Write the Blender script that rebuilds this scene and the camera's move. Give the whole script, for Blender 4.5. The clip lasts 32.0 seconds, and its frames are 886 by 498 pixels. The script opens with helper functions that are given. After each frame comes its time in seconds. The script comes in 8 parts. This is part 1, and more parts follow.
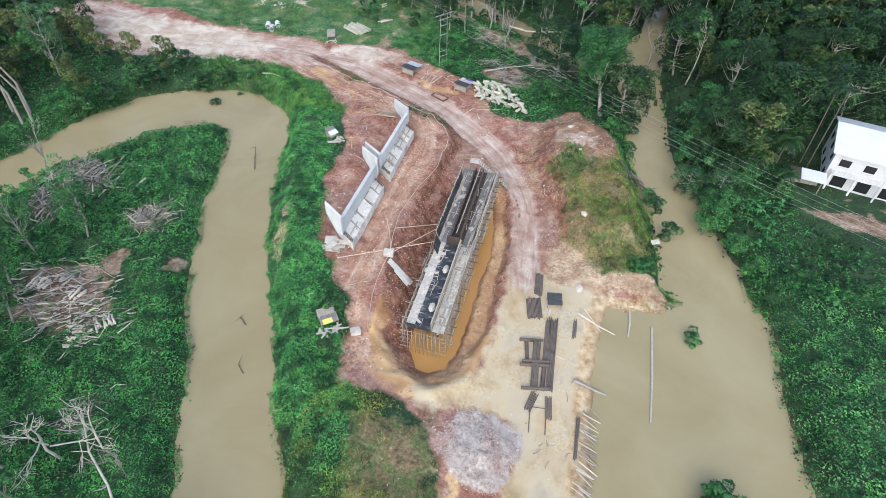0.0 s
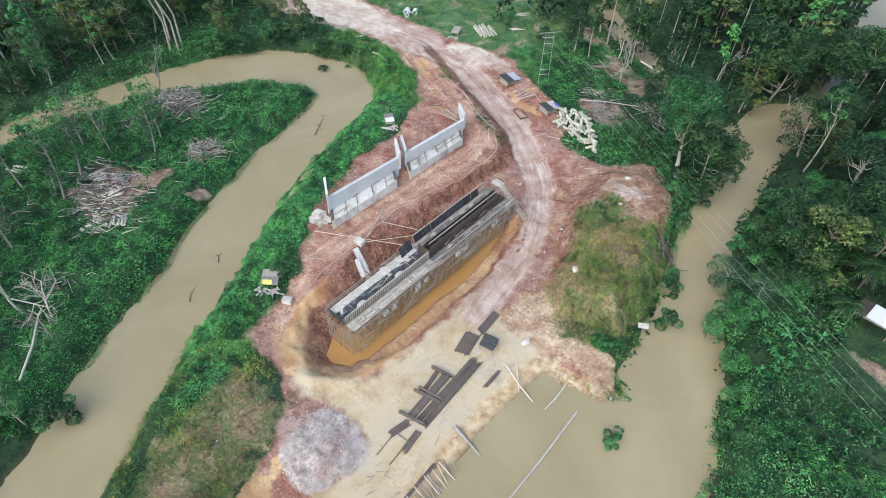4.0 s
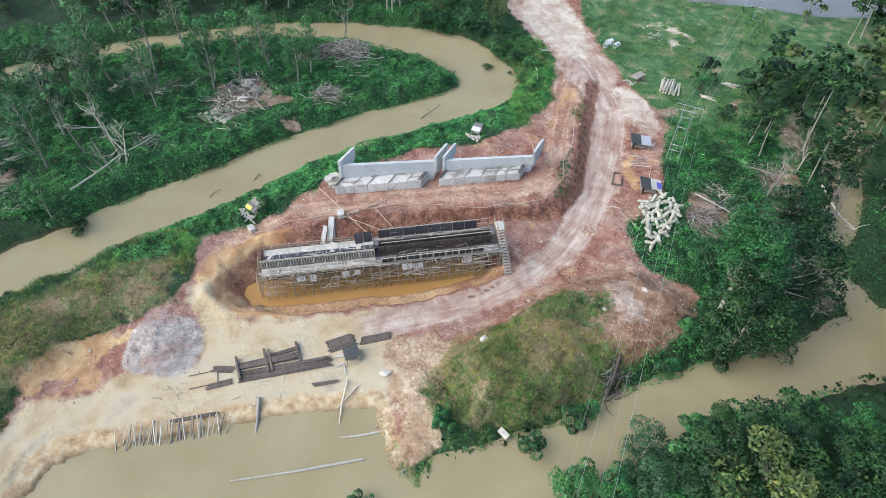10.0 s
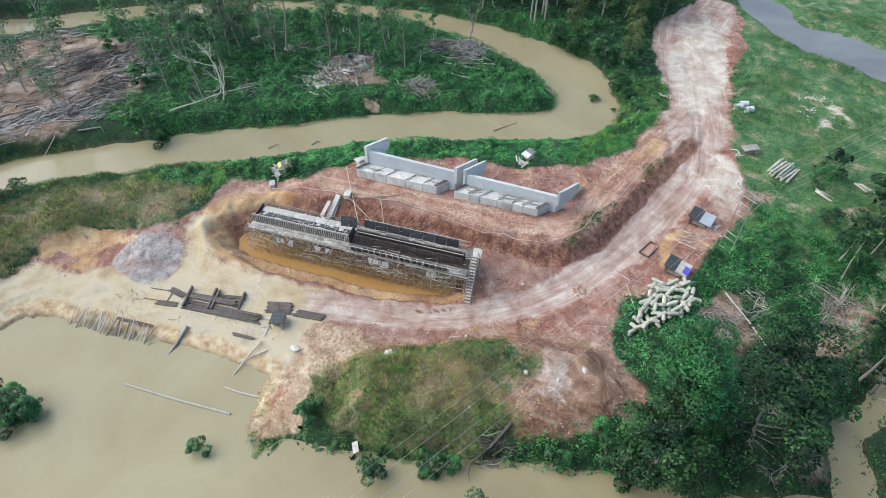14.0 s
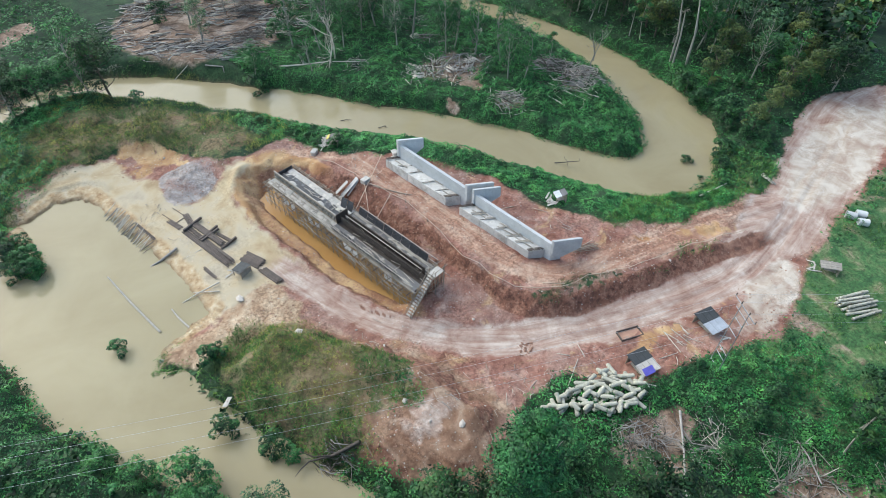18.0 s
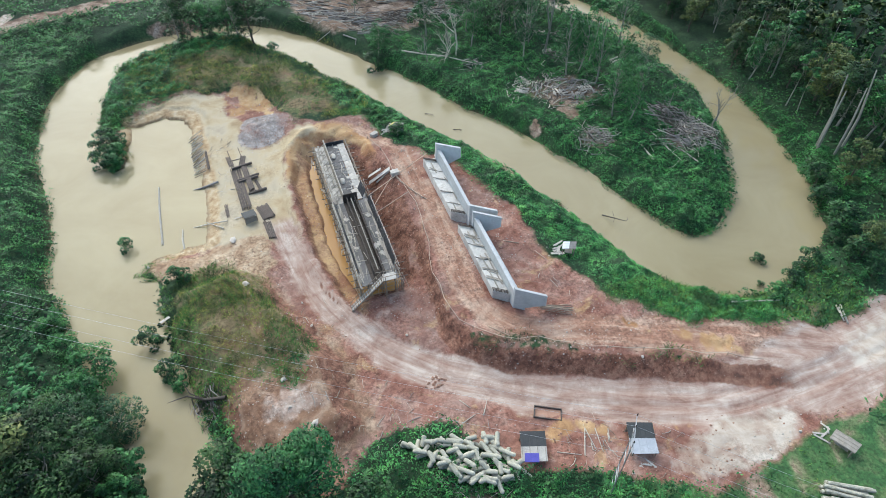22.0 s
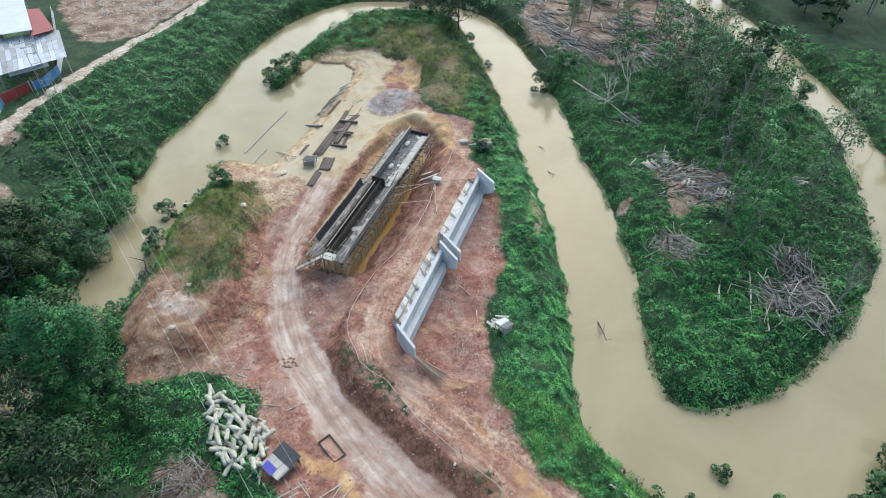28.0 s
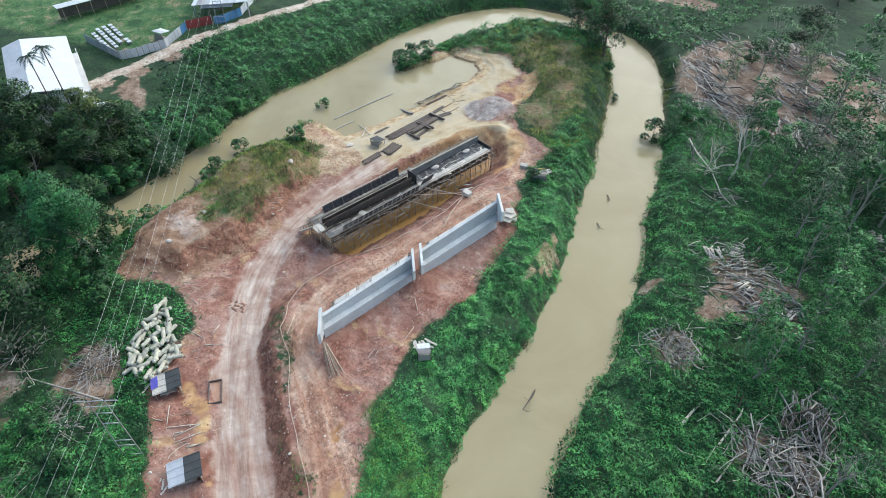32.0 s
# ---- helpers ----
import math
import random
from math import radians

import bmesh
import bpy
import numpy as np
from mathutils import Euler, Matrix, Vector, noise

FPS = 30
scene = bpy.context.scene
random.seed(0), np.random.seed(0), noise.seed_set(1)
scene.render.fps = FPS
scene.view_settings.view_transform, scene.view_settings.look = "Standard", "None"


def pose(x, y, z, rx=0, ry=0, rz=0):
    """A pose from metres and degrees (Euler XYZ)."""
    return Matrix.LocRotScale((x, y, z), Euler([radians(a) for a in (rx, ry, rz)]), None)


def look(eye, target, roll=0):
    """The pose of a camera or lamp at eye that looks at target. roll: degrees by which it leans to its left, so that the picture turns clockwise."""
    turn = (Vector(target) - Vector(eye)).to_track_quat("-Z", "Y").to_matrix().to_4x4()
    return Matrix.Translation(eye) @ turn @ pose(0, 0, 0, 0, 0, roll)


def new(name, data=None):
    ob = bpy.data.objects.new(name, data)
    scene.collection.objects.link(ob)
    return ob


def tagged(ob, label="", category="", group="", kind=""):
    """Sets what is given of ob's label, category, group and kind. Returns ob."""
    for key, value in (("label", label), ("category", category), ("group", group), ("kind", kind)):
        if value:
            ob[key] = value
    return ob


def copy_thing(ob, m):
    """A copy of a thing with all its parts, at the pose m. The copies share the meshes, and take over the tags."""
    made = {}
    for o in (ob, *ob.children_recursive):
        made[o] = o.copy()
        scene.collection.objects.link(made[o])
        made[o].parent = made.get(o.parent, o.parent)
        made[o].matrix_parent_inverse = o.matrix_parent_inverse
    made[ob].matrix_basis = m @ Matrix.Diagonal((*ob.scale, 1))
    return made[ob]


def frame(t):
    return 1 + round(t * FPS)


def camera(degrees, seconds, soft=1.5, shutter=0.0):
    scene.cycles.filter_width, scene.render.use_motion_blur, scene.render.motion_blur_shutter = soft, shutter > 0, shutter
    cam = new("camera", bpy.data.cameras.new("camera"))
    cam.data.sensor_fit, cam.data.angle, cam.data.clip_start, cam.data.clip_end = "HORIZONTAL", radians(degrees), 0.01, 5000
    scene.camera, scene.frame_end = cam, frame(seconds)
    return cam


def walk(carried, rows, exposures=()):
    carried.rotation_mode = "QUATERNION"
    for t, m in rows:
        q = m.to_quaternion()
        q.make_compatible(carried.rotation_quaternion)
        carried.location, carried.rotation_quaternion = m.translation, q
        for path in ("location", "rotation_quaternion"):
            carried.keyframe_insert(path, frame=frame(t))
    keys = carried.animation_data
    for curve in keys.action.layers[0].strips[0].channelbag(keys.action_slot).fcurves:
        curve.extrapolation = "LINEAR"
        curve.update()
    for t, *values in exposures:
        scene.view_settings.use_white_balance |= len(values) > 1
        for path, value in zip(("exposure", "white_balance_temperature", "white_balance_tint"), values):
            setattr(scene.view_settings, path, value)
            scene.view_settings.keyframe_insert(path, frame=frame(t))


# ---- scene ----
cam = camera(71.8, 32.0, soft=0.45)
METRES, EYE, TILT, LEAN, TURN = 245.9, 60.0, 0.45, 0.0, 13.8
ROWS = [
    (0.0, 0.0, 0.0, 0.0, 1.22, -45.82, -1.19),
    (0.5, 0.0158, 0.0015, 0.0001, 4.61, -45.82, -1.11),
    (1.0, 0.0312, 0.0041, 0.0004, 7.92, -45.87, -1.06),
    (1.5, 0.0467, 0.0075, 0.0005, 11.2, -45.87, -0.96),
    (2.0, 0.0615, 0.0117, 0.0005, 14.44, -45.87, -0.92),
    (2.5, 0.0763, 0.0169, 0.0006, 17.67, -45.87, -0.84),
    (3.0, 0.0908, 0.0228, 0.0005, 20.95, -45.84, -0.78),
    (3.5, 0.1047, 0.0298, 0.0005, 24.23, -45.86, -0.73),
    (5.5, 0.1561, 0.0635, -0.0011, 36.88, -45.62, -0.65),
    (6.0, 0.1679, 0.0743, -0.0011, 40.16, -45.62, -0.56),
    (6.5, 0.1787, 0.0854, -0.001, 43.44, -45.63, -0.52),
    (7.0, 0.1888, 0.0968, -0.0011, 46.74, -45.61, -0.51),
    (7.5, 0.1985, 0.1094, -0.0009, 50.04, -45.6, -0.43),
    (8.0, 0.2076, 0.1221, -0.0012, 53.4, -45.53, -0.4),
    (8.5, 0.2155, 0.1357, -0.0008, 56.69, -45.59, -0.3),
    (9.0, 0.2229, 0.1493, -0.001, 59.98, -45.51, -0.27),
    (9.5, 0.2294, 0.1635, -0.001, 63.27, -45.51, -0.22),
    (10.0, 0.235, 0.178, -0.0011, 66.68, -45.46, -0.21),
    (10.5, 0.2396, 0.1923, -0.0012, 69.98, -45.45, -0.25),
    (11.0, 0.2439, 0.2079, -0.0013, 73.31, -45.39, -0.11),
    (11.5, 0.2473, 0.2232, -0.0016, 76.54, -45.31, -0.08),
    (12.0, 0.2493, 0.2391, -0.0015, 79.92, -45.3, 0.0),
    (12.5, 0.2506, 0.2546, -0.0016, 83.26, -45.27, 0.01),
    (13.0, 0.251, 0.27, -0.0015, 86.66, -45.25, -0.01),
    (13.5, 0.2506, 0.2857, -0.0018, 89.95, -45.19, 0.0),
    (14.0, 0.2493, 0.3012, -0.002, 93.18, -45.12, 0.01),
    (14.5, 0.2469, 0.3166, -0.0022, 96.42, -45.08, 0.01),
    (16.5, 0.2295, 0.3747, -0.0019, 109.61, -44.97, -0.16),
    (17.0, 0.2227, 0.3891, -0.0019, 112.84, -44.95, -0.13),
    (17.5, 0.2154, 0.4026, -0.0021, 116.08, -44.91, -0.16),
    (18.0, 0.207, 0.4162, -0.0022, 119.4, -44.88, -0.13),
    (18.5, 0.1977, 0.4293, -0.0024, 122.82, -44.84, -0.1),
    (19.0, 0.1878, 0.4414, -0.0025, 126.2, -44.82, -0.09),
    (19.5, 0.1771, 0.4534, -0.0027, 129.58, -44.79, -0.06),
    (20.0, 0.1658, 0.4645, -0.0029, 132.84, -44.74, -0.06),
    (20.5, 0.1537, 0.475, -0.0033, 136.22, -44.69, -0.05),
    (21.0, 0.141, 0.4847, -0.0036, 139.65, -44.63, -0.04),
    (21.5, 0.1277, 0.4936, -0.0037, 143.08, -44.62, -0.03),
    (22.0, 0.1141, 0.5015, -0.0039, 146.68, -44.59, -0.03),
    (22.5, 0.0999, 0.5087, -0.004, 150.19, -44.55, -0.04),
    (23.0, 0.0854, 0.5151, -0.004, 153.59, -44.52, -0.04),
    (23.5, 0.0707, 0.5206, -0.0042, 157.07, -44.47, -0.07),
    (24.0, 0.0555, 0.5253, -0.0043, 160.45, -44.4, -0.08),
    (24.5, 0.0401, 0.529, -0.0043, 163.75, -44.34, -0.09),
    (25.0, 0.0253, 0.5318, -0.0045, 166.93, -44.3, -0.1),
    (25.5, 0.0098, 0.5336, -0.0047, 170.27, -44.24, -0.14),
    (27.5, -0.0509, 0.5334, -0.0053, 183.42, -44.0, -0.55),
    (28.0, -0.0666, 0.5306, -0.0051, 186.77, -44.01, -0.55),
    (28.5, -0.0819, 0.5271, -0.0052, 190.1, -44.0, -0.58),
    (29.0, -0.0972, 0.5227, -0.0053, 193.4, -43.99, -0.59),
    (29.5, -0.1122, 0.5174, -0.0054, 196.66, -44.0, -0.59),
    (30.0, -0.1264, 0.5114, -0.0055, 200.12, -43.98, -0.65),
    (30.5, -0.1405, 0.5042, -0.0057, 203.81, -43.96, -0.67),
    (31.0, -0.1542, 0.4964, -0.0058, 207.46, -43.96, -0.72),
    (31.5, -0.1671, 0.4879, -0.0058, 211.05, -43.97, -0.82),
    (32.0, -0.1797, 0.4785, -0.0058, 214.62, -43.95, -0.86),
]
walk(cam, [(t, pose(0, 0, EYE, TILT, LEAN, TURN) @ pose(METRES * x, METRES * y, METRES * z, 90 + pitch, roll, yaw)) for t, x, y, z, yaw, pitch, roll in ROWS], [(0.0, 1.01, 6500, 10), (12.0, 1.0, 6500, 7), (20.0, 0.9, 6500, 4), (32.0, 0.93, 6500, 4)])

# ---- world and sun: a bright overcast day ----
world = bpy.data.worlds.new("sky")
scene.world = world
world.use_nodes = True
wn = world.node_tree
sky = wn.nodes.new("ShaderNodeTexSky")
sky.sky_type, sky.sun_disc = "NISHITA", False
sky.sun_elevation, sky.sun_rotation = radians(42), radians(172)
sky.air_density, sky.dust_density, sky.ozone_density = 1.0, 1.45, 1.0
back = wn.nodes["Background"]
back.inputs["Strength"].default_value = 0.15
wn.links.new(sky.outputs[0], back.inputs["Color"])
sun = new("sun", bpy.data.lights.new("sun", "SUN"))
sun.data.energy, sun.data.angle, sun.data.color = 1.6, radians(78), (1.0, 0.99, 0.97)
sun.matrix_world = look((0, 0, 120), (-13, 88, 41))

# ---- materials ----


def material(name, rough=0.9, metal=0.0):
    m = bpy.data.materials.new(name)
    m.use_nodes = True
    b = m.node_tree.nodes["Principled BSDF"]
    b.inputs["Roughness"].default_value, b.inputs["Metallic"].default_value = rough, metal
    return m, m.node_tree, b


def node(nt, kind, **values):
    n = nt.nodes.new(kind)
    for key, value in values.items():
        n.inputs[key.replace("_", " ")].default_value = value
    return n


def noise_of(nt, scale, detail=6.0, rough=0.6, co=None, distortion=0.0):
    n = node(nt, "ShaderNodeTexNoise", Scale=scale, Detail=detail, Roughness=rough, Distortion=distortion)
    if co is not None:
        nt.links.new(co, n.inputs["Vector"])
    return n.outputs["Fac"]


def ramp(nt, fac, stops):
    r = nt.nodes.new("ShaderNodeValToRGB")
    while len(r.color_ramp.elements) < len(stops):
        r.color_ramp.elements.new(0.5)
    for e, (p, c) in zip(r.color_ramp.elements, stops):
        e.position, e.color = p, (*c, 1)
    nt.links.new(fac, r.inputs[0])
    return r.outputs[0]


def mixed(nt, fac, a, b, mode="MIX"):
    m = nt.nodes.new("ShaderNodeMix")
    m.data_type, m.blend_type = "RGBA", mode
    for socket, value in ((m.inputs[0], fac), (m.inputs[6], a), (m.inputs[7], b)):
        if isinstance(value, (int, float)):
            socket.default_value = value
        elif isinstance(value, tuple):
            socket.default_value = (*value, 1)
        else:
            nt.links.new(value, socket)
    return m.outputs[2]


def maths(nt, op, a, b=0.0, clamp=False):
    m = nt.nodes.new("ShaderNodeMath")
    m.operation, m.use_clamp = op, clamp
    for socket, value in ((m.inputs[0], a), (m.inputs[1], b)):
        if isinstance(value, (int, float)):
            socket.default_value = value
        else:
            nt.links.new(value, socket)
    return m.outputs[0]


def bump(nt, b, height, strength, distance):
    n = node(nt, "ShaderNodeBump", Strength=strength, Distance=distance)
    nt.links.new(height, n.inputs["Height"])
    nt.links.new(n.outputs[0], b.inputs["Normal"])


def place_of(nt):
    return nt.nodes.new("ShaderNodeTexCoord").outputs["Object"]


def rough_surface(name, dark, light, scale, rough=0.9, metal=0.0, relief=0.3, stain=None, amount=0.5, depth=0.02):
    """A surface mottled at two scales, with an optional stain colour in patches and a tone of its own for each object."""
    m, nt, b = material(name, rough, metal)
    co = place_of(nt)
    fine = noise_of(nt, scale * 6, 8, 0.7, co)
    broad = noise_of(nt, scale, 4, 0.6, co)
    both = maths(nt, "ADD", maths(nt, "MULTIPLY", fine, 0.5), maths(nt, "MULTIPLY", broad, 0.5))
    colour = ramp(nt, both, [(0.3, dark), (0.7, light)])
    if stain:
        patch = ramp(nt, noise_of(nt, scale * 0.7, 8, 0.75, co, 0.6), [(0.5, (0, 0, 0)), (0.68, (1, 1, 1))])
        colour = mixed(nt, maths(nt, "MULTIPLY", patch, amount), colour, stain)
    own = nt.nodes.new("ShaderNodeObjectInfo").outputs["Random"]
    colour = mixed(nt, 1.0, colour, ramp(nt, own, [(0.0, (0.82, 0.82, 0.82)), (1.0, (1.1, 1.08, 1.05))]), "MULTIPLY")
    nt.links.new(colour, b.inputs["Base Color"])
    bump(nt, b, fine, relief, depth)
    return m


def leafy(name, dark, light, other, rough=0.55):
    """Foliage: every leaf has its own green, with broad patches of another; shaded gaps and lit tufts are painted in by
    noise.
    """
    m, nt, b = material(name, rough)
    isle = nt.nodes.new("ShaderNodeNewGeometry").outputs["Random Per Island"]
    own = nt.nodes.new("ShaderNodeObjectInfo").outputs["Random"]
    colour = ramp(nt, isle, [(0.0, tuple(0.7 * c for c in dark)), (0.45, tuple((a + c) / 2 for a, c in zip(dark, light))), (0.8, tuple(1.15 * c for c in light)), (1.0, tuple(1.2 * c for c in other))])
    patch = noise_of(nt, 0.35, 3, 0.6, place_of(nt))
    colour = mixed(nt, ramp(nt, patch, [(0.42, (0, 0, 0)), (0.66, (0.55, 0.55, 0.55))]), colour, other)
    colour = mixed(nt, 1.0, colour, ramp(nt, own, [(0.0, (0.62, 0.72, 0.68)), (1.0, (1.25, 1.15, 1.0))]), "MULTIPLY")
    # clump-sized noise put into the colour, imitating shaded gaps and lit tufts
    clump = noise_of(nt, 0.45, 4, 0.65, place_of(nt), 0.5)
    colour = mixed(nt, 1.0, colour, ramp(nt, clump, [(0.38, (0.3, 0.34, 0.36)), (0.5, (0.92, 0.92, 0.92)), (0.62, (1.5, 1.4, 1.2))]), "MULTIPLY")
    nt.links.new(colour, b.inputs["Base Color"])
    b.inputs["Specular IOR Level"].default_value = 0.25
    b.inputs["Subsurface Weight"].default_value = 0.0
    return m


M_CONCRETE = rough_surface("cast concrete", (0.46, 0.475, 0.48), (0.65, 0.665, 0.66), 0.5, 0.85, 0, 0.2, (0.25, 0.25, 0.22), 0.35)
M_SLAB = rough_surface("footing concrete", (0.42, 0.41, 0.385), (0.70, 0.69, 0.65), 0.6, 0.9, 0, 0.3, (0.20, 0.17, 0.13), 0.65)
M_JOINT = rough_surface("damp joint", (0.08, 0.07, 0.06), (0.16, 0.14, 0.11), 1.0)
M_FORM = rough_surface("black form plywood", (0.016, 0.017, 0.021), (0.055, 0.057, 0.064), 0.9, 0.55, 0, 0.2, (0.36, 0.37, 0.39), 0.75)
M_FORM_BROWN = rough_surface("oiled brown plywood", (0.03, 0.022, 0.018), (0.075, 0.058, 0.045), 0.8, 0.65, 0, 0.2, (0.13, 0.11, 0.09), 0.5)
M_PLANK = rough_surface("grey weathered plank", (0.22, 0.20, 0.17), (0.42, 0.39, 0.34), 1.2, 0.9, 0, 0.3, (0.10, 0.09, 0.08), 0.5)
M_PALE = rough_surface("bleached sawn timber", (0.34, 0.31, 0.26), (0.56, 0.53, 0.47), 2.0, 0.9, 0, 0.3, (0.16, 0.14, 0.12), 0.4)
M_FORM_GREY = rough_surface("grey stained plywood", (0.10, 0.10, 0.10), (0.24, 0.235, 0.23), 0.7, 0.8, 0, 0.2, (0.05, 0.05, 0.05), 0.6)
M_PLY = rough_surface("pale plywood sheet", (0.36, 0.34, 0.30), (0.64, 0.61, 0.55), 0.8, 0.9, 0, 0.2, (0.16, 0.145, 0.125), 0.75)
M_POLE = rough_surface("timber pole", (0.20, 0.16, 0.12), (0.40, 0.34, 0.26), 1.5, 0.9)
M_STEEL = rough_surface("galvanised steel", (0.30, 0.31, 0.32), (0.48, 0.49, 0.50), 2.0, 0.5, 0.6)
M_RUST = rough_surface("rusted steel", (0.075, 0.06, 0.052), (0.19, 0.155, 0.13), 1.5, 0.85, 0.1, 0.3, (0.24, 0.19, 0.16), 0.4)
M_ZINC = rough_surface("zinc roofing", (0.38, 0.41, 0.45), (0.60, 0.63, 0.66), 0.6, 0.55, 0.2, 0.1, (0.26, 0.24, 0.22), 0.4)
M_ZINC_OLD = rough_surface("old rusting zinc roofing", (0.22, 0.23, 0.24), (0.42, 0.43, 0.44), 0.5, 0.6, 0.1, 0.1, (0.24, 0.13, 0.08), 0.5)
M_ZINC_WHITE = rough_surface("white roofing", (0.48, 0.52, 0.56), (0.64, 0.67, 0.70), 0.3, 0.6, 0.0, 0.1, (0.42, 0.42, 0.42), 0.3)
M_DARKSHEET = rough_surface("dark roofing felt", (0.03, 0.034, 0.036), (0.075, 0.08, 0.08), 0.9, 0.7)
M_TARP_BLUE = rough_surface("violet blue tarpaulin", (0.10, 0.09, 0.42), (0.17, 0.15, 0.6), 2.0, 0.6)
M_TARP_YELLOW = rough_surface("yellow sheet", (0.5, 0.45, 0.08), (0.62, 0.56, 0.14), 2.0, 0.6)
M_WHITEWALL = rough_surface("white wall plaster", (0.52, 0.53, 0.54), (0.72, 0.72, 0.72), 0.4, 0.9, 0, 0.1, (0.4, 0.4, 0.38), 0.35)
M_DARKGLASS = rough_surface("dark window", (0.012, 0.014, 0.016), (0.03, 0.032, 0.034), 1.0, 0.15)
M_RED = rough_surface("red painted sheet", (0.20, 0.03, 0.03), (0.30, 0.05, 0.045), 1.0, 0.6)
M_BLUE = rough_surface("blue painted sheet", (0.04, 0.16, 0.34), (0.08, 0.25, 0.45), 1.0, 0.6)
M_LOG = rough_surface("weathered woven sacking", (0.27, 0.265, 0.20), (0.68, 0.665, 0.56), 1.6, 0.95, 0, 0.5, (0.08, 0.085, 0.05), 0.9, 0.05)
M_DEAD = rough_surface("dead grey branch", (0.18, 0.168, 0.152), (0.43, 0.405, 0.375), 1.2, 0.95, 0, 0.4)
M_DEADDARK = rough_surface("rotting dark branch", (0.045, 0.038, 0.032), (0.14, 0.12, 0.10), 1.2, 0.95, 0, 0.4)
M_PALEWOOD = rough_surface("stripped pale wood", (0.42, 0.38, 0.31), (0.66, 0.62, 0.54), 1.5, 0.9)
M_BARK = rough_surface("pale bark", (0.20, 0.185, 0.15), (0.42, 0.40, 0.35), 1.0, 0.95, 0, 0.5, (0.08, 0.08, 0.05), 0.5, 0.05)
M_BARKDARK = rough_surface("brown bark", (0.06, 0.05, 0.04), (0.15, 0.125, 0.10), 1.0, 0.95, 0, 0.5)
M_STONE = rough_surface("pale stone", (0.40, 0.36, 0.31), (0.62, 0.58, 0.52), 1.0, 0.9, 0, 0.5, (0.35, 0.2, 0.14), 0.4)
M_GRAVEL = rough_surface("crushed grey stone", (0.30, 0.27, 0.25), (0.52, 0.48, 0.45), 2.0, 0.95, 0, 0.4)
M_CLOD = rough_surface("red clod", (0.30, 0.16, 0.11), (0.46, 0.29, 0.21), 1.0, 0.95, 0, 0.5)
M_ROPE = rough_surface("pale rope", (0.42, 0.32, 0.24), (0.6, 0.5, 0.4), 3.0, 0.9)
M_WIRE = rough_surface("power line", (0.42, 0.45, 0.46), (0.58, 0.6, 0.6), 3.0, 0.4, 0.5)
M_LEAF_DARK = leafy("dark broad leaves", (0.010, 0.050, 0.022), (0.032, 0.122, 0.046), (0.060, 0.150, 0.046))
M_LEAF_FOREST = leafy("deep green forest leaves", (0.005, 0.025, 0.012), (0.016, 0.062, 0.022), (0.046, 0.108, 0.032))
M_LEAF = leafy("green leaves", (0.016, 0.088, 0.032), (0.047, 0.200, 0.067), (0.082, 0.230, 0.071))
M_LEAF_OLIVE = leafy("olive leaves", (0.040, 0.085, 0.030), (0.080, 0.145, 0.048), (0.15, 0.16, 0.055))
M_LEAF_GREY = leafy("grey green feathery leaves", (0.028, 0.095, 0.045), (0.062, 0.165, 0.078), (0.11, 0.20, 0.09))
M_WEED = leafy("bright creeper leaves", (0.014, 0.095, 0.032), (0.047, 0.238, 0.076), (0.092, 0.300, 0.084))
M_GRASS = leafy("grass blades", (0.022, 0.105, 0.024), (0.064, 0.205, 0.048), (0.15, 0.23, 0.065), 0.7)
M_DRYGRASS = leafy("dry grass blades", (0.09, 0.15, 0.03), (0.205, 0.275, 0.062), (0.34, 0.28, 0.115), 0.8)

# ---- plan of the ground ----
WATER = -2.4
RIVER = [  # centre line and half width, upstream to downstream
    (9, 230, 2.5), (12, 175, 2.5), (13.3, 139, 2.6), (10.4, 129, 4.6), (10.2, 119, 4.6), (11.4, 109, 3.8), (12.6, 98, 3.3), (14, 88, 3.4), (18, 77, 4.0), (20.5, 68, 5.0), (22.5, 58, 6.2),
    (24, 48, 6.0), (26, 38, 5.0), (29, 25, 4.8), (29.5, 12, 4.5), (27, 0, 4.2), (20, -8.5, 3.4), (9, -12, 3.0), (-1, -12, 3.2),
    (-10, -5, 4.6), (-18.5, 7, 5.0), (-27.8, 22, 5.0), (-36.8, 39, 5.0), (-45.5, 56, 5.0), (-49.8, 69, 4.6), (-54.5, 81, 5.2),
    (-63, 83.5, 6.0), (-73.5, 78, 6.2), (-82, 64, 5.2), (-87.5, 46, 3.6), (-86.5, 25, 3.2), (-82, 5, 3.2), (-68, -22, 5),
    (-55, -42, 5), (-48, -58, 5), (-40, -90, 5)]
GREY_POND = [(-128, 114, 4), (-114, 118, 4.5), (-104, 122, 4.5), (-97, 131, 6), (-92, 142, 8), (-89, 156, 11), (-84, 174, 13)]
SWAMP = [(-36, 147, 2), (-31, 142, 2.4), (-23, 136, 2.6), (-15.5, 131, 2.2), (-9, 125, 1.3), (-3, 120, 1.3), (2, 119.6, 1.6), (6, 120, 2.0)]
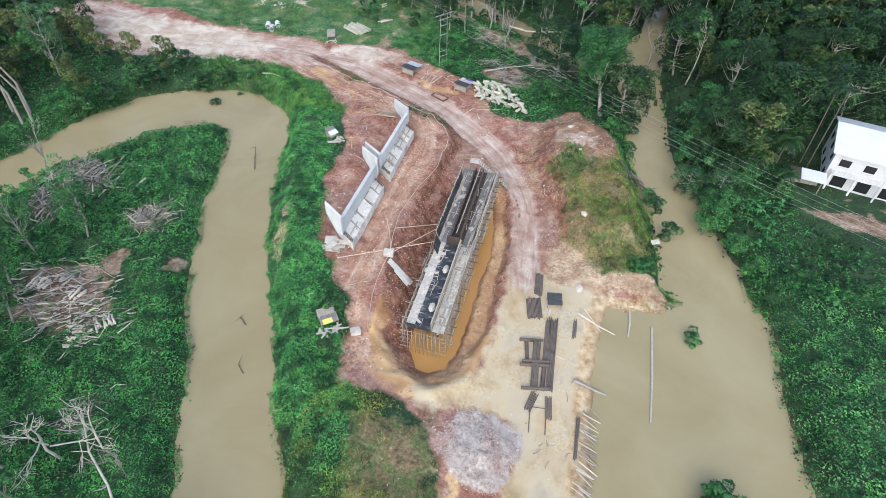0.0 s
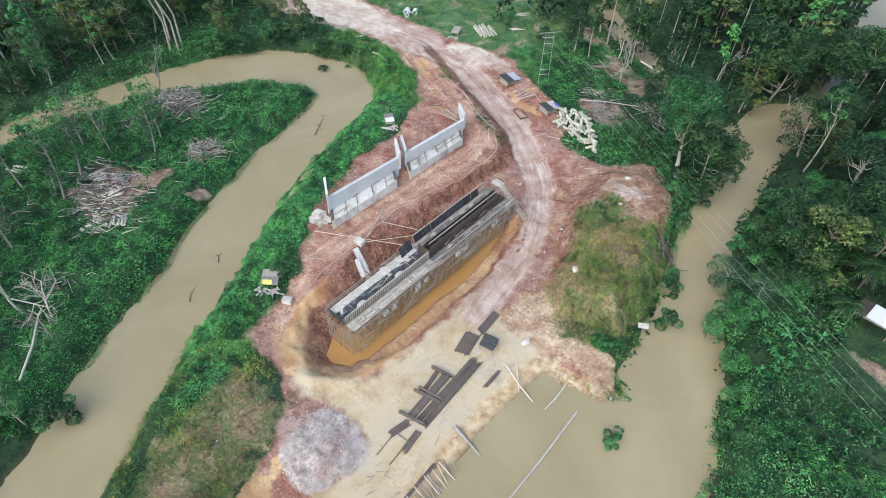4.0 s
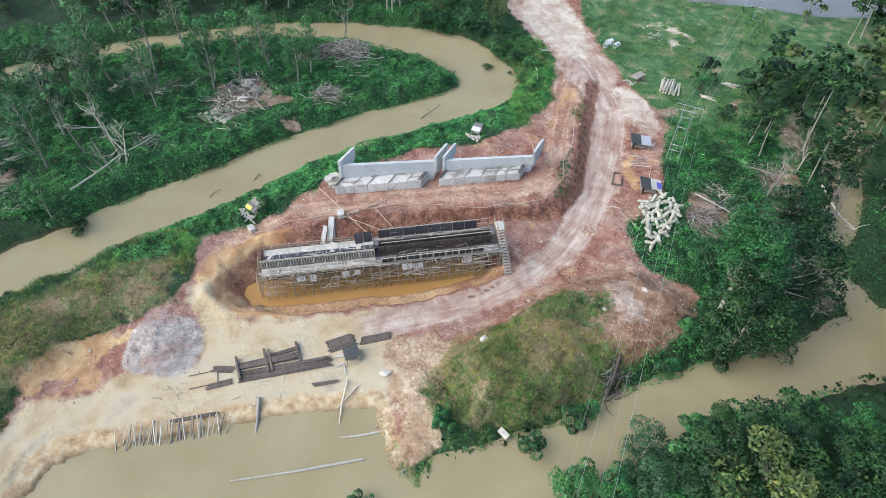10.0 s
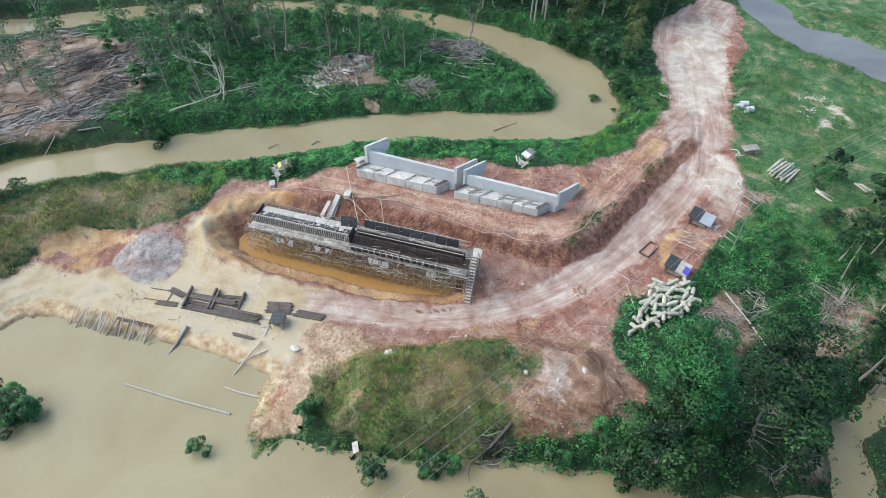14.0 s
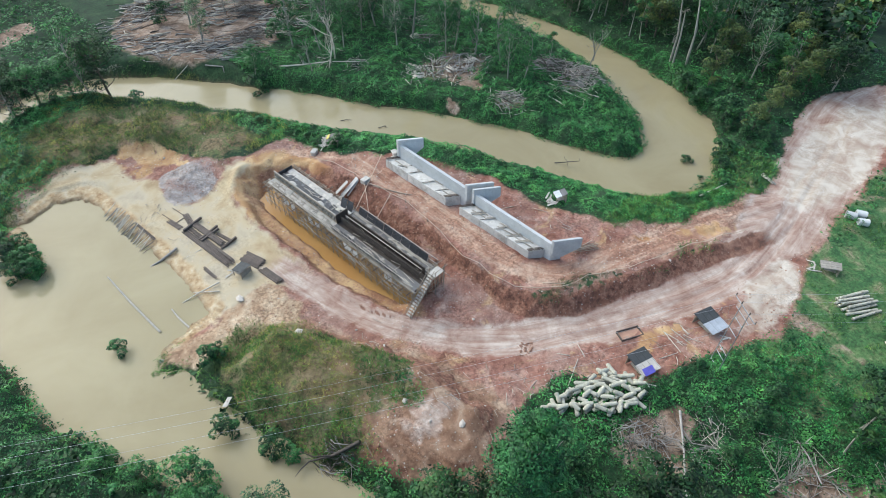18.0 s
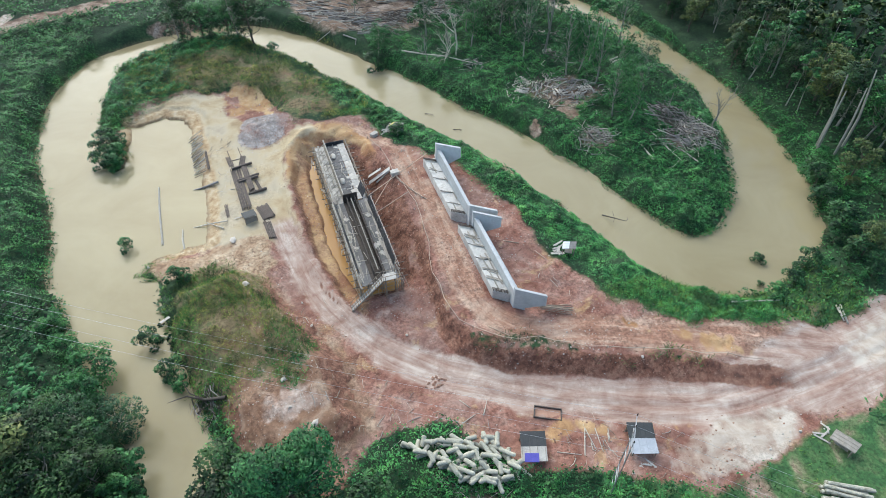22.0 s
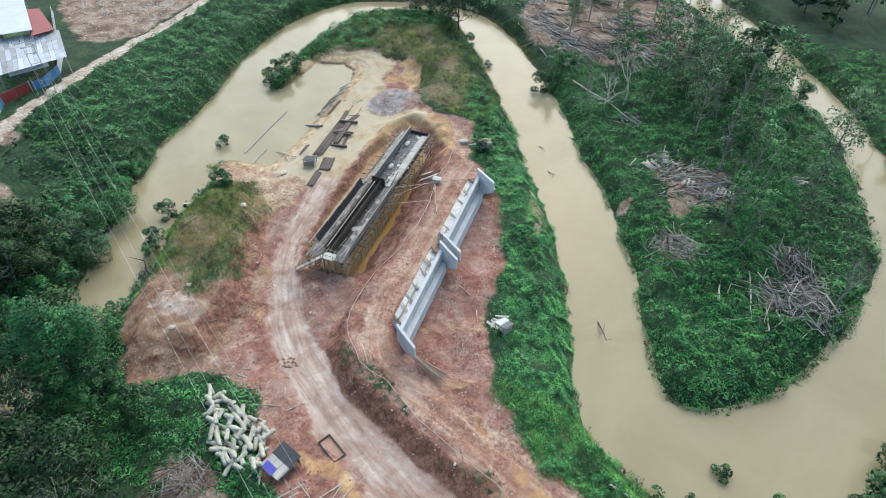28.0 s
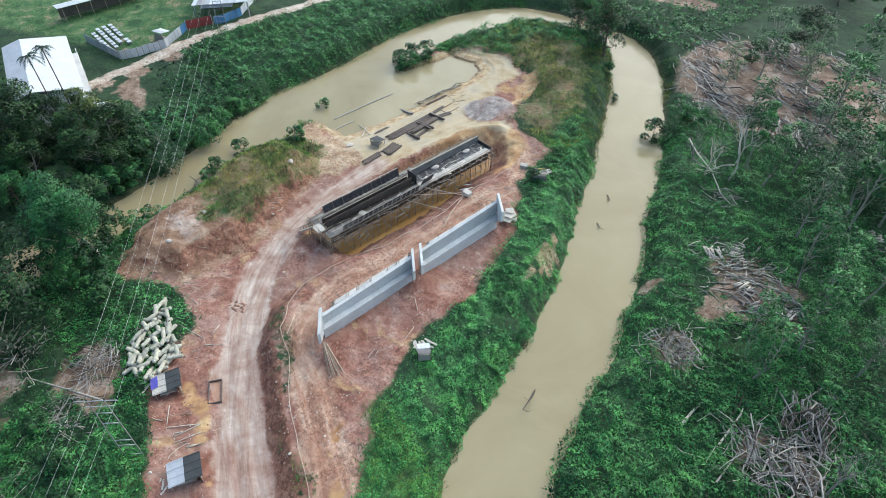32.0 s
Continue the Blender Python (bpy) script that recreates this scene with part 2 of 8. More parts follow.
LAND = [  # level of the land at marked places
    (-30, 60, 0.9), (-36, 80, 0.9), (-25, 45, 0.8), (-32, 88, 0.9), (-45, 94, 0.8), (-40, 70, 0.4),
    (-2, 66, -1.8), (4, 50, -1.55), (4, 34, -1.45), (1, 22, -1.4), (6, 18, -1.2), (7, 28, -1.4), (7, 40, -1.5), (-8, 78, -1.7), (-15, 88, -1.6), (-21, 94, -1.3), (-31, 99, -0.95),
    (-21.5, 91, -1.35), (-24.5, 92.8, -1.25), (-28, 94.2, -1.15), (-33.5, 96.2, -1.0), (-40.3, 98.6, -0.75), (-47, 100.6, -0.4),
    (-46, 105, -0.4), (-60, 105, 0.1), (-95, 104, 0.5), (-6, 14, 1.6), (-14, 26, 1.0), (-1, 7, 1.2), (6, 9, 0.2), (13, 13, -1.2), (19, 9, -1.2), (-17, 33, 0.3), (-19, 40, 0.1),
    (-25, 106, -0.4), (-12, 104, -0.7), (-3, 108, -1.2), (5, 104, -0.8), (-60, 50, -0.9), (-65, 66, -1.2), (-56, 30, -0.6)]
LAND_FAR = [(-45, 8, -0.2), (-70, 10, -0.8), (-42, -18, 0.3), (-60, 98, -0.3), (-82, 94, -0.6), (-105, 80, -0.4), (42, 42, 0.6), (47, 82, 0.4), (62, 58, 0.8), (40, 8, 0.4), (40, 112, 0.4), (18, -32, 0.4), (-60, 140, 0.0), (-10, 140, -1.2), (0, -60, 0.5)]
PLATFORM = [(-15, 35), (-18.8, 41), (-20, 50), (-21, 61), (-20, 72), (-19.2, 80), (-20.8, 85), (-23.5, 88.2), (-29, 90.4), (-34.6, 93.2), (-41.2, 95.8), (-47, 98.6), (-54.5, 102), (-62, 101), (-56, 92), (-46, 87), (-42, 75), (-38, 58), (-30, 44), (-22, 34)]
MOUND = [(5, 64), (2, 68), (-1.5, 75), (-5, 83), (-5, 92), (0, 97), (5, 95), (9, 88), (11, 80), (13, 72), (12, 66)]
PIT = [(-10.5, 36), (-6.5, 39), (-5.4, 47), (-5.4, 60), (-6.8, 70), (-9, 76.5), (-14, 79), (-18.5, 77), (-19.8, 66), (-19.5, 52), (-18.5, 42), (-15, 37)]
BARE = [(-20, 34), (-23, 45), (-31, 53), (-34.5, 66), (-36, 77), (-40.5, 87), (-47, 92), (-54, 95.5), (-66, 98), (-80, 95), (-94, 93), (-116, 104), (-112, 112), (-90, 112), (-76, 109), (-54, 109), (-38, 112), (-27, 105), (-20, 102), (-13, 94), (-7, 94), (0, 99), (6, 92),
        (9, 86), (8, 80), (4, 73), (5, 66), (8.5, 63), (12, 62), (16.6, 59.5), (16, 58), (10, 56), (9, 44), (10, 30), (12, 21), (20, 25.5), (22, 23.5), (19.6, 18.5), (16.3, 14.5), (9.9, 13), (4, 15.5), (0, 16), (-3.5, 20), (-6, 24), (-8.5, 30.5), (-12, 33.5)]
ROAD = [(-3, 34, 3.0), (-2, 48, 2.6), (-3, 60, 2.0), (-5, 71, 2.0), (-9, 80, 2.2), (-15, 87, 2.6), (-22, 92, 2.6), (-32, 97.5, 2.8), (-44, 102, 3.4), (-58, 103, 5.5), (-75, 102, 6.5), (-95, 101, 8), (-115, 106, 7), (-150, 115, 7)]
TRACK = [(-17, 38, 1.5), (-23, 44, 1.6), (-23.2, 55, 1.8), (-23, 68, 1.8), (-23, 80, 1.8), (-26.5, 86.5, 1.8), (-33, 89, 2.2), (-42, 92.5, 2.4), (-52, 97, 2.6), (-60, 101, 3)]
PATH = [(46, 98, 1.2), (50, 86, 1.3), (52, 74, 1.4), (54.2, 62, 1.4), (55.3, 50, 1.4), (56, 38, 1.4), (55.2, 22, 1.4), (55.2, 0, 1.3), (52, -16, 1.3), (45, -30, 1.3)]
YARD = [(57, 30), (66, 36), (84, 24), (95, 5), (85, -12), (57, -10), (57, 10)]
FLAT = [(9, 57), (1, 58), (-1.5, 60), (-4.8, 60), (-4.8, 48), (-5, 40), (-8, 37), (-12, 36.2), (-10.6, 34), (-8.4, 32.8), (-6.4, 34), (-4, 35.8), (-0.4, 35.4), (1, 31), (0.4, 28), (2.2, 23.5), (3.2, 16.4), (6, 14.4), (12, 14.8), (17, 17), (21, 22.5), (20, 25), (15, 21.5), (10, 20), (10, 40)]


def polyline(points, step=1.5):
    """A smooth curve through points of any size, sampled evenly enough."""
    p = np.array(points, float)
    ends = np.vstack([2 * p[0] - p[1], p, 2 * p[-1] - p[-2]])
    out = []
    for a, b, c, d in zip(ends, ends[1:], ends[2:], ends[3:]):
        n = max(2, int(np.hypot(*(c - b)[:2]) / step))
        t = np.linspace(0, 1, n, endpoint=False)[:, None]
        out.append(0.5 * (2 * b + (c - a) * t + (2 * a - 5 * b + 4 * c - d) * t ** 2 + (3 * b - a - 3 * c + d) * t ** 3))
    return np.vstack(out + [p[-1:]])


def band(X, Y, points):
    """Distance to a band along a curve of varying half width; negative inside."""
    c = polyline(points)
    out = np.full(X.shape, 1e9)
    for x, y, w in c:
        np.minimum(out, np.hypot(X - x, Y - y) - w, out=out)
    return out


def area(X, Y, corners):
    """Distance to the edge of an area; negative inside."""
    c = np.array(corners, float)
    out, inside = np.full(X.shape, 1e9), np.zeros(X.shape, bool)
    for (ax, ay), (bx, by) in zip(c, np.roll(c, -1, 0)):
        ex, ey = bx - ax, by - ay
        t = np.clip(((X - ax) * ex + (Y - ay) * ey) / (ex * ex + ey * ey), 0, 1)
        np.minimum(out, np.hypot(X - ax - t * ex, Y - ay - t * ey), out=out)
        if ey:
            inside ^= ((ay > Y) != (by > Y)) & (X < (Y - ay) * ex / ey + ax)
    return np.where(inside, -out, out)


def smooth(v, a, b):
    t = np.clip((v - a) / (b - a), 0, 1)
    return t * t * (3 - 2 * t)


RNG = np.random.default_rng(7)
LATTICE = RNG.random((256, 256))


def hills(X, Y, size):
    """Smooth noise from 0 to 1 with bumps of that size."""
    u, v = X / size + 31.7, Y / size + 57.3
    i, j = np.floor(u).astype(int), np.floor(v).astype(int)
    f, g = u - i, v - j
    f, g = f * f * (3 - 2 * f), g * g * (3 - 2 * g)
    L = LATTICE
    return (L[i % 256, j % 256] * (1 - f) + L[(i + 1) % 256, j % 256] * f) * (1 - g) + (L[i % 256, (j + 1) % 256] * (1 - f) + L[(i + 1) % 256, (j + 1) % 256] * f) * g


def fractal(X, Y, size, octaves=4):
    out, total = 0, 0
    for k in range(octaves):
        out, total = out + hills(X + 13.1 * k, Y - 7.7 * k, size / 2 ** k) / 1.7 ** k, total + 1 / 1.7 ** k
    return out / total


def lane(X, Y, points):
    """Place along a curve, and offset across it."""
    c = polyline(points, 1.0)
    run = np.r_[0, np.cumsum(np.hypot(*np.diff(c[:, :2], axis=0).T))]
    t = np.gradient(c[:, :2], axis=0)
    t /= np.hypot(t[:, 0], t[:, 1])[:, None]
    best, s, off = np.full(X.shape, 1e9), np.zeros(X.shape), np.zeros(X.shape)
    for (x, y, _), (tx, ty), r in zip(c, t, run):
        d = np.hypot(X - x, Y - y)
        near = d < best
        best = np.where(near, d, best)
        s = np.where(near, r + (X - x) * tx + (Y - y) * ty, s)
        off = np.where(near, (X - x) * -ty + (Y - y) * tx, off)
    return best, s, off


def wet(X, Y):
    """Distance to open water; negative in it."""
    wx, wy = X + 2.2 * (fractal(X, Y, 5) - 0.5), Y + 2.2 * (fractal(X + 90, Y, 5) - 0.5)
    d = np.minimum(band(wx, wy, RIVER), band(wx, wy, SWAMP))
    d = np.minimum(d, area(wx, wy, [(9, 55), (8.2, 48), (8.8, 30), (10, 21), (14, 19.5), (20, 21), (26, 26), (28, 40), (22, 57)]))
    spit = np.hypot((wx - 14) / 4.2, (wy - 58.8) / 1.8) - 1
    tongue = band(wx, wy, [(21.8, 18, 2.6), (21.4, 26, 2.2), (21.8, 32, 1.6)])
    return np.maximum(np.maximum(d, -spit * 2), -tongue)


def parts_of_ground(X, Y):
    """Height of the ground and how much of each soil lies there."""
    X, Y = np.asarray(X, float), np.asarray(Y, float)
    d = wet(X, Y)
    total, weight = np.zeros(X.shape), np.full(X.shape, 1e-6)
    for x, y, z in LAND + LAND_FAR:
        w = 1 / (6.0 + (X - x) ** 2 + (Y - y) ** 2) ** 2
        total, weight = total + w * z, weight + w
    land = total / weight
    wx, wy = X + 1.6 * (fractal(X, Y, 3.5) - 0.5), Y + 1.6 * (fractal(X + 50, Y, 3.5) - 0.5)
    plat = area(wx, wy, PLATFORM)
    steep = smooth(Y, 80, 86)
    land = land + (1.2 - 0.016 * np.clip(Y - 52, 0, 50) - 0.9 * smooth(-Y, -47, -39) - land) * smooth(-plat, -1.3 - 1.2 * steep, 0.15)
    mound = area(wx, wy, MOUND)
    land = land + (1.75 + 0.7 * (fractal(X, Y, 9) - 0.4) - 0.05 * (Y - 72) - land) * smooth(-mound, -1.5, 3.2)
    pit = area(wx, wy, PIT)
    floor = -3.6 + 2.9 * smooth(Y, 71.2, 75.2)
    land = land + (floor - land) * np.where(X < -13, (0.75 * smooth(-pit, -0.4, 4.4) + 0.25 * smooth(-pit, 3.6, 4.8)) * smooth(Y, 41, 46) + smooth(-pit, -0.4, 5.0) * (1 - smooth(Y, 41, 46)), (0.5 * smooth(-pit, -0.2, 0.9) + 0.5 * smooth(-pit, 1.9, 3.3)) * smooth(Y, 41, 45) + smooth(-pit, -0.2, 4.6) * (1 - smooth(Y, 41, 45)))
    berm = np.exp(-((pit - 0.9) / 0.8) ** 2) * smooth(X, -13, -9) * 0.5
    road = band(X, Y, ROAD)
    land = land - 0.25 * smooth(-road, -1.0, 0.6) + berm
    heap = np.hypot(X + 2.8, (Y - 31.0) * 0.92) + 2.6 * (fractal(X, Y, 4.5, 4) - 0.5)
    land = land + 1.5 * smooth(-heap, -5.0, -1.5) * fractal(X, Y, 1.6, 3)
    level = 1 - 0.75 * smooth(-area(X, Y, FLAT), -0.5, 2)
    land = land + 0.45 * level * (fractal(X, Y, 6, 3) - 0.5) * (0.5 + smooth(road, 0, 3)) + 0.05 * (fractal(X, Y, 0.9, 2) - 0.5)
    rill = np.abs(fractal(X + 3, Y, 2.6, 4) - 0.5)
    land = land - 0.14 * level * np.clip(0.09 - rill, 0, 1) / 0.09 * smooth(road, -1, 2) * smooth(-area(X, Y, BARE), -1, 2)
    d1, s1, o1 = lane(X, Y, ROAD)
    d2, s2, o2 = lane(X, Y, TRACK)
    first = d1 < d2
    run, across = np.where(first, s1, s2 + 500), np.where(first, o1, o2)
    gait = 0.5 * np.sin(run * 0.21) + 0.35 * np.sin(run * 0.071 + 1)
    rut = np.exp(-((np.abs(across + gait) - 0.95) / 0.32) ** 2) + 0.6 * np.exp(-((np.abs(across - 1.4 * gait + 1.1) - 1.0) / 0.28) ** 2)
    land = land - 0.11 * rut * smooth(-np.minimum(d1, d2), -7, -3)
    far = smooth(np.hypot(X + 15, Y - 65), 150, 400)
    land = land * (1 - far) + far * (0.5 + 6 * (fractal(X, Y, 120) - 0.45))
    inside = smooth(X, 4, 7) * smooth(-X, -22, -19) * smooth(Y, 13, 17) * smooth(-Y, -60, -57)
    shore = smooth(d, -0.3, 2.6 + 1.5 * fractal(X, Y, 8))
    crumble = np.clip(d + 1.1 * (fractal(X, Y, 1.7, 3) - 0.5), -1, 9)
    ledges = 0.55 * smooth(crumble, 0.0, 0.3) + 0.25 * smooth(crumble, 0.9, 1.2) + 0.2 * smooth(crumble, 1.9, 2.5)
    shore = shore * (1 - inside) + ledges * inside
    slump = d + 2.4 * (fractal(X + 5, Y, 4, 4) - 0.5)
    land = land - inside * (0.42 - 0.24 * smooth(slump, 2.9, 3.15) - 0.18 * smooth(slump, 4.9, 5.2)) * smooth(-slump, -7, -5)
    pond = band(X + 7 * (fractal(X, Y, 9, 3) - 0.5), Y + 7 * (fractal(X + 33, Y, 9, 3) - 0.5), GREY_POND)
    z = (WATER - 0.25 - 0.9 * smooth(-d, 0, 3)) * (1 - shore) + land * shore
    z = np.where(pond < 1.5, z + (-1.0 - z) * smooth(-pond, -1.5, 0.8), z)
    # soils
    ex, ey = X + 3.0 * (fractal(X, Y, 4) - 0.5), Y + 3.0 * (fractal(X - 40, Y, 4) - 0.5)
    bare = area(ex, ey, BARE)
    bed = smooth(-bare, -1.0, 1.0)
    bed = np.maximum(bed, smooth(-area(ex, ey, [(-12, 30), (-3, 13), (4, 9), (0, 5), (-10, 14)]), -2, 1) * 0.35)
    tread = smooth(-band(ex, ey, ROAD), -1.2, 1.0) * (1 - 0.85 * smooth(-Y, -60, -50))
    flat = smooth(-area(ex, ey, FLAT), -1.5, 1.5)
    gravel = smooth(-(heap - 4.2), -0.7, 0.5)
    hill = smooth(-area(ex, ey, [(8, 60.5), (2.5, 66), (0, 74), (-3, 81), (0, 85), (5.5, 83), (8, 87), (12, 81), (14, 70), (12, 63)]), -1.5, 1.6)
    hill = np.maximum(hill, smooth(-area(ex, ey, [(-18, 30), (-9, 31.5), (-6.5, 25), (-4, 19.5), (0, 15.5), (4, 15), (10, 12.5), (14, 11), (10, 0), (4, -1), (-6, 6), (-15, 19)]), -2, 2) * 0.9)
    ochre = np.maximum(0.6 * smooth(-pit, -0.8, 0.8) * smooth(X, -12.5, -9.0), smooth(-np.abs(pit), -1.5, -0.4) * smooth(-Y, -50, -44)) + smooth(-np.hypot((X + 13) / 1.4, Y - 37.5), -5, -2.5) * 0.5 + smooth(fractal(X, Y, 2.6, 5), 0.4, 0.55) * 0.75 * np.maximum(smooth(-band(ex, ey, [(-39.3, 89.6, 0.7), (-43, 92.2, 1.0), (-46.5, 95, 1.0), (-50.6, 98.2, 0.8)]), -0.8, 0.4), smooth(-band(ex, ey, [(-23, 99.0, 0.9), (-28.7, 100.2, 0.9), (-37, 103.2, 0.6), (-45, 105.6, 0.5)]), -0.8, 0.4))
    ochre = ochre + smooth(fractal(X, Y, 2.4, 5), 0.4, 0.54) * sum(a * smooth(-np.hypot(ex - x, (ey - y) * 0.8), -r * 1.2, -r * 0.3) for x, y, r, a in ((-4.5, 23, 2.6, 0.9), (-2.6, 20.4, 2.4, 1.0), (0, 17.2, 2.4, 1.0), (2.6, 18, 2.0, 0.9), (0.7, 22.4, 2.2, 0.8), (-5.4, 27, 2.0, 0.8), (9, 14.6, 2.0, 0.5), (5.4, 57.6, 2.2, 0.7), (-11.5, 35, 2.0, 0.8)))
    strip = smooth(-band(ex, ey, [(-21.4, 86.0, 1.2), (-24.5, 87.8, 1.3), (-29.5, 89.8, 1.2), (-32, 91.6, 0.5)]), -0.5, 0.4) + smooth(-band(ex, ey, [(-40, 94.8, 0.5), (-42.5, 95.7, 0.9), (-45.5, 97.2, 0.5)]), -0.4, 0.4) + 0.6 * smooth(-band(ex, ey, [(-34, 93.9, 0.3), (-37, 95.4, 0.5)]), -0.4, 0.4)
    worn = smooth(-band(ex, ey, TRACK), -1.5, 0.8)
    lanes = smooth(-band(ex, ey, PATH), -0.5, 0.3)
    yard = smooth(-area(ex, ey, YARD), -1, 2)
    dirt = np.maximum.reduce([yard, smooth(-np.hypot((ex + 17) / 9, (ey - 122) / 5.5), -1.1, -0.5) * smooth(fractal(X, Y, 4.5, 5), 0.42, 0.56), smooth(-band(ex, ey, [(-6, 116, 1.6), (-11, 115, 2.2), (-15.5, 120, 2.0), (-22, 125, 1.6), (-34, 131.5, 1.8), (-40, 132, 1.6)]), -1.2, 0.5) * 0.62 * smooth(fractal(X, Y, 3.5, 4), 0.36, 0.54), smooth(-band(ex, ey, [(-41, 110, 2.5), (-40, 115, 1.8), (-39.5, 121, 1.5), (-42, 128, 1.0)]), -1.2, 0.6) * 0.7 * smooth(fractal(X, Y, 3, 4), 0.38, 0.54), 0.55 * smooth(-np.hypot((ex - 0.5) / 6, (ey - 115.5) / 4), -1.1, -0.5) * smooth(fractal(X, Y, 3, 4), 0.36, 0.52), smooth(-np.hypot((ex + 14.5) / 6, (ey - 107) / 4.5), -1.1, -0.5) * smooth(fractal(X, Y, 3, 4), 0.38, 0.54), smooth(-np.hypot((ex + 35) / 21, (ey + 16) / 21), -1.05, -0.8) * smooth(d, 0, 2), smooth(-np.hypot((ex + 56.3) / 2.6, (ey - 43.8) / 3.0), -1.1, -0.6) * smooth(fractal(X, Y, 2.5, 4), 0.36, 0.5), smooth(-np.hypot((ex + 48.6) / 1.8, (ey - 45.2) / 2.2), -1.1, -0.5) * smooth(fractal(X, Y, 1.8, 4), 0.34, 0.5), smooth(-band(ex, ey, [(60, -22, 2.5), (32, -28, 2.2), (23, -30.5, 2.0), (10, -33, 2.2), (-5, -38, 2.5)]), -1.5, 0.5), smooth(-np.hypot((ex - 10.5) / 6, (ey + 15.6) / 2.5), -1.1, -0.6), smooth(-np.hypot((ex + 57) / 7, (ey - 35) / 4), -1.1, -0.7) * 0.8,
                              smooth(-np.hypot((ex - 45) / 10, (ey - 80.5) / 4.5), -1.1, -0.6) * smooth(fractal(X, Y, 4, 5), 0.34, 0.5), smooth(-band(ex, ey, [(46, 80, 2.5), (51, 73, 2.6), (53.5, 65, 2.2)]), -1.5, 0.5) * smooth(fractal(X, Y, 4, 5), 0.36, 0.52), smooth(-np.hypot((ex + 59) / 9, (ey - 36.5) / 6.5), -1.1, -0.6) * smooth(fractal(X, Y, 3), 0.3, 0.5), smooth(-np.hypot((ex + 72.3) / 5, (ey - 57.3) / 4), -1.1, -0.6) * smooth(fractal(X, Y, 3), 0.3, 0.5), smooth(-np.hypot((ex + 56.5) / 4, (ey - 52.4) / 3), -1.1, -0.6) * 0.8])
    rim = smooth(-np.abs(d - 0.9), -2.2, -0.6) * inside
    clay = np.maximum.reduce([smooth(-area(ex, ey, [(0.5, 58.2), (4.4, 57.6), (7, 57), (10.6, 58), (15.3, 57.2), (17, 59), (14.5, 62), (9.5, 62.6), (5.6, 64), (2.4, 66.5), (0.2, 63)]), -1.2, 0.8),
                              smooth(-band(ex, ey, [(-13.6, 21.6, 0.9), (-10.6, 17.6, 1.3), (-7.6, 13.6, 1.4), (-4.6, 9.6, 1.0)]), -0.8, 0.6) * smooth(fractal(X, Y, 3, 4), 0.3, 0.46),
                              smooth(-band(ex, ey, [(6, 6.6, 0.8), (2.4, 11.6, 1.4), (-1, 15.4, 1.0)]), -0.8, 0.6) * smooth(fractal(X, Y, 3, 4), 0.34, 0.5),
                              0.8 * smooth(-band(ex, ey, [(-34.6, 50, 1.0), (-37, 55, 1.6), (-38, 60, 0.8)]), -0.8, 0.6) * smooth(fractal(X, Y, 2.5, 4), 0.38, 0.54)])
    stain = smooth(-np.hypot((ex - 1.2 + 0.35 * (ey - 88)) / 4.0, (ey - 88.5) / 6.0), -1.1, -0.3) * smooth(fractal(X + 11, Y, 4.5, 5), 0.38, 0.58)
    sand = smooth(-np.hypot((ex + 82) / 24, (ey - 103) / 7), -1.1, -0.5)
    white = 0.8 * smooth(-np.hypot((ex + 68) / 6.5, (ey - 125.6) / 4), -1.2, -0.5) * smooth(fractal(X, Y, 2.2), 0.34, 0.54)
    soils = dict(bare=bed, tread=tread * bed, flat=flat * bed, gravel=gravel, hill=hill, ochre=np.clip(ochre, 0, 1), shore=smooth(-d, -1.0, 0.1), strip=strip * 0.6)
    soils["worn"], soils["lanes"], soils["dirt"], soils["rim"], soils["sand"] = worn * bed, lanes, dirt, rim, np.maximum(np.maximum(sand, 0.8 * smooth(-np.hypot((ex + 43) / 10, (ey - 107.5) / 4), -1.1, -0.6)) * bed, white)
    soils["lawn"] = np.maximum(smooth(Y + 0.35 * X, 66, 76) * smooth(-X, 24, 34), smooth(-area(X, Y, [(57, 76), (56, 67), (60, 60), (60, 48), (110, 20), (110, 100), (70, 80)]), -1, 1))
    soils["face"] = smooth(plat, -0.3, 0.2) * smooth(-plat, -2.7, -2.0) * smooth(Y, 79, 84) * smooth(X, -57, -50)
    soils["orange"] = smooth(-area(ex, ey, MOUND), -4, 1) * bed
    soils["clay"], soils["stain"] = clay, stain * bed
    soils["run"], soils["across"] = run * smooth(8 - np.minimum(d1, d2), 0, 1), across
    soils["green"] = np.clip((1 - bed) * (1 - dirt) * (1 - 0.8 * clay) * (1 - lanes) * (1 - white) + hill * 0.7 + soils["strip"] * 0.5, 0, 1) * smooth(d, -0.5, 0.0) * smooth(pond, 0.2, 1.0)
    return z, soils, d


def stretch(core, wide, fine, coarse, reach):
    """Fine steps through the works, coarser ones round them, then ever longer ones out to the horizon."""
    out = list(np.arange(core[0], core[1], fine)) + list(np.arange(wide[0], core[0] - 0.1, coarse)) + list(np.arange(core[1], wide[1], coarse))
    for sign, v in ((-1, wide[0]), (1, max(out))):
        step = coarse
        while abs(v) < reach:
            step *= 1.09
            v += sign * step
            out.append(v)
    return np.array(sorted(out))


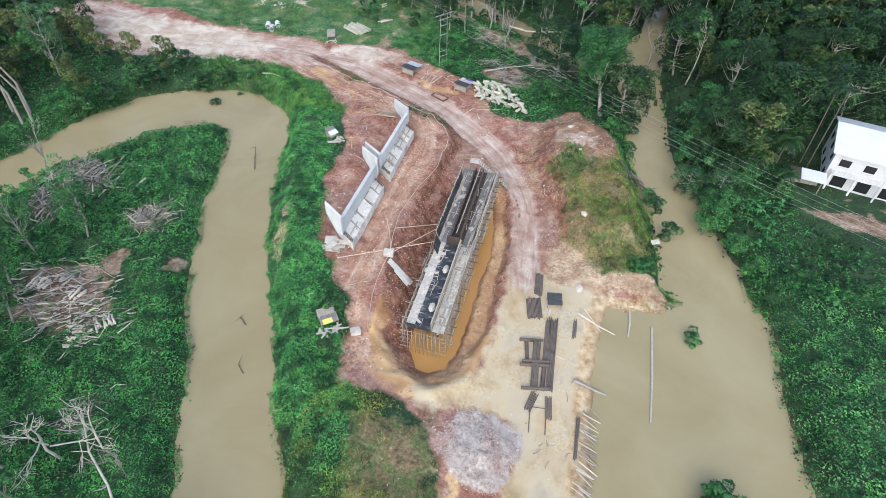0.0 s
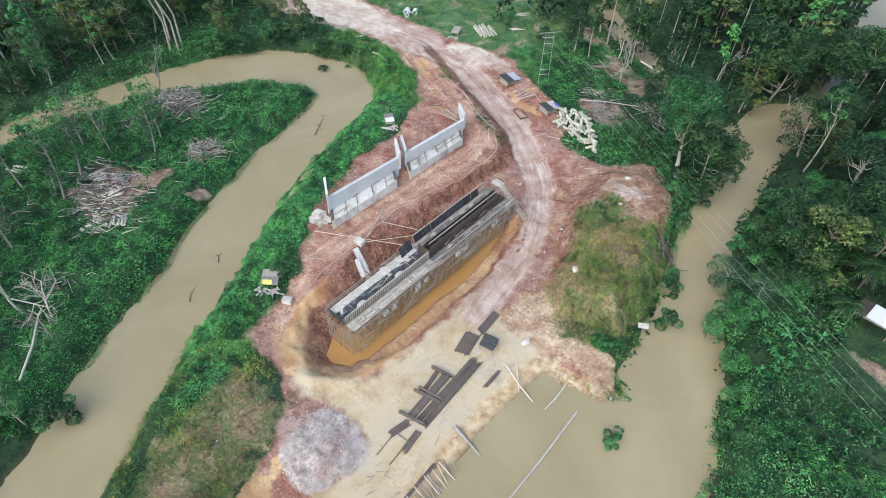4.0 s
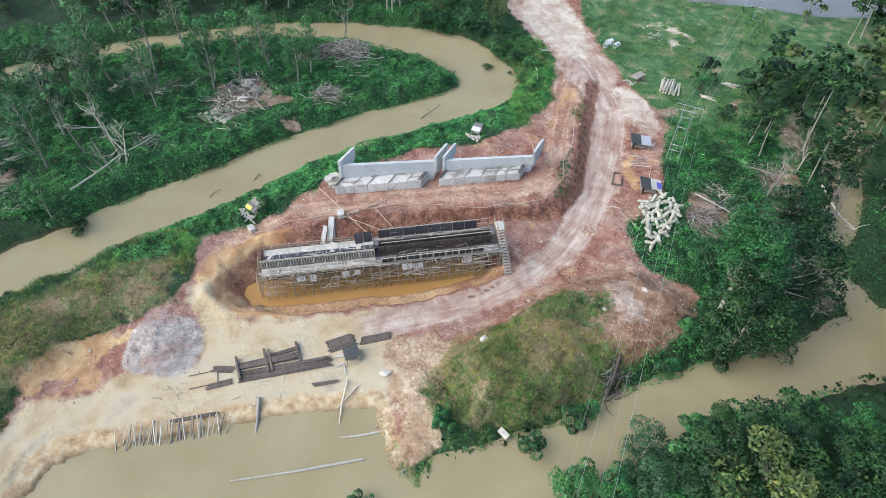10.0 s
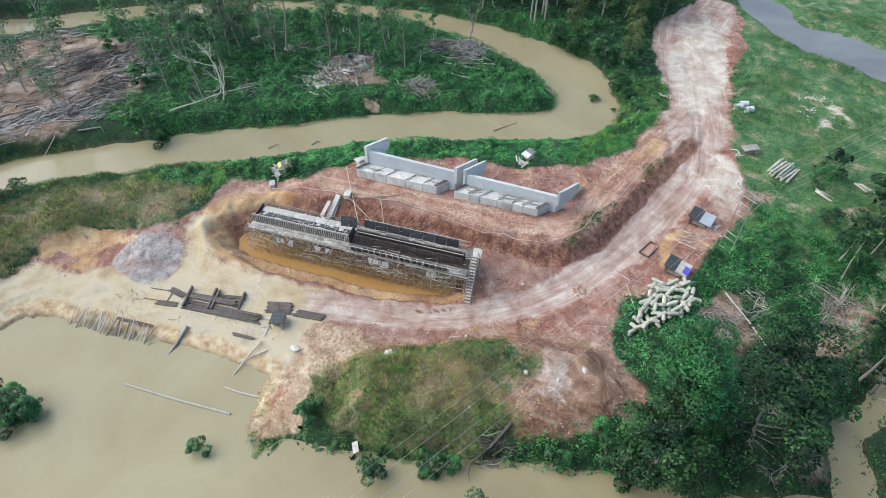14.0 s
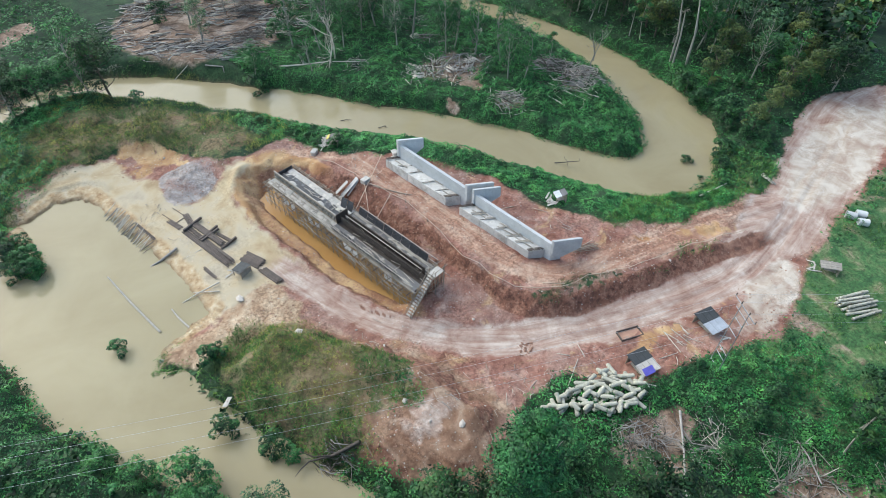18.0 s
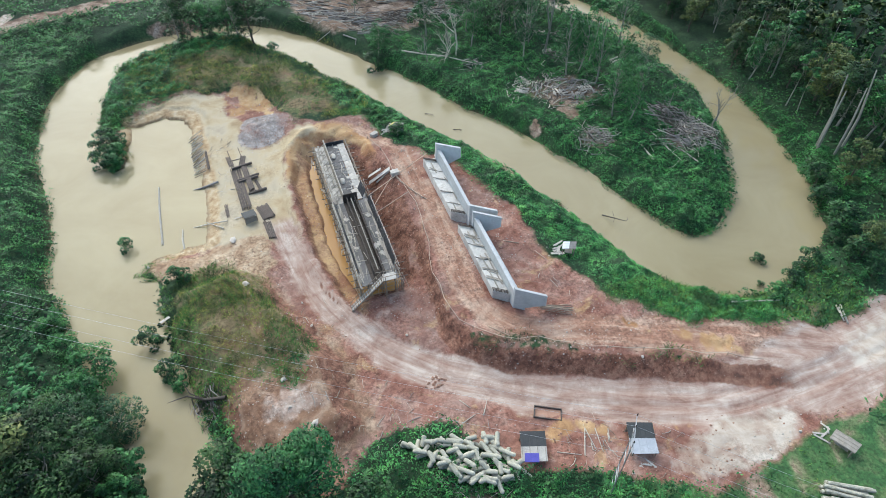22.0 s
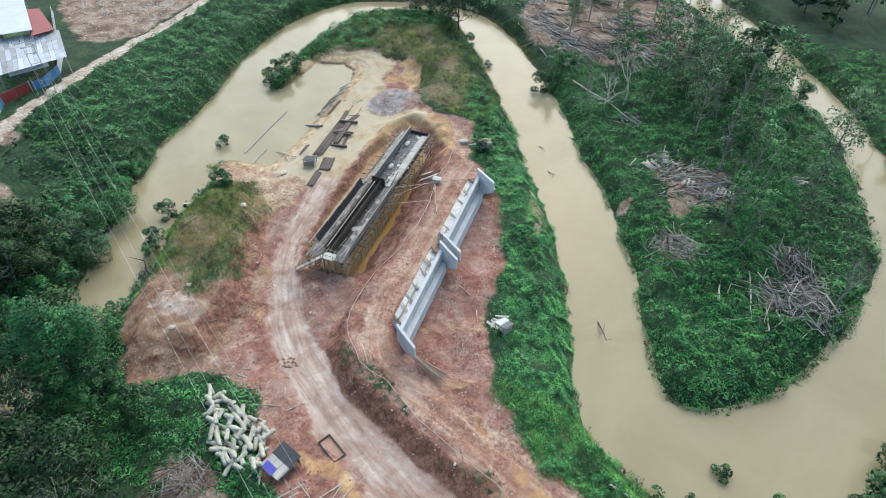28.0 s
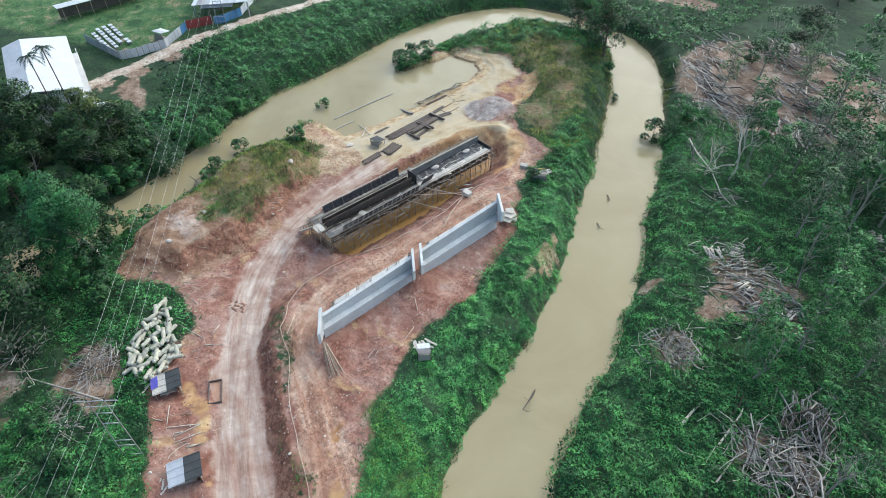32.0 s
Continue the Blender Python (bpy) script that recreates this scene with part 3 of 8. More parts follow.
GX, GY = stretch((-56, 17), (-98, 62), 0.34, 0.85, 2500), stretch((11, 107), (-30, 128), 0.34, 0.85, 2500)
MX, MY = np.meshgrid(GX, GY)
HEIGHT, SOIL, SHORE = parts_of_ground(MX, MY)
SLOPE = np.hypot(np.gradient(HEIGHT, axis=0) / np.gradient(GY)[:, None], np.gradient(HEIGHT, axis=1) / np.gradient(GX)[None])
SOIL["steep"] = np.maximum(smooth(SLOPE, 0.45, 0.85), SOIL.pop("face"))
HEIGHT = HEIGHT + SOIL["steep"] * SOIL["bare"] * 0.4 * (np.abs(fractal(MX, MY, 1.2, 3) - 0.5) - 0.12) + SOIL["bare"] * (1 - 0.8 * SOIL["flat"]) * 0.05 * (fractal(MX, MY, 0.8, 2) - 0.5)


def sample(grid, x, y):
    """The value of a ground grid at any place."""
    x, y = np.asarray(x, float), np.asarray(y, float)
    i, j = np.clip(np.searchsorted(GX, x) - 1, 0, len(GX) - 2), np.clip(np.searchsorted(GY, y) - 1, 0, len(GY) - 2)
    u, v = (x - GX[i]) / (GX[i + 1] - GX[i]), (y - GY[j]) / (GY[j + 1] - GY[j])
    return (grid[j, i] * (1 - u) + grid[j, i + 1] * u) * (1 - v) + (grid[j + 1, i] * (1 - u) + grid[j + 1, i + 1] * u) * v


def ground_at(x, y):
    return float(sample(HEIGHT, x, y))


def mesh_of(name, verts, faces, mat=None, shaded=True, normals=None):
    """A mesh from arrays of vertices and of equal-sided faces; leaves may take the normals of the mass that they belong to."""
    me = bpy.data.meshes.new(name)
    verts, faces = np.asarray(verts, np.float32), np.asarray(faces, np.int32)
    n, k = faces.shape
    me.vertices.add(len(verts))
    me.vertices.foreach_set("co", verts.ravel())
    me.loops.add(n * k)
    me.loops.foreach_set("vertex_index", faces.ravel())
    me.polygons.add(n)
    me.polygons.foreach_set("loop_start", np.arange(0, n * k, k, dtype=np.int32))
    me.polygons.foreach_set("use_smooth", np.full(n, shaded))
    me.update(calc_edges=True)
    if normals is not None:
        me.polygons.foreach_set("use_smooth", np.full(n, True))
        me.normals_split_custom_set_from_vertices(np.asarray(normals, np.float32))
    if mat:
        me.materials.append(mat)
    return me


def ground_material():
    m, nt, b = material("soil and turf", 0.95)
    co = place_of(nt)

    def mask(name):
        a = nt.nodes.new("ShaderNodeAttribute")
        a.attribute_name = name
        return a.outputs["Fac"]
    fine, mid, broad = noise_of(nt, 0.9, 6, 0.64, co), noise_of(nt, 0.33, 7, 0.6, co, 0.6), noise_of(nt, 0.1, 6, 0.6, co, 0.6)
    grit = noise_of(nt, 2.6, 3, 0.75, co)
    line = nt.nodes.new("ShaderNodeCombineXYZ")
    nt.links.new(maths(nt, "MULTIPLY", mask("run"), 0.12), line.inputs[0])
    nt.links.new(maths(nt, "MULTIPLY", mask("across"), 1.05), line.inputs[1])
    lines = noise_of(nt, 1.0, 5, 0.7, line.outputs[0], 0.7)
    streak = maths(nt, "ADD", maths(nt, "MULTIPLY", lines, 0.5), maths(nt, "MULTIPLY", mid, 0.5))
    speck = nt.nodes.new("ShaderNodeTexVoronoi")
    speck.inputs["Scale"].default_value = 2.4
    nt.links.new(co, speck.inputs["Vector"])
    pebble = ramp(nt, speck.outputs["Distance"], [(0.05, (1, 1, 1)), (0.13, (0, 0, 0))])
    red = ramp(nt, mid, [(0.35, (0.17, 0.07, 0.046)), (0.46, (0.245, 0.113, 0.08)), (0.55, (0.295, 0.155, 0.115)), (0.68, (0.40, 0.27, 0.21))])
    red = mixed(nt, ramp(nt, broad, [(0.5, (0, 0, 0)), (0.6, (0.7, 0.7, 0.7))]), red, ramp(nt, fine, [(0.36, (0.20, 0.115, 0.09)), (0.5, (0.275, 0.17, 0.135)), (0.66, (0.37, 0.265, 0.22))]))
    tan = noise_of(nt, 0.17, 9, 0.72, co, 1.2)
    red = mixed(nt, ramp(nt, tan, [(0.57, (0, 0, 0)), (0.63, (0.7, 0.7, 0.7))]), red, ramp(nt, fine, [(0.36, (0.34, 0.20, 0.09)), (0.6, (0.47, 0.335, 0.19))]))
    slope = ramp(nt, fine, [(0.36, (0.105, 0.043, 0.026)), (0.5, (0.20, 0.088, 0.055)), (0.64, (0.30, 0.155, 0.10))])
    mud = noise_of(nt, 0.2, 7, 0.58, co, 0.5)
    pale = ramp(nt, mud, [(0.3, (0.35, 0.255, 0.145)), (0.42, (0.44, 0.345, 0.21)), (0.5, (0.475, 0.39, 0.255)), (0.58, (0.47, 0.40, 0.28)), (0.7, (0.40, 0.335, 0.24))])
    track = ramp(nt, streak, [(0.36, (0.24, 0.135, 0.10)), (0.45, (0.335, 0.22, 0.17)), (0.53, (0.42, 0.315, 0.255)), (0.64, (0.56, 0.475, 0.40))])
    worn = ramp(nt, streak, [(0.36, (0.23, 0.105, 0.065)), (0.48, (0.34, 0.195, 0.132)), (0.6, (0.45, 0.315, 0.23))])
    sand = ramp(nt, maths(nt, "ADD", maths(nt, "MULTIPLY", mid, 0.6), maths(nt, "MULTIPLY", streak, 0.4)), [(0.36, (0.35, 0.255, 0.195)), (0.48, (0.44, 0.36, 0.285)), (0.62, (0.56, 0.50, 0.42))])
    grey = ramp(nt, fine, [(0.34, (0.25, 0.205, 0.175)), (0.5, (0.37, 0.315, 0.275)), (0.68, (0.54, 0.48, 0.43))])
    grey = mixed(nt, ramp(nt, broad, [(0.5, (0, 0, 0)), (0.6, (0.7, 0.7, 0.7))]), grey, (0.32, 0.17, 0.125))
    ochre = ramp(nt, mud, [(0.36, (0.31, 0.155, 0.07)), (0.48, (0.42, 0.25, 0.12)), (0.6, (0.52, 0.36, 0.19))])
    # turf green, darkened in colour to stand for shade below trees and weeds
    turf = ramp(nt, mid, [(0.3, (0.008, 0.024, 0.009)), (0.5, (0.014, 0.045, 0.015)), (0.7, (0.034, 0.075, 0.025))])
    dry = ramp(nt, mid, [(0.36, (0.18, 0.125, 0.062)), (0.46, (0.225, 0.165, 0.088)), (0.54, (0.11, 0.13, 0.045)), (0.64, (0.26, 0.20, 0.11))])
    earth = ramp(nt, mid, [(0.37, (0.13, 0.083, 0.053)), (0.5, (0.24, 0.165, 0.115)), (0.66, (0.38, 0.30, 0.235))])

    def edge(name, low=0.3, high=0.7, rough=0.9):
        soft = maths(nt, "ADD", mask(name), maths(nt, "MULTIPLY", maths(nt, "SUBTRACT", maths(nt, "ADD", maths(nt, "MULTIPLY", fine, 0.5), maths(nt, "MULTIPLY", mid, 0.5)), 0.5), rough * 1.6))
        return ramp(nt, soft, [(low, (0, 0, 0)), (high, (1, 1, 1))])
    lawn = ramp(nt, mid, [(0.36, (0.026, 0.082, 0.026)), (0.47, (0.05, 0.13, 0.04)), (0.57, (0.10, 0.16, 0.06)), (0.68, (0.27, 0.22, 0.14))])
    colour = mixed(nt, mask("lawn"), turf, lawn)
    colour = mixed(nt, edge("dirt"), colour, earth)
    colour = mixed(nt, edge("lanes"), colour, sand)
    colour = mixed(nt, edge("bare"), colour, red)
    colour = mixed(nt, maths(nt, "MULTIPLY", edge("orange"), 0.88), colour, ramp(nt, mid, [(0.34, (0.16, 0.083, 0.046)), (0.5, (0.25, 0.15, 0.092)), (0.66, (0.38, 0.28, 0.195))]))
    colour = mixed(nt, edge("worn", 0.4, 0.9), colour, worn)
    colour = mixed(nt, edge("ochre"), colour, ochre)
    colour = mixed(nt, edge("flat"), colour, pale)
    colour = mixed(nt, maths(nt, "MULTIPLY", edge("rim"), 0.85), colour, ramp(nt, fine, [(0.3, (0.24, 0.14, 0.07)), (0.44, (0.42, 0.285, 0.15)), (0.56, (0.52, 0.40, 0.245)), (0.7, (0.60, 0.51, 0.36))]))
    colour = mixed(nt, edge("clay"), colour, ramp(nt, maths(nt, "ADD", maths(nt, "MULTIPLY", mid, 0.5), maths(nt, "MULTIPLY", fine, 0.5)), [(0.34, (0.21, 0.125, 0.075)), (0.46, (0.35, 0.235, 0.145)), (0.56, (0.45, 0.335, 0.22)), (0.68, (0.56, 0.47, 0.35))]))
    colour = mixed(nt, edge("tread", 0.35, 0.8), colour, track)
    colour = mixed(nt, maths(nt, "MULTIPLY", edge("stain", 0.25, 0.8), 0.8), colour, ramp(nt, fine, [(0.34, (0.33, 0.22, 0.17)), (0.5, (0.44, 0.34, 0.275)), (0.66, (0.55, 0.47, 0.40))]))
    colour = mixed(nt, edge("sand", 0.35, 0.75), colour, sand)
    cut = maths(nt, "MULTIPLY", maths(nt, "MULTIPLY", edge("steep", 0.3, 0.7), mask("bare")), maths(nt, "SUBTRACT", 0.9, maths(nt, "MAXIMUM", maths(nt, "MULTIPLY", mask("ochre"), 0.7), maths(nt, "MAXIMUM", mask("rim"), mask("flat"))), True))
    colour = mixed(nt, cut, colour, slope)
    colour = mixed(nt, edge("gravel"), colour, grey)
    colour = mixed(nt, maths(nt, "MULTIPLY", edge("hill", 0.45, 0.75, 1.8), 0.8), colour, dry)
    colour = mixed(nt, edge("strip", 0.55, 0.75, 1.2), colour, turf)
    colour = mixed(nt, maths(nt, "MULTIPLY", mask("shore"), 0.75), colour, (0.15, 0.10, 0.055))
    colour = mixed(nt, maths(nt, "MULTIPLY", maths(nt, "MULTIPLY", pebble, maths(nt, "SUBTRACT", maths(nt, "SUBTRACT", mask("bare"), mask("flat"), True), mask("tread"), True)), 0.22), colour, (0.55, 0.47, 0.41))
    quiet = ramp(nt, noise_of(nt, 0.16, 6, 0.65, co, 0.8), [(0.44, (0.6, 0.6, 0.6)), (0.56, (0.0, 0.0, 0.0))])
    smoothed = maths(nt, "SUBTRACT", mask("bare"), mask("steep"), True)
    calm = maths(nt, "SUBTRACT", maths(nt, "SUBTRACT", 1.0, maths(nt, "MULTIPLY", quiet, smoothed)), maths(nt, "MULTIPLY", maths(nt, "MAXIMUM", maths(nt, "MAXIMUM", mask("flat"), mask("tread")), maths(nt, "MAXIMUM", mask("sand"), mask("ochre"))), 0.7), True)
    colour = mixed(nt, calm, colour, mixed(nt, 1.0, colour, ramp(nt, grit, [(0.36, (0.58, 0.56, 0.55)), (0.5, (0.98, 0.98, 0.98)), (0.64, (1.34, 1.34, 1.34))]), "MULTIPLY"))
    nt.links.new(colour, b.inputs["Base Color"])
    both = maths(nt, "ADD", fine, maths(nt, "MULTIPLY", grit, 0.4))
    bump(nt, b, maths(nt, "MULTIPLY", both, calm), 0.45, 0.12)
    return m


def build_ground():
    ny, nx = MX.shape
    verts = np.stack([MX.ravel(), MY.ravel(), HEIGHT.ravel()], 1)
    a = (np.arange(ny - 1)[:, None] * nx + np.arange(nx - 1)).ravel()
    me = mesh_of("ground", verts, np.stack([a, a + 1, a + nx + 1, a + nx], 1), ground_material())
    for key, grid in SOIL.items():
        me.attributes.new(key, "FLOAT", "POINT").data.foreach_set("value", grid.ravel().astype(np.float32))
    return tagged(new("ground", me), "red laterite, pale mud and turf round the works", "ground", kind="structure")


def water_material(name, shallow, deep, rough):
    m, nt, b = material(name, rough)
    co = place_of(nt)
    colour = ramp(nt, noise_of(nt, 0.06, 4, 0.6, co, 0.8), [(0.35, deep), (0.7, shallow)])
    nt.links.new(colour, b.inputs["Base Color"])
    b.inputs["IOR"].default_value = 1.33
    b.inputs["Specular IOR Level"].default_value = 0.38
    bump(nt, b, noise_of(nt, 1.2, 3, 0.5, co), 0.03, 0.05)
    return m


def sheet(name, here, z, mat, label):
    """A level water surface over the marked cells of the ground."""
    ny, nx = MX.shape
    verts = np.stack([MX.ravel(), MY.ravel(), np.full(MX.size, z)], 1)
    a = (np.arange(ny - 1)[:, None] * nx + np.arange(nx - 1))[here[:-1, :-1]]
    faces = np.stack([a, a + 1, a + nx + 1, a + nx], 1)
    used, faces = np.unique(faces, return_inverse=True)
    return tagged(new(name, mesh_of(name, verts[used], faces.reshape(-1, 4), mat)), label, "water", kind="structure")


NEAR = (np.abs(MX) < 260) & (np.abs(MY - 60) < 260)
build_ground()
sheet("water", (SHORE < 2.0) & NEAR, WATER, water_material("silty river water", (0.335, 0.29, 0.172), (0.275, 0.23, 0.128), 0.1), "still brown silt-laden river water")
sheet("pond_water", (band(MX, MY, GREY_POND) < 2.0) & NEAR, -0.55, water_material("grey pond water", (0.20, 0.20, 0.19), (0.15, 0.15, 0.145), 0.06), "grey pond water beside the track")
sheet("pit_water", area(MX, MY, PIT) < 0.5, -2.9, water_material("ochre pit water", (0.47, 0.28, 0.105), (0.40, 0.21, 0.07), 0.12), "shallow orange water in the excavation")

# ---- building blocks ----


def thing(name, label, category, group="", at=(0, 0, 0), turn=0.0):
    ob = new(name)
    ob.empty_display_size = 0.3
    ob.matrix_world = pose(*at, 0, 0, turn)
    return tagged(ob, label, category, group)


def part(name, mesh, mat, parent, label="", m=None):
    """One mesh under a thing or a part; mesh is a bmesh or mesh data."""
    if isinstance(mesh, bmesh.types.BMesh):
        me = bpy.data.meshes.new(name)
        mesh.to_mesh(me)
        mesh.free()
    else:
        me = mesh
    if mat and not me.materials:
        me.materials.append(mat)
    ob = new(name, me)
    ob.parent = parent
    if m is not None:
        ob.matrix_basis = m
    if label:
        ob["label"] = label
    return ob


def boxed(w, d, h, mat=None, edge=0.0, name="box"):
    """Mesh data of a box on its base centre, with worn edges."""
    bm = bmesh.new()
    bmesh.ops.create_cube(bm, size=1, matrix=Matrix.Translation((0, 0, h / 2)) @ Matrix.Diagonal((w, d, h, 1)))
    if edge:
        bmesh.ops.bevel(bm, geom=bm.edges[:], offset=edge, segments=1, affect="EDGES")
    me = bpy.data.meshes.new(name)
    bm.to_mesh(me)
    bm.free()
    if mat:
        me.materials.append(mat)
    return me


def prism(corners, z0, z1, bm=None, edge=0.0):
    """An upright block on a ground outline; z0 and z1 may be numbers or one for each corner."""
    bm = bm or bmesh.new()
    n = len(corners)
    lo = [z0] * n if isinstance(z0, (int, float)) else z0
    hi = [z1] * n if isinstance(z1, (int, float)) else z1
    a = [bm.verts.new((x, y, z)) for (x, y), z in zip(corners, lo)]
    b = [bm.verts.new((x, y, z)) for (x, y), z in zip(corners, hi)]
    bm.faces.new(a[::-1])
    bm.faces.new(b)
    for i in range(n):
        bm.faces.new((a[i], a[(i + 1) % n], b[(i + 1) % n], b[i]))
    bmesh.ops.recalc_face_normals(bm, faces=bm.faces[:])
    if edge:
        bmesh.ops.bevel(bm, geom=bm.edges[:], offset=edge, segments=1, affect="EDGES")
    return bm


def rod(length=1.0, r0=0.05, r1=None, sides=6, mat=None, name="rod"):
    """Mesh data of a rod up the z axis."""
    r1 = r0 if r1 is None else r1
    a = np.arange(sides) * 2 * math.pi / sides
    ring = np.stack([np.cos(a), np.sin(a)], 1)
    v = np.vstack([np.c_[ring * r0, np.zeros(sides)], np.c_[ring * r1, np.full(sides, length)]])
    me = bpy.data.meshes.new(name)
    f = [(i, (i + 1) % sides, sides + (i + 1) % sides, sides + i) for i in range(sides)] + [tuple(range(sides))[::-1], tuple(range(sides, 2 * sides))]
    me.from_pydata(v.tolist(), [], f)
    me.polygons.foreach_set("use_smooth", [True] * sides + [False] * 2)
    if mat:
        me.materials.append(mat)
    return me


def along(a, b, sx=1.0):
    """A pose that lays a unit rod from a to b."""
    a, b = Vector(a), Vector(b)
    d = b - a
    q = d.to_track_quat("Z", "Y")
    return Matrix.Translation(a) @ q.to_matrix().to_4x4() @ Matrix.Diagonal((sx, sx, d.length, 1))


def tube_arrays(points, radii, sides=6):
    """Vertices and faces of a bent tapering tube."""
    p = np.asarray(points, float)
    r = np.asarray(radii, float)
    t = np.gradient(p, axis=0)
    t /= np.linalg.norm(t, axis=1)[:, None] + 1e-9
    ref = np.where(np.abs(t[:, 2:3]) < 0.9, np.array([[0, 0, 1.0]]), np.array([[1.0, 0, 0]]))
    u = np.cross(t, ref)
    u /= np.linalg.norm(u, axis=1)[:, None] + 1e-9
    w = np.cross(t, u)
    a = np.arange(sides) * 2 * math.pi / sides
    v = p[:, None] + r[:, None, None] * (np.cos(a)[None, :, None] * u[:, None] + np.sin(a)[None, :, None] * w[:, None])
    k = np.arange(len(p) - 1)[:, None] * sides
    i = np.arange(sides)[None]
    j = (i + 1) % sides
    f = np.stack([k + i, k + j, k + sides + j, k + sides + i], -1).reshape(-1, 4)
    return v.reshape(-1, 3), f


def joined(pieces):
    vs, fs, n = [], [], 0
    for v, f in pieces:
        vs.append(v)
        fs.append(np.asarray(f) + n)
        n += len(v)
    return np.vstack(vs), np.vstack(fs)


def tube(name, points, radii, mat, sides=6):
    v, f = tube_arrays(points, radii, sides)
    return mesh_of(name, v, f, mat)


# ---- finished abutment walls on the platform ----
SKEW = 0.72


def skewed(u, x):
    return (x, u - SKEW * (x + 27.15))


def abutment(u0, u1, dirty):
    z = lambda u: 5.95 - 0.055 * (u - 54)
    foot = lambda u: 2.72 - 0.028 * (u - 53)
    base = ground_at(-25, (u0 + u1) / 2 - 1) - 0.7
    w = thing("abutment_wall", "pale grey cast concrete abutment wall on a blocky footing" + (", footing top strewn with formwork" if dirty else ""), "concrete wall", "abutment walls")
    n = 6 if dirty else 5
    edges = np.linspace(u0 - 0.05, u1 - 0.95, n + 1)
    edges[1:-1] += np.array([0.25, -0.3, 0.2, 0.35, -0.2])[:n - 1]
    for k in range(n):
        a, b = edges[k] + 0.03, edges[k + 1] - 0.03
        lift = 0.03 * ((k * 5) % 3)
        bm = prism([skewed(a, -25.3), skewed(b, -25.3), skewed(b, -27.13), skewed(a, -27.13)], base, [foot(a) + lift, foot(b) + lift, foot(b) + lift, foot(a) + lift], edge=0.04)
        part("footing_block", bm, M_SLAB, w)
    bm = prism([skewed(u0 + 0.05, -25.42), skewed(u1 - 1.05, -25.42), skewed(u1 - 1.05, -27.1), skewed(u0 + 0.05, -27.1)], base, [foot(u0) - 0.06, foot(u1) - 0.06, foot(u1) - 0.06, foot(u0) - 0.06])
    part("footing_core", bm, M_JOINT, w, "damp dark concrete in the joints")
    bm = prism([skewed(u0, -27.65), skewed(u1, -27.65), skewed(u1, -28.4), skewed(u0, -28.4)], base, [foot(u0) + 0.25, foot(u1) + 0.25, foot(u1) + 0.2, foot(u0) + 0.2], edge=0.04)
    part("footing_heel", bm, M_CONCRETE, w)
    bm = prism([skewed(u0, -27.15), skewed(u1, -27.15), skewed(u1, -27.64), skewed(u0, -27.64)], base, [z(u0) - 0.95, z(u1) - 0.95, z(u1) - 0.95, z(u0) - 0.95], edge=0.03)
    part("stem", bm, M_CONCRETE, w)
    for u, side in ((u0, -1), (u1, 1)):
        a, b = (u - 0.42, u - 0.01) if side < 0 else (u + 0.01, u + 0.42)
        bm = bmesh.new()
        ring = [(-27.0, foot(u) - 0.1), (-28.2, foot(u) - 0.6), (-30.2, z(u) - 1.75), (-30.2, z(u) - 0.05), (-27.0, z(u))]
        lo = [bm.verts.new((*skewed(a, x), h)) for x, h in ring]
        hi = [bm.verts.new((*skewed(b, x), h)) for x, h in ring]
        bm.faces.new(lo)
        bm.faces.new(hi[::-1])
        for i in range(5):
            j = (i + 1) % 5
            bm.faces.new((lo[i], hi[i], hi[j], lo[j]))
        bmesh.ops.recalc_face_normals(bm, faces=bm.faces[:])
        bmesh.ops.bevel(bm, geom=bm.edges[:], offset=0.025, segments=1, affect="EDGES")
        part("wing_wall", bm, M_CONCRETE, w)
        # timber cradle on the footing's end
        end = u - 0.1 if side < 0 else u - 1.0
        s = rod(1, 0.05, mat=M_RUST, name="cradle_bar")
        for q in range(3):
            p0, p1 = skewed(end + 0.35 * q * side * -0.6, -25.35), skewed(end + 0.35 * q * side * -0.6, -27.0)
            part("cradle_bar", s, M_RUST, w, m=along((*p0, foot(u) + 0.22), (*p1, foot(u) + 0.25)))
        for q in range(6):
            p = skewed(end, -25.4 - 0.3 * q)
            part("cradle_bar", s, M_RUST, w, m=along((*p, foot(u) + 0.02), (*skewed(end - 0.45 * -side * -1, -25.4 - 0.3 * q), foot(u) + 0.26)))
    plank = boxed(0.16, 1.0, 0.05, M_PLANK, 0, "board")
    rng = random.Random(int(u0))
    aim = math.degrees(math.atan2(skewed(0, -25)[1] - skewed(0, -26)[1], 1.0)) + 90
    for k in range(1, n):
        for _ in range(3 if dirty else 1):
            x = rng.uniform(-26.7, -25.9)
            y = skewed(edges[k] + rng.uniform(-0.35, 0.35), x)[1]
            part("board", plank, M_PLANK, w, m=pose(x, y, foot(edges[k]) + 0.1 + rng.random() * 0.04, 0, 0, aim + rng.gauss(0, 7)) @ Matrix.Diagonal((1, rng.uniform(1.0, 1.9), 1, 1)))
    for _ in range(9 if dirty else 4):
        u, x = rng.uniform(u0 + 0.5, u1 - 2), rng.choice((-26.95, -26.8, -26.1))
        part("board", plank, M_PLANK, w, m=pose(*skewed(u, x), foot(u) + 0.1 + rng.random() * 0.04, 0, 0, rng.gauss(0, 5)) @ Matrix.Diagonal((1, rng.uniform(1.2, 3.0), 1, 1)))
    for k in range(1, n):
        c0, c1 = skewed(edges[k], -25.35), skewed(edges[k], -27.1)
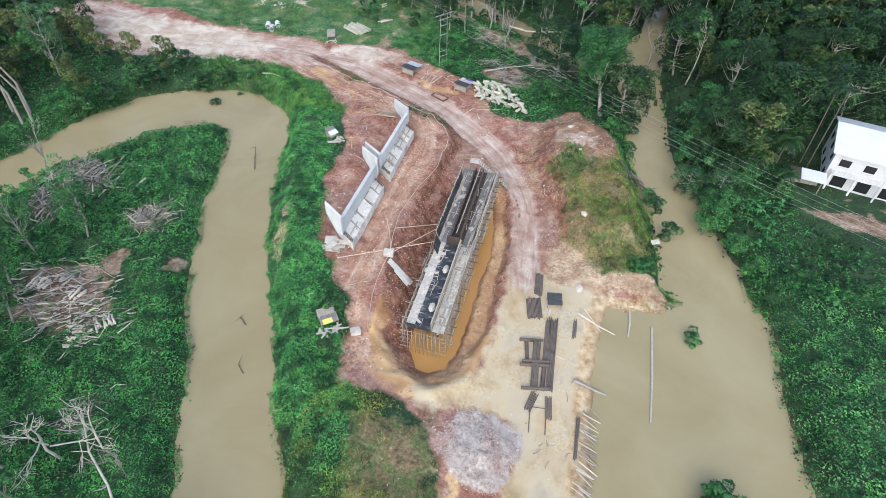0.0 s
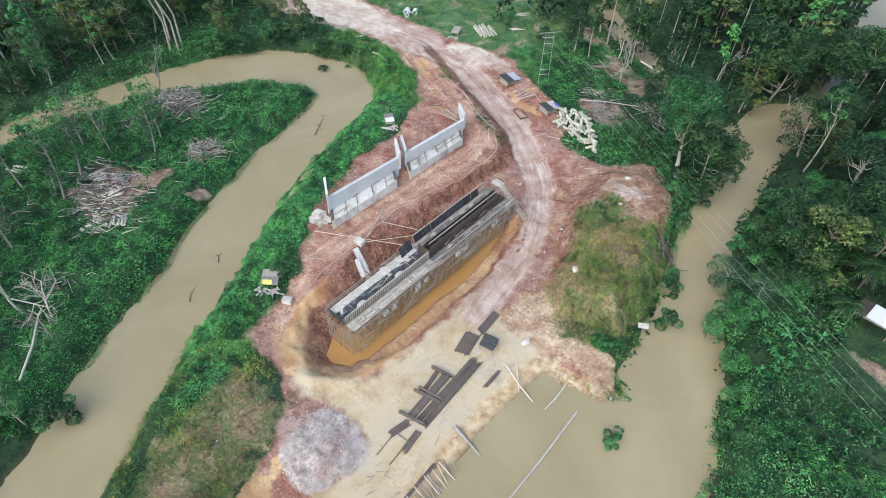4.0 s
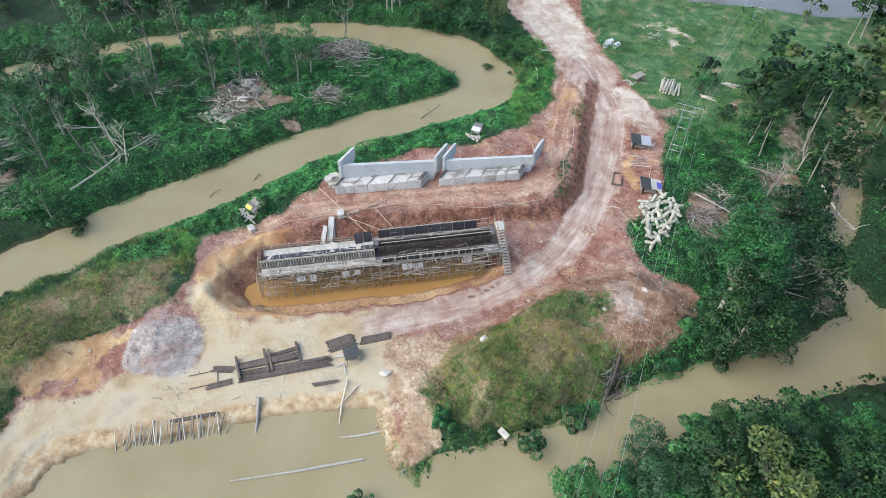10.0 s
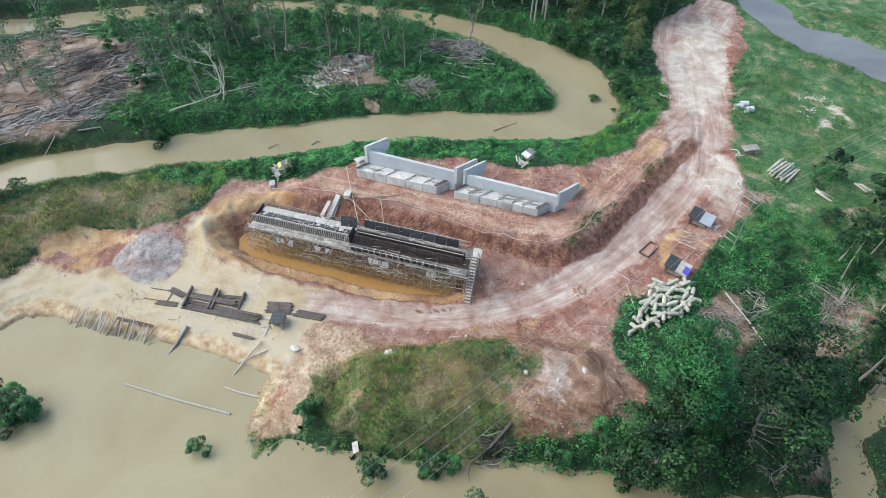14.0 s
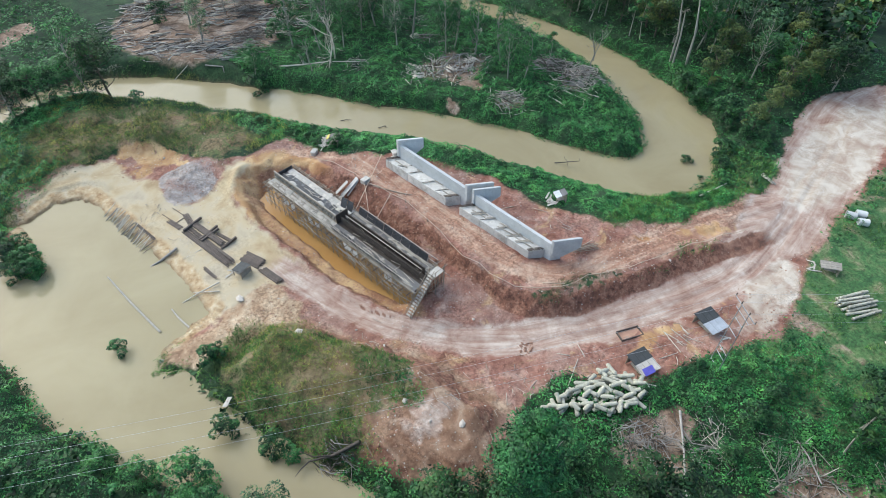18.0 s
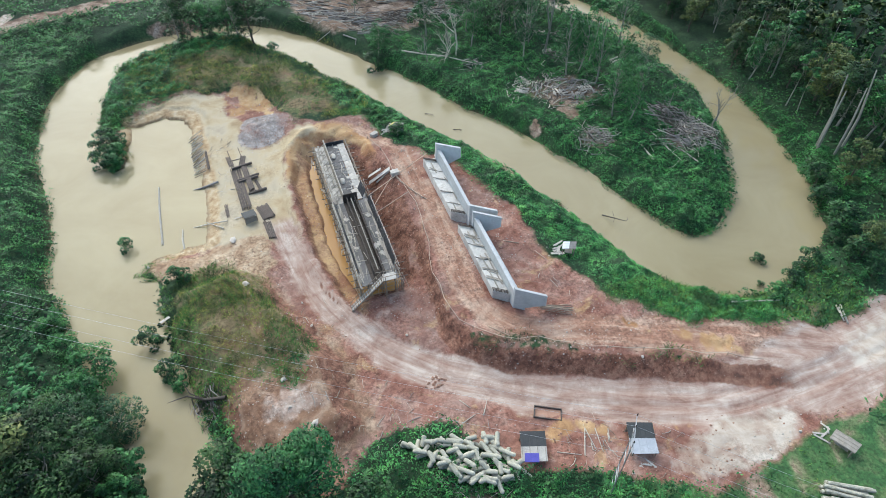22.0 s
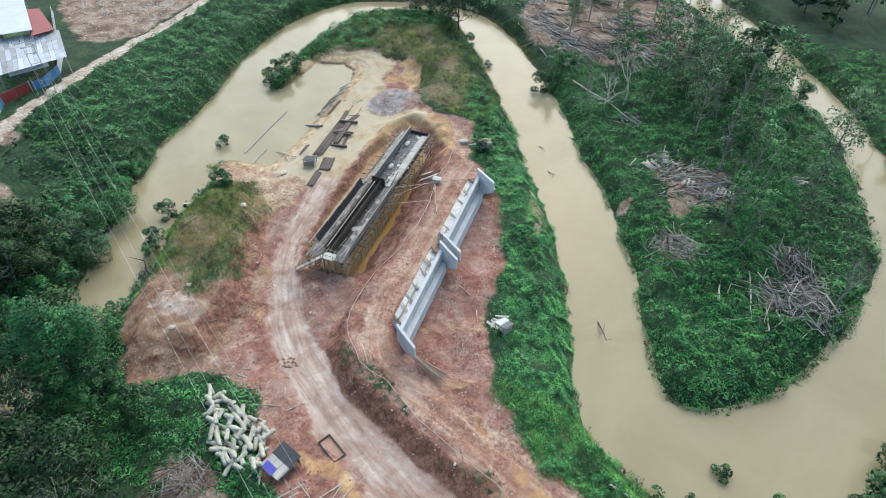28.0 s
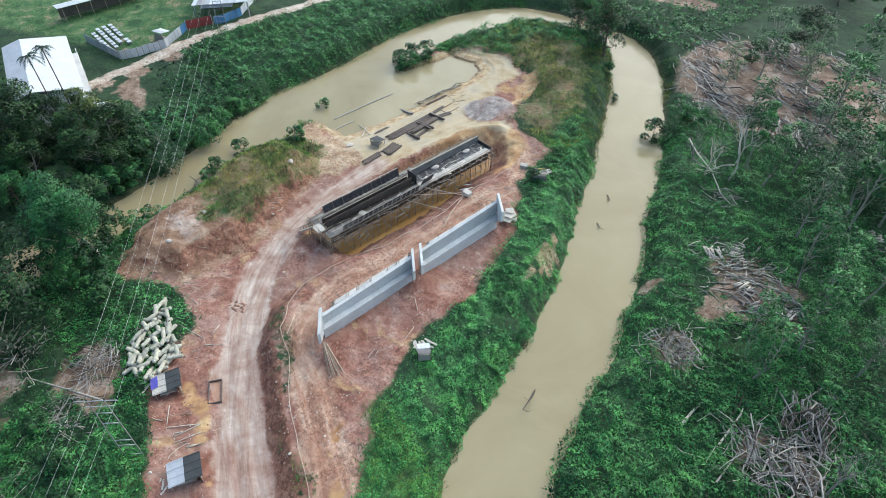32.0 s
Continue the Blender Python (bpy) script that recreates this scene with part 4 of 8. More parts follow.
        part("form_tie", rod(1, 0.045, mat=M_JOINT, name="form_tie"), M_JOINT, w, m=along((*c0, foot(edges[k]) + 0.05), (*c1, foot(edges[k]) + 0.05)))
    return w


abutment(54.1, 67.8, False)
abutment(69.55, 83.1, True)

# ---- half-built abutment in the pit: forms, rebar and scaffold ----
DECK, Y0, Y1, YM = 1.25, 42.6, 74.2, 57.4
XE, XW = -10.1, -15.1


def formwork():
    w = thing("abutment_formwork", "timber formwork and rebar cage of an unfinished abutment", "formwork")
    rng = random.Random(5)
    # deck planks along the length, in strips
    for x0, x1, y0, y1, mat, h in ((-10.1, -11.55, Y0, YM, M_PLY, 0), (-11.75, -13.7, Y0 + 0.2, YM, M_FORM, 0.1), (-13.75, -14.85, Y0 + 0.2, YM, M_PLY, 0.16),
                                   (-10.1, -11.5, YM, Y1, M_FORM_GREY, 0), (-11.5, -13.6, YM, Y1, M_FORM_BROWN, -0.05), (-13.6, -15.0, YM, Y1, M_FORM_GREY, 0)):
        n = 9
        for k in range(n):
            a, b = y0 + (y1 - y0) * k / n, y0 + (y1 - y0) * (k + 1) / n
            me = boxed(abs(x1 - x0), b - a - 0.02, 0.08, mat, 0.01, "deck_sheet")
            part("deck_sheet", me, mat, w, m=pose((x0 + x1) / 2, (a + b) / 2, DECK + h + rng.uniform(-0.02, 0.03), 0, 0, rng.uniform(-0.6, 0.6)))
    # footing edge below the deck
    for x, t in ((-10.9, 0.1), (-14.6, 0.1)):
        part("footing_form", boxed(t, Y1 - Y0 - 0.8, 1.3, M_FORM_BROWN, 0.01), M_FORM_BROWN, w, m=pose(x, (Y0 + Y1) / 2, DECK - 1.45))
    # ribbed stem form of the south half
    part("stem_form", boxed(0.06, YM - Y0, 1.3, M_FORM_GREY, 0.01), M_FORM_GREY, w, m=pose(-11.72, (Y0 + YM) / 2, DECK))
    rib = boxed(0.09, 0.09, 1.33, M_PALE, 0.01, "form_rib")
    for k in range(44):
        part("form_rib", rib, M_PLANK, w, m=pose(-11.63, Y0 + 0.1 + (YM - Y0 - 0.2) * k / 43, DECK))
    for h in (0.3, 1.27):
        part("form_rail", boxed(0.1, YM - Y0, 0.09, M_POLE, 0.01), M_POLE, w, m=pose(-11.55, (Y0 + YM) / 2, DECK + h))
    part("end_form", boxed(3.2, 0.08, 0.7, M_FORM, 0.01), M_FORM, w, m=pose(-13.3, Y0, DECK))
    part("end_form", boxed(2.1, 0.08, 1.65, M_FORM_BROWN, 0.01), M_FORM_BROWN, w, m=pose(-12.55, YM, DECK))
    for y in (46.0, 52.6):
        bm = bmesh.new()
        bmesh.ops.create_icosphere(bm, subdivisions=2, radius=1)
        for v in bm.verts:
            v.co = Vector((v.co.x * 0.42, v.co.y * 0.75, max(v.co.z, -0.3) * 0.32 + 0.1)) * (1 + 0.15 * noise.noise(v.co * 2 + Vector((y, 0, 0))))
        part("cement_sack", bm, M_PLY, w, "pale torn cement sacks", pose(-12.45, y, DECK + 0.17))
    # rebar cage of the north half
    bar = rod(1, 0.022, sides=4, mat=M_RUST, name="rebar")
    for x in (-11.95, -13.15):
        for k in range(72):
            y = YM + 0.6 + (Y1 - YM - 1.6) * k / 71
            part("rebar", bar, M_RUST, w, m=along((x, y, DECK), (x + rng.uniform(-0.03, 0.03), y + rng.uniform(-0.05, 0.05), DECK + 1.5 + rng.uniform(-0.05, 0.12))))
        for k in range(9):
            part("rebar", bar, M_RUST, w, m=along((x, YM + 0.5, DECK + 0.1 + 0.17 * k), (x, Y1 - 0.9, DECK + 0.1 + 0.17 * k)))
    for k in range(40):
        y = YM + 0.8 + (Y1 - YM - 2) * k / 39
        part("rebar", bar, M_RUST, w, m=along((-11.95, y, DECK + 1.1), (-13.15, y, DECK + 1.1)))
    for x in (-12.02, -13.08):
        part("cage_lining", boxed(0.04, Y1 - YM - 1.6, 1.3, M_FORM_BROWN), M_FORM_BROWN, w, m=pose(x, (YM + Y1) / 2 - 0.1, DECK))
    part("cage_rail", boxed(0.13, Y1 - YM - 1.8, 0.09, M_PLANK, 0.02), M_PLANK, w, "grey timber rail over the rebar", pose(-12.5, (YM + Y1) / 2, DECK + 1.5))
    # black form panels leaning on both edges
    panel = boxed(0.07, 1.66, 1.35, M_FORM, 0.015, "form_panel")
    strip = boxed(0.08, 0.08, 1.5, M_PALE, 0.01, "panel_batten")
    for k in range(8):
        y = YM + 1.6 + 1.72 * k
        for x, lean in ((-14.85, -16), (-10.35, 14)):
            p = part("form_panel", panel, M_FORM, w, m=pose(x, y, DECK + 0.03, 0, lean + rng.uniform(-4, 4), rng.uniform(-2, 2)))
            s = 0.09 if x < -12 else -0.09
            for dy in (-0.78, 0, 0.78):
                part("panel_batten", strip, M_PALE, p, m=pose(-s * 0.9, dy, 0))
    # rails, props and offcuts left about the forms
    lath = boxed(0.07, 1, 0.05, M_PALE, 0, "lath")
    stick_mesh = rod(1, 0.035, 0.03, 5, M_PALE, "loose_stick")
    for _ in range(110):
        side, y, z = rng.choice((-9.3, -9.6, -9.9, -10.2, -15.4, -15.7)), rng.uniform(Y0, Y1 - 1), DECK - rng.uniform(0.1, 2.4)
        mat = rng.choice((M_PALE, M_PLANK, M_POLE))
        part("loose_stick", stick_mesh, mat, w, m=along((side, y, z), (side + rng.uniform(-0.4, 0.4), y + rng.uniform(0.6, 3.0), z + rng.gauss(0, 0.35))))
    for y, z, tilt in ((47.6, 0.1, 8), (49.0, -0.1, -5), (53.4, 0.0, 6), (54.8, 0.15, -10), (61.5, 0.05, 4), (63.0, -0.1, 9), (69.5, 0.1, -6)):
        part("hanging_sheet", boxed(0.05, rng.uniform(0.8, 1.5), rng.uniform(0.8, 1.3), M_SLAB, 0.01), M_SLAB, w, "cement-grey sheet hung below the deck", pose(-9.85, y, DECK - 1.35 + z, tilt, rng.uniform(-6, 6), rng.uniform(-5, 5)))
    for _ in range(26):
        part("offcut", boxed(rng.uniform(0.3, 0.9), rng.uniform(0.4, 1.2), 0.03, M_PLY, 0.0), M_PLY, w, m=pose(rng.choice((-10.5, -11.0, -13.6, -14.2, -14.6)), rng.uniform(Y0, Y1 - 1.5), DECK + 0.12 + rng.random() * 0.08, rng.uniform(-4, 4), rng.uniform(-4, 4), rng.uniform(0, 90)))
    for _ in range(120):
        x = rng.choice((-10.2, -10.5, -10.9, -11.3, -13.8, -14.2, -14.6, -14.9, -11.9, -13.2))
        part("lath", lath, M_PALE, w, m=pose(x + rng.uniform(-0.2, 0.2), rng.uniform(Y0, Y1 - 1), DECK + 0.14 + rng.random() * 0.1, rng.uniform(-3, 3), 0, rng.choice((0, 2, -4, 8, -10, 90, 84))) @ Matrix.Diagonal((1, rng.uniform(0.6, 2.6), 1, 1)))
    for k in range(10):
        y = Y0 + 0.8 + 1.5 * k
        part("strut", rod(1, 0.045, 0.04, 5, M_PALE, "strut"), M_PALE, w, m=along((-10.4, y, DECK + 0.08), (-11.55, y, DECK + 1.15)))
    for x, h in ((-14.95, 1.42), (-10.1, 1.42), (-15.1, 0.8)):
        part("top_rail", boxed(0.08, Y1 - YM - 1.5, 0.08, M_PALE, 0.01), M_PALE, w, m=pose(x + (-0.36 if x < -12 else 0.3) * (h > 1), (YM + Y1) / 2, DECK + h - 0.1))
    part("top_rail", boxed(0.12, YM - Y0, 0.07, M_PALE, 0.01), M_PALE, w, m=pose(-11.68, (Y0 + YM) / 2, DECK + 1.36))
    for k in range(2):
        part("form_panel", boxed(0.07, 1.1, 1.6, M_FORM, 0.015), M_FORM, w, m=pose(-14.2 - 0.1 * k, YM - 1.9 + 1.2 * k, DECK + 0.12, 0, -24, 4))
    return w


def scaffold():
    w = thing("pit_scaffold", "grey timber pole scaffold standing in orange water", "scaffold")
    rng = random.Random(9)
    pole = rod(1, 0.05, 0.04, 5, M_POLE, "pole")
    for k in range(28):
        y = Y0 + 0.3 + (Y1 - Y0 - 0.4) * k / 27
        for x in (-9.85, -11.3, -12.9, -15.25):
            g = min(ground_at(x, y), -2.95) - 0.2
            top = DECK - 0.02 if x in (-11.3, -12.9) else DECK + rng.choice((0.2, 0.3, 0.9))
            part("pole", pole, M_POLE, w, m=along((x + rng.uniform(-0.1, 0.1), y + rng.uniform(-0.15, 0.15), g), (x, y, top), rng.uniform(0.8, 1.3)))
        if k % 3 == 0:
            part("brace", pole, M_POLE, w, m=along((-9.8, y, -2.8), (-9.75, min(y + 2.4, Y1), DECK - 0.1), 0.9))
            part("brace", pole, M_POLE, w, m=along((-9.8, min(y + 2.2, Y1), -2.6), (-9.75, y, DECK - 0.3), 0.8))
            part("brace", pole, M_POLE, w, m=along((-15.3, y, -2.8), (-15.35, min(y + 2.4, Y1), DECK - 0.1), 0.9))
    beam = boxed(0.12, 1, 0.12, M_RUST, 0.01, "joist")
    for k in range(26):
        y = Y0 + 0.3 + (Y1 - Y0 - 0.6) * k / 25
        part("joist", beam, M_RUST, w, m=pose(-12.6, y, DECK - 0.22, 0, 0, 90) @ Matrix.Diagonal((0.8, 7.0 + rng.uniform(-0.5, 0.8), 0.8, 1)))
    for x in (-9.8, -11.3, -12.9, -15.3):
        for h in (-1.9, -0.9, 0.1, DECK - 0.12):
            a = Y0 - 0.3
            while a < Y1 - 1:
                b = min(a + rng.uniform(4, 7), Y1 + 0.4)
                part("ledger", pole, M_POLE, w, m=along((x + rng.uniform(-0.06, 0.06), a, h + rng.uniform(-0.1, 0.1)), (x, b, h + rng.uniform(-0.1, 0.1)), 1.0))
                a = b - 0.4
    for x, h0, h1, y0, y1 in ((-15.1, 0.75, 0.8, Y0, YM), (-15.1, 0.4, 0.45, Y0, YM), (-9.95, 0.35, 0.35, Y0, Y1), (-9.9, 0.12, 0.12, Y0 - 0.5, Y1), (-15.2, 0.2, 0.2, YM, Y1)):
        part("guard_rail", pole, M_POLE, w, m=along((x, y0, DECK + h0), (x, y1, DECK + h1), 1.1))
    plank = boxed(0.22, 1, 0.045, M_PLANK, 0.008, "walk_plank")
    for _ in range(70):
        y, x = rng.uniform(YM - 1, Y1 - 1.5), rng.choice((-10.3, -10.6, -10.0, -14.9, -14.6))
        part("walk_plank", plank, M_PLANK, w, m=pose(x + rng.uniform(-0.15, 0.15), y, DECK + 0.12 + rng.random() * 0.06, rng.uniform(-1, 1), 0, rng.uniform(-4, 4)) @ Matrix.Diagonal((1, rng.uniform(1.5, 4), 1, 1)))
    for _ in range(26):
        y = rng.uniform(Y0, YM)
        part("walk_plank", plank, M_PLANK, w, m=pose(rng.uniform(-11.2, -10.2), y, DECK + 0.1 + rng.random() * 0.04, 0, 0, rng.choice((0, 3, -5, 88, 80))) @ Matrix.Diagonal((1, rng.uniform(0.8, 2.2), 1, 1)))
    # end cage at the south
    for k in range(9):
        part("pole", pole, M_POLE, w, m=along((-10.4 - 0.5 * k, Y0 - 0.6, -2.9), (-10.4 - 0.5 * k, Y0 - 0.5, DECK + 0.1), 0.9))
    for h in (-2.0, -1.2, -0.4, 0.4, 1.1):
        part("ledger", pole, M_POLE, w, m=along((-9.6, Y0 - 0.62, h), (-15.4, Y0 - 0.62, h + 0.1)))
        part("ledger", pole, M_POLE, w, m=along((-9.6, Y1 + 0.3, h), (-15.6, Y1 + 0.3, h + 0.1)))
    for k in range(6):
        part("pole", pole, M_POLE, w, m=along((-9.9 - 1.1 * k, Y1 + 0.3, -2.9), (-9.7 - 1.15 * k, Y1 + 0.3, DECK + 0.3 + 0.5 * (k % 3)), 0.9))
    return w


def site_stair():
    w = thing("timber_stair", "steep timber site stair up to the formwork", "stair")
    a, b = Vector((-8.2, 75.0, ground_at(-8.0, 75.0) + 0.02)), Vector((-12.9, 74.7, DECK + 1.35))
    for s in (-0.42, 0.42):
        off = Vector((0, s, 0))
        part("stringer", rod(1, 0.07, mat=M_PLANK, sides=5), M_PLANK, w, m=along(a + off, b + off))
        part("hand_rail", rod(1, 0.045, mat=M_POLE, sides=5), M_POLE, w, m=along(a + off + Vector((0, 0, 0.8)), b + off + Vector((0, 0, 0.9))))
        for k in range(6):
            p = a.lerp(b, k / 5.5) + off
            part("rail_post", rod(1, 0.04, mat=M_POLE, sides=5), M_POLE, w, m=along(p, p + Vector((0, 0, 0.85))))
    tread = boxed(0.26, 0.86, 0.05, M_PLY, 0.01, "tread")
    for k in range(15):
        part("tread", tread, M_PLY, w, m=Matrix.Translation(a.lerp(b, (k + 0.6) / 15.5)))
    part("landing", boxed(1.7, 1.2, 0.07, M_PLY, 0.01), M_PLY, w, m=pose(-13.6, 74.8, DECK + 1.35))
    for x in (-12.9, -14.4):
        for y in (74.3, 75.3):
            part("landing_leg", rod(1, 0.05, mat=M_POLE, sides=5), M_POLE, w, m=along((x, y, min(-2.9, ground_at(x, y)) - 0.1), (x, y, DECK + 2.1)))
    for y in (74.3, 75.3):
        part("hand_rail", rod(1, 0.04, mat=M_POLE, sides=5), M_POLE, w, m=along((-12.6, y, DECK + 2.05), (-15.2, y, DECK + 2.0)))
    return w


formwork()
scaffold()
site_stair()

# ---- vegetation ----


def facing(v, f, lean, own_share=0.5):
    """Turn leaves to the outside of their mass, and give them a normal between their own and the mass's."""
    q = v.reshape(-1, 4, 3)
    own = np.cross(q[:, 2] - q[:, 0], q[:, 3] - q[:, 1])
    own /= np.linalg.norm(own, axis=1)[:, None] + 1e-9
    lean = lean / (np.linalg.norm(lean, axis=1)[:, None] + 1e-9)
    back = (own * lean).sum(1) < 0
    f = np.where(back[:, None], f[:, ::-1], f)
    own[back] *= -1
    n = own * own_share + lean
    n /= np.linalg.norm(n, axis=1)[:, None] + 1e-9
    return f, np.repeat(n, 4, 0)


def kites(c, size, rng, up=0.7, slim=0.5, droop=0.0):
    """Kite-shaped leaves at the places c: vertices and faces."""
    n = len(c)
    a = rng.normal(size=(n, 3))
    a[:, 2] = a[:, 2] * (1 - up) - droop
    a /= np.linalg.norm(a, axis=1)[:, None]
    k = rng.normal(size=(n, 3)) * 0.6
    k[:, 2] += 0.4 + up
    b = np.cross(a, k)
    b /= np.linalg.norm(b, axis=1)[:, None] + 1e-9
    L = (np.asarray(size) * rng.uniform(0.6, 1.4, n))[:, None]
    v = np.stack([c - a * L * 0.5, c + b * L * slim * 0.5, c + a * L * 0.5, c - b * L * slim * 0.5], 1).reshape(-1, 3)
    return v, np.arange(4 * n).reshape(n, 4)


def blades(c, size, rng, lean=0.5, slim=0.12):
    """Upright grass blades rooted at c."""
    n = len(c)
    a = rng.normal(size=(n, 3)) * lean
    a[:, 2] = 1
    a /= np.linalg.norm(a, axis=1)[:, None]
    b = rng.normal(size=(n, 3))
    b[:, 2] = 0
    b /= np.linalg.norm(b, axis=1)[:, None] + 1e-9
    L = (np.asarray(size) * rng.uniform(0.5, 1.4, n))[:, None]
    v = np.stack([c - b * L * slim * 0.6, c + b * L * slim * 0.6, c + a * L + b * L * slim * 0.2, c + a * L - b * L * slim * 0.2], 1).reshape(-1, 3)
    return v, np.arange(4 * n).reshape(n, 4)


def lobed(rng, n, lobes, sizes):
    """Leaf places on the shells of several rounded lobes."""
    pick = rng.integers(0, len(lobes), n)
    d = rng.normal(size=(n, 3))
    d[:, 2] = np.abs(d[:, 2]) * 1.1 - 0.35
    d /= np.linalg.norm(d, axis=1)[:, None]
    r = rng.uniform(0.45, 1.0, n) ** 0.5
    return lobes[pick] + d * (sizes[pick] * r)[:, None] * np.array([1, 1, 0.8]), d + np.array([0, 0, 0.35])


def tree(name, label, height, spread, n, leaf, crown_mat, bark_mat, seed, low=0.35, lobes=14, thick=0.2, group="trees", up=0.55, hang=0, limbs=True):
    """A tapered trunk with limbs and a crown of many leaves; the crown has lobes with gaps between."""
    rng = np.random.default_rng(seed)
    ob = thing(name, label, "tree", group)
    t = np.linspace(0, 1, 7)
    bend = rng.normal(size=2) * 0.04 * height
    trunk = np.stack([bend[0] * np.sin(t * 2), bend[1] * np.sin(t * 2.4), t * height * 0.86 - 0.3], 1)
    pieces = [tube_arrays(trunk, thick * (1.15 - t), 7)]
    ang = rng.uniform(0, 6.28, lobes)
    f = rng.uniform(low, 1, lobes)
    reach = spread * np.sqrt(rng.uniform(0.08, 1, lobes)) * np.sqrt(np.clip(1.15 - ((f - low) / (1 - low) - 0.35) ** 2 * 1.6, 0.1, 1)) * 0.78
    c = np.stack([np.cos(ang) * reach, np.sin(ang) * reach, f * height], 1)
    c[0] = (0, 0, height * 0.93)
    s = spread * rng.uniform(0.26, 0.46, lobes)
    for k in range(lobes if limbs else 0):
        root = np.array([np.interp(max(c[k][2] - 0.18 * height, low * height * 0.7), trunk[:, 2], trunk[:, i]) for i in range(3)])
        mid = (root + c[k]) / 2 + rng.normal(size=3) * 0.06 * spread + np.array([0, 0, -0.05 * height])
        pieces.append(tube_arrays(np.stack([root, mid, c[k]]), np.array([0.42, 0.28, 0.1]) * thick, 5))
    v, fc = joined(pieces)
    part("trunk", mesh_of("trunk", v, fc, bark_mat), bark_mat, ob)
    p, lean = lobed(rng, n, c, s)
    if hang:
        q = rng.integers(0, n, hang)
        lean = np.vstack([lean, lean[q]])
        p = np.vstack([p, p[q] * np.array([0.8, 0.8, 1]) - np.c_[np.zeros((hang, 2)), rng.uniform(0, 0.32, hang) * p[q][:, 2]]])
    v, fc = kites(p, leaf, rng, up)
    fc, nor = facing(v, fc, lean, 0.8)
    part("crown", mesh_of("crown", v, fc, crown_mat, False, nor), crown_mat, ob)
    return ob


def bare_tree(seed, height, mat, label, name="dead_tree"):
    """A leafless tree: limbs fork three times."""
    rng = np.random.default_rng(seed)
    ob = thing(name, label, "dead tree", "dead trees")
    pieces = []

    def grow(p, d, length, r, depth):
        m = p + d * length * 0.5 + rng.normal(size=3) * length * 0.05
        e = p + d * length + rng.normal(size=3) * length * 0.06
        pieces.append(tube_arrays(np.stack([p, m, e]), [r, r * 0.8, r * 0.55], 5))
        if depth:
            for _ in range(int(rng.integers(2, 5))):
                g = d + rng.normal(size=3) * 0.55
                g[2] += 0.15
                grow(p + (e - p) * rng.uniform(0.5, 1), g / np.linalg.norm(g), length * rng.uniform(0.45, 0.75), r * 0.5, depth - 1)
    grow(np.array([0, 0, -0.3]), np.array([0.05, 0.05, 1.0]), height * 0.45, 0.14 * height / 9, 4)
    v, f = joined(pieces)
    part("trunk", mesh_of("trunk", v, f, mat), mat, ob)
    return ob


def palm(seed, height, fronds, length, label, thick=0.22):
    rng = np.random.default_rng(seed)
    ob = thing("palm", label, "palm", "palms")
    t = np.linspace(0, 1, 6)
    part("trunk", tube("trunk", np.stack([0.3 * t ** 2, 0 * t, t * height - 0.2], 1), thick * (1.1 - 0.3 * t), M_BARKDARK, 7), M_BARKDARK, ob)
    for k in range(fronds):
        a, rise = k * 2.399, rng.uniform(0.15, 0.95)
        s = np.linspace(0, 1, 9)
        out = length * (s * (1 - 0.25 * s * rise))
        z = height + length * (rise * 0.75 * s - 0.75 * s ** 2)
        p = np.stack([0.3 + out * math.cos(a), out * math.sin(a), z], 1)
        side = np.array([-math.sin(a), math.cos(a), 0])
        pieces = [tube_arrays(p, 0.035 * (1.1 - s), 4)]
        for i in range(1, 9):
            for q in (-1, 1):
                for h in (0, 0.5):
                    c = p[i] * (1 - h) + p[i - 1] * h
                    w = length * 0.23 * math.sin(0.35 + 2.5 * s[i])
                    tip = c + side * q * w + (p[i] - p[i - 1]) * 0.6 - np.array([0, 0, 0.35 * w])
                    d = (p[i] - p[i - 1]) * 0.22
                    pieces.append((np.stack([c - d, c + d, tip + d * 0.1, tip - d * 0.1]), np.array([[0, 1, 2, 3]])))
        v, f = joined(pieces)
        part("frond", mesh_of("frond", v, f, M_LEAF_FOREST, False), M_LEAF_FOREST, ob)
    return ob


def banana(seed):
    rng = np.random.default_rng(seed)
    ob = thing("banana_plant", "banana plant with broad arching green leaves", "plant", "banana plants")
    part("stem", tube("stem", [(0, 0, -0.1), (0.05, 0, 1.2), (0.05, 0.05, 2.2)], [0.16, 0.13, 0.08], M_LEAF), M_LEAF, ob)
    for k in range(9):
        a, rise, L = k * 2.4 + rng.uniform(-0.3, 0.3), rng.uniform(0.7, 1.5), rng.uniform(1.3, 2.0)
        s = np.linspace(0, 1, 7)
        out, z = L * s * 0.8, 2.0 + L * (rise * 0.7 * s - 0.75 * s ** 2)
        w = 0.25 * np.sin(np.clip(s * 2.9 + 0.2, 0, 3.1))
        c = np.stack([out * math.cos(a), out * math.sin(a), z], 1)
        side = np.array([-math.sin(a), math.cos(a), -0.25])
        v = np.vstack([c + side * w[:, None], c + np.array([0, 0, 0.06]), c - side * w[:, None] - np.array([0, 0, 0.5]) * w[:, None]])
        f = [(i, i + 1, 8 + i, 7 + i) for i in range(6)] + [(7 + i, 8 + i, 15 + i, 14 + i) for i in range(6)]
        part("leaf", mesh_of("leaf", v, f, M_LEAF), M_LEAF, ob)
    return ob


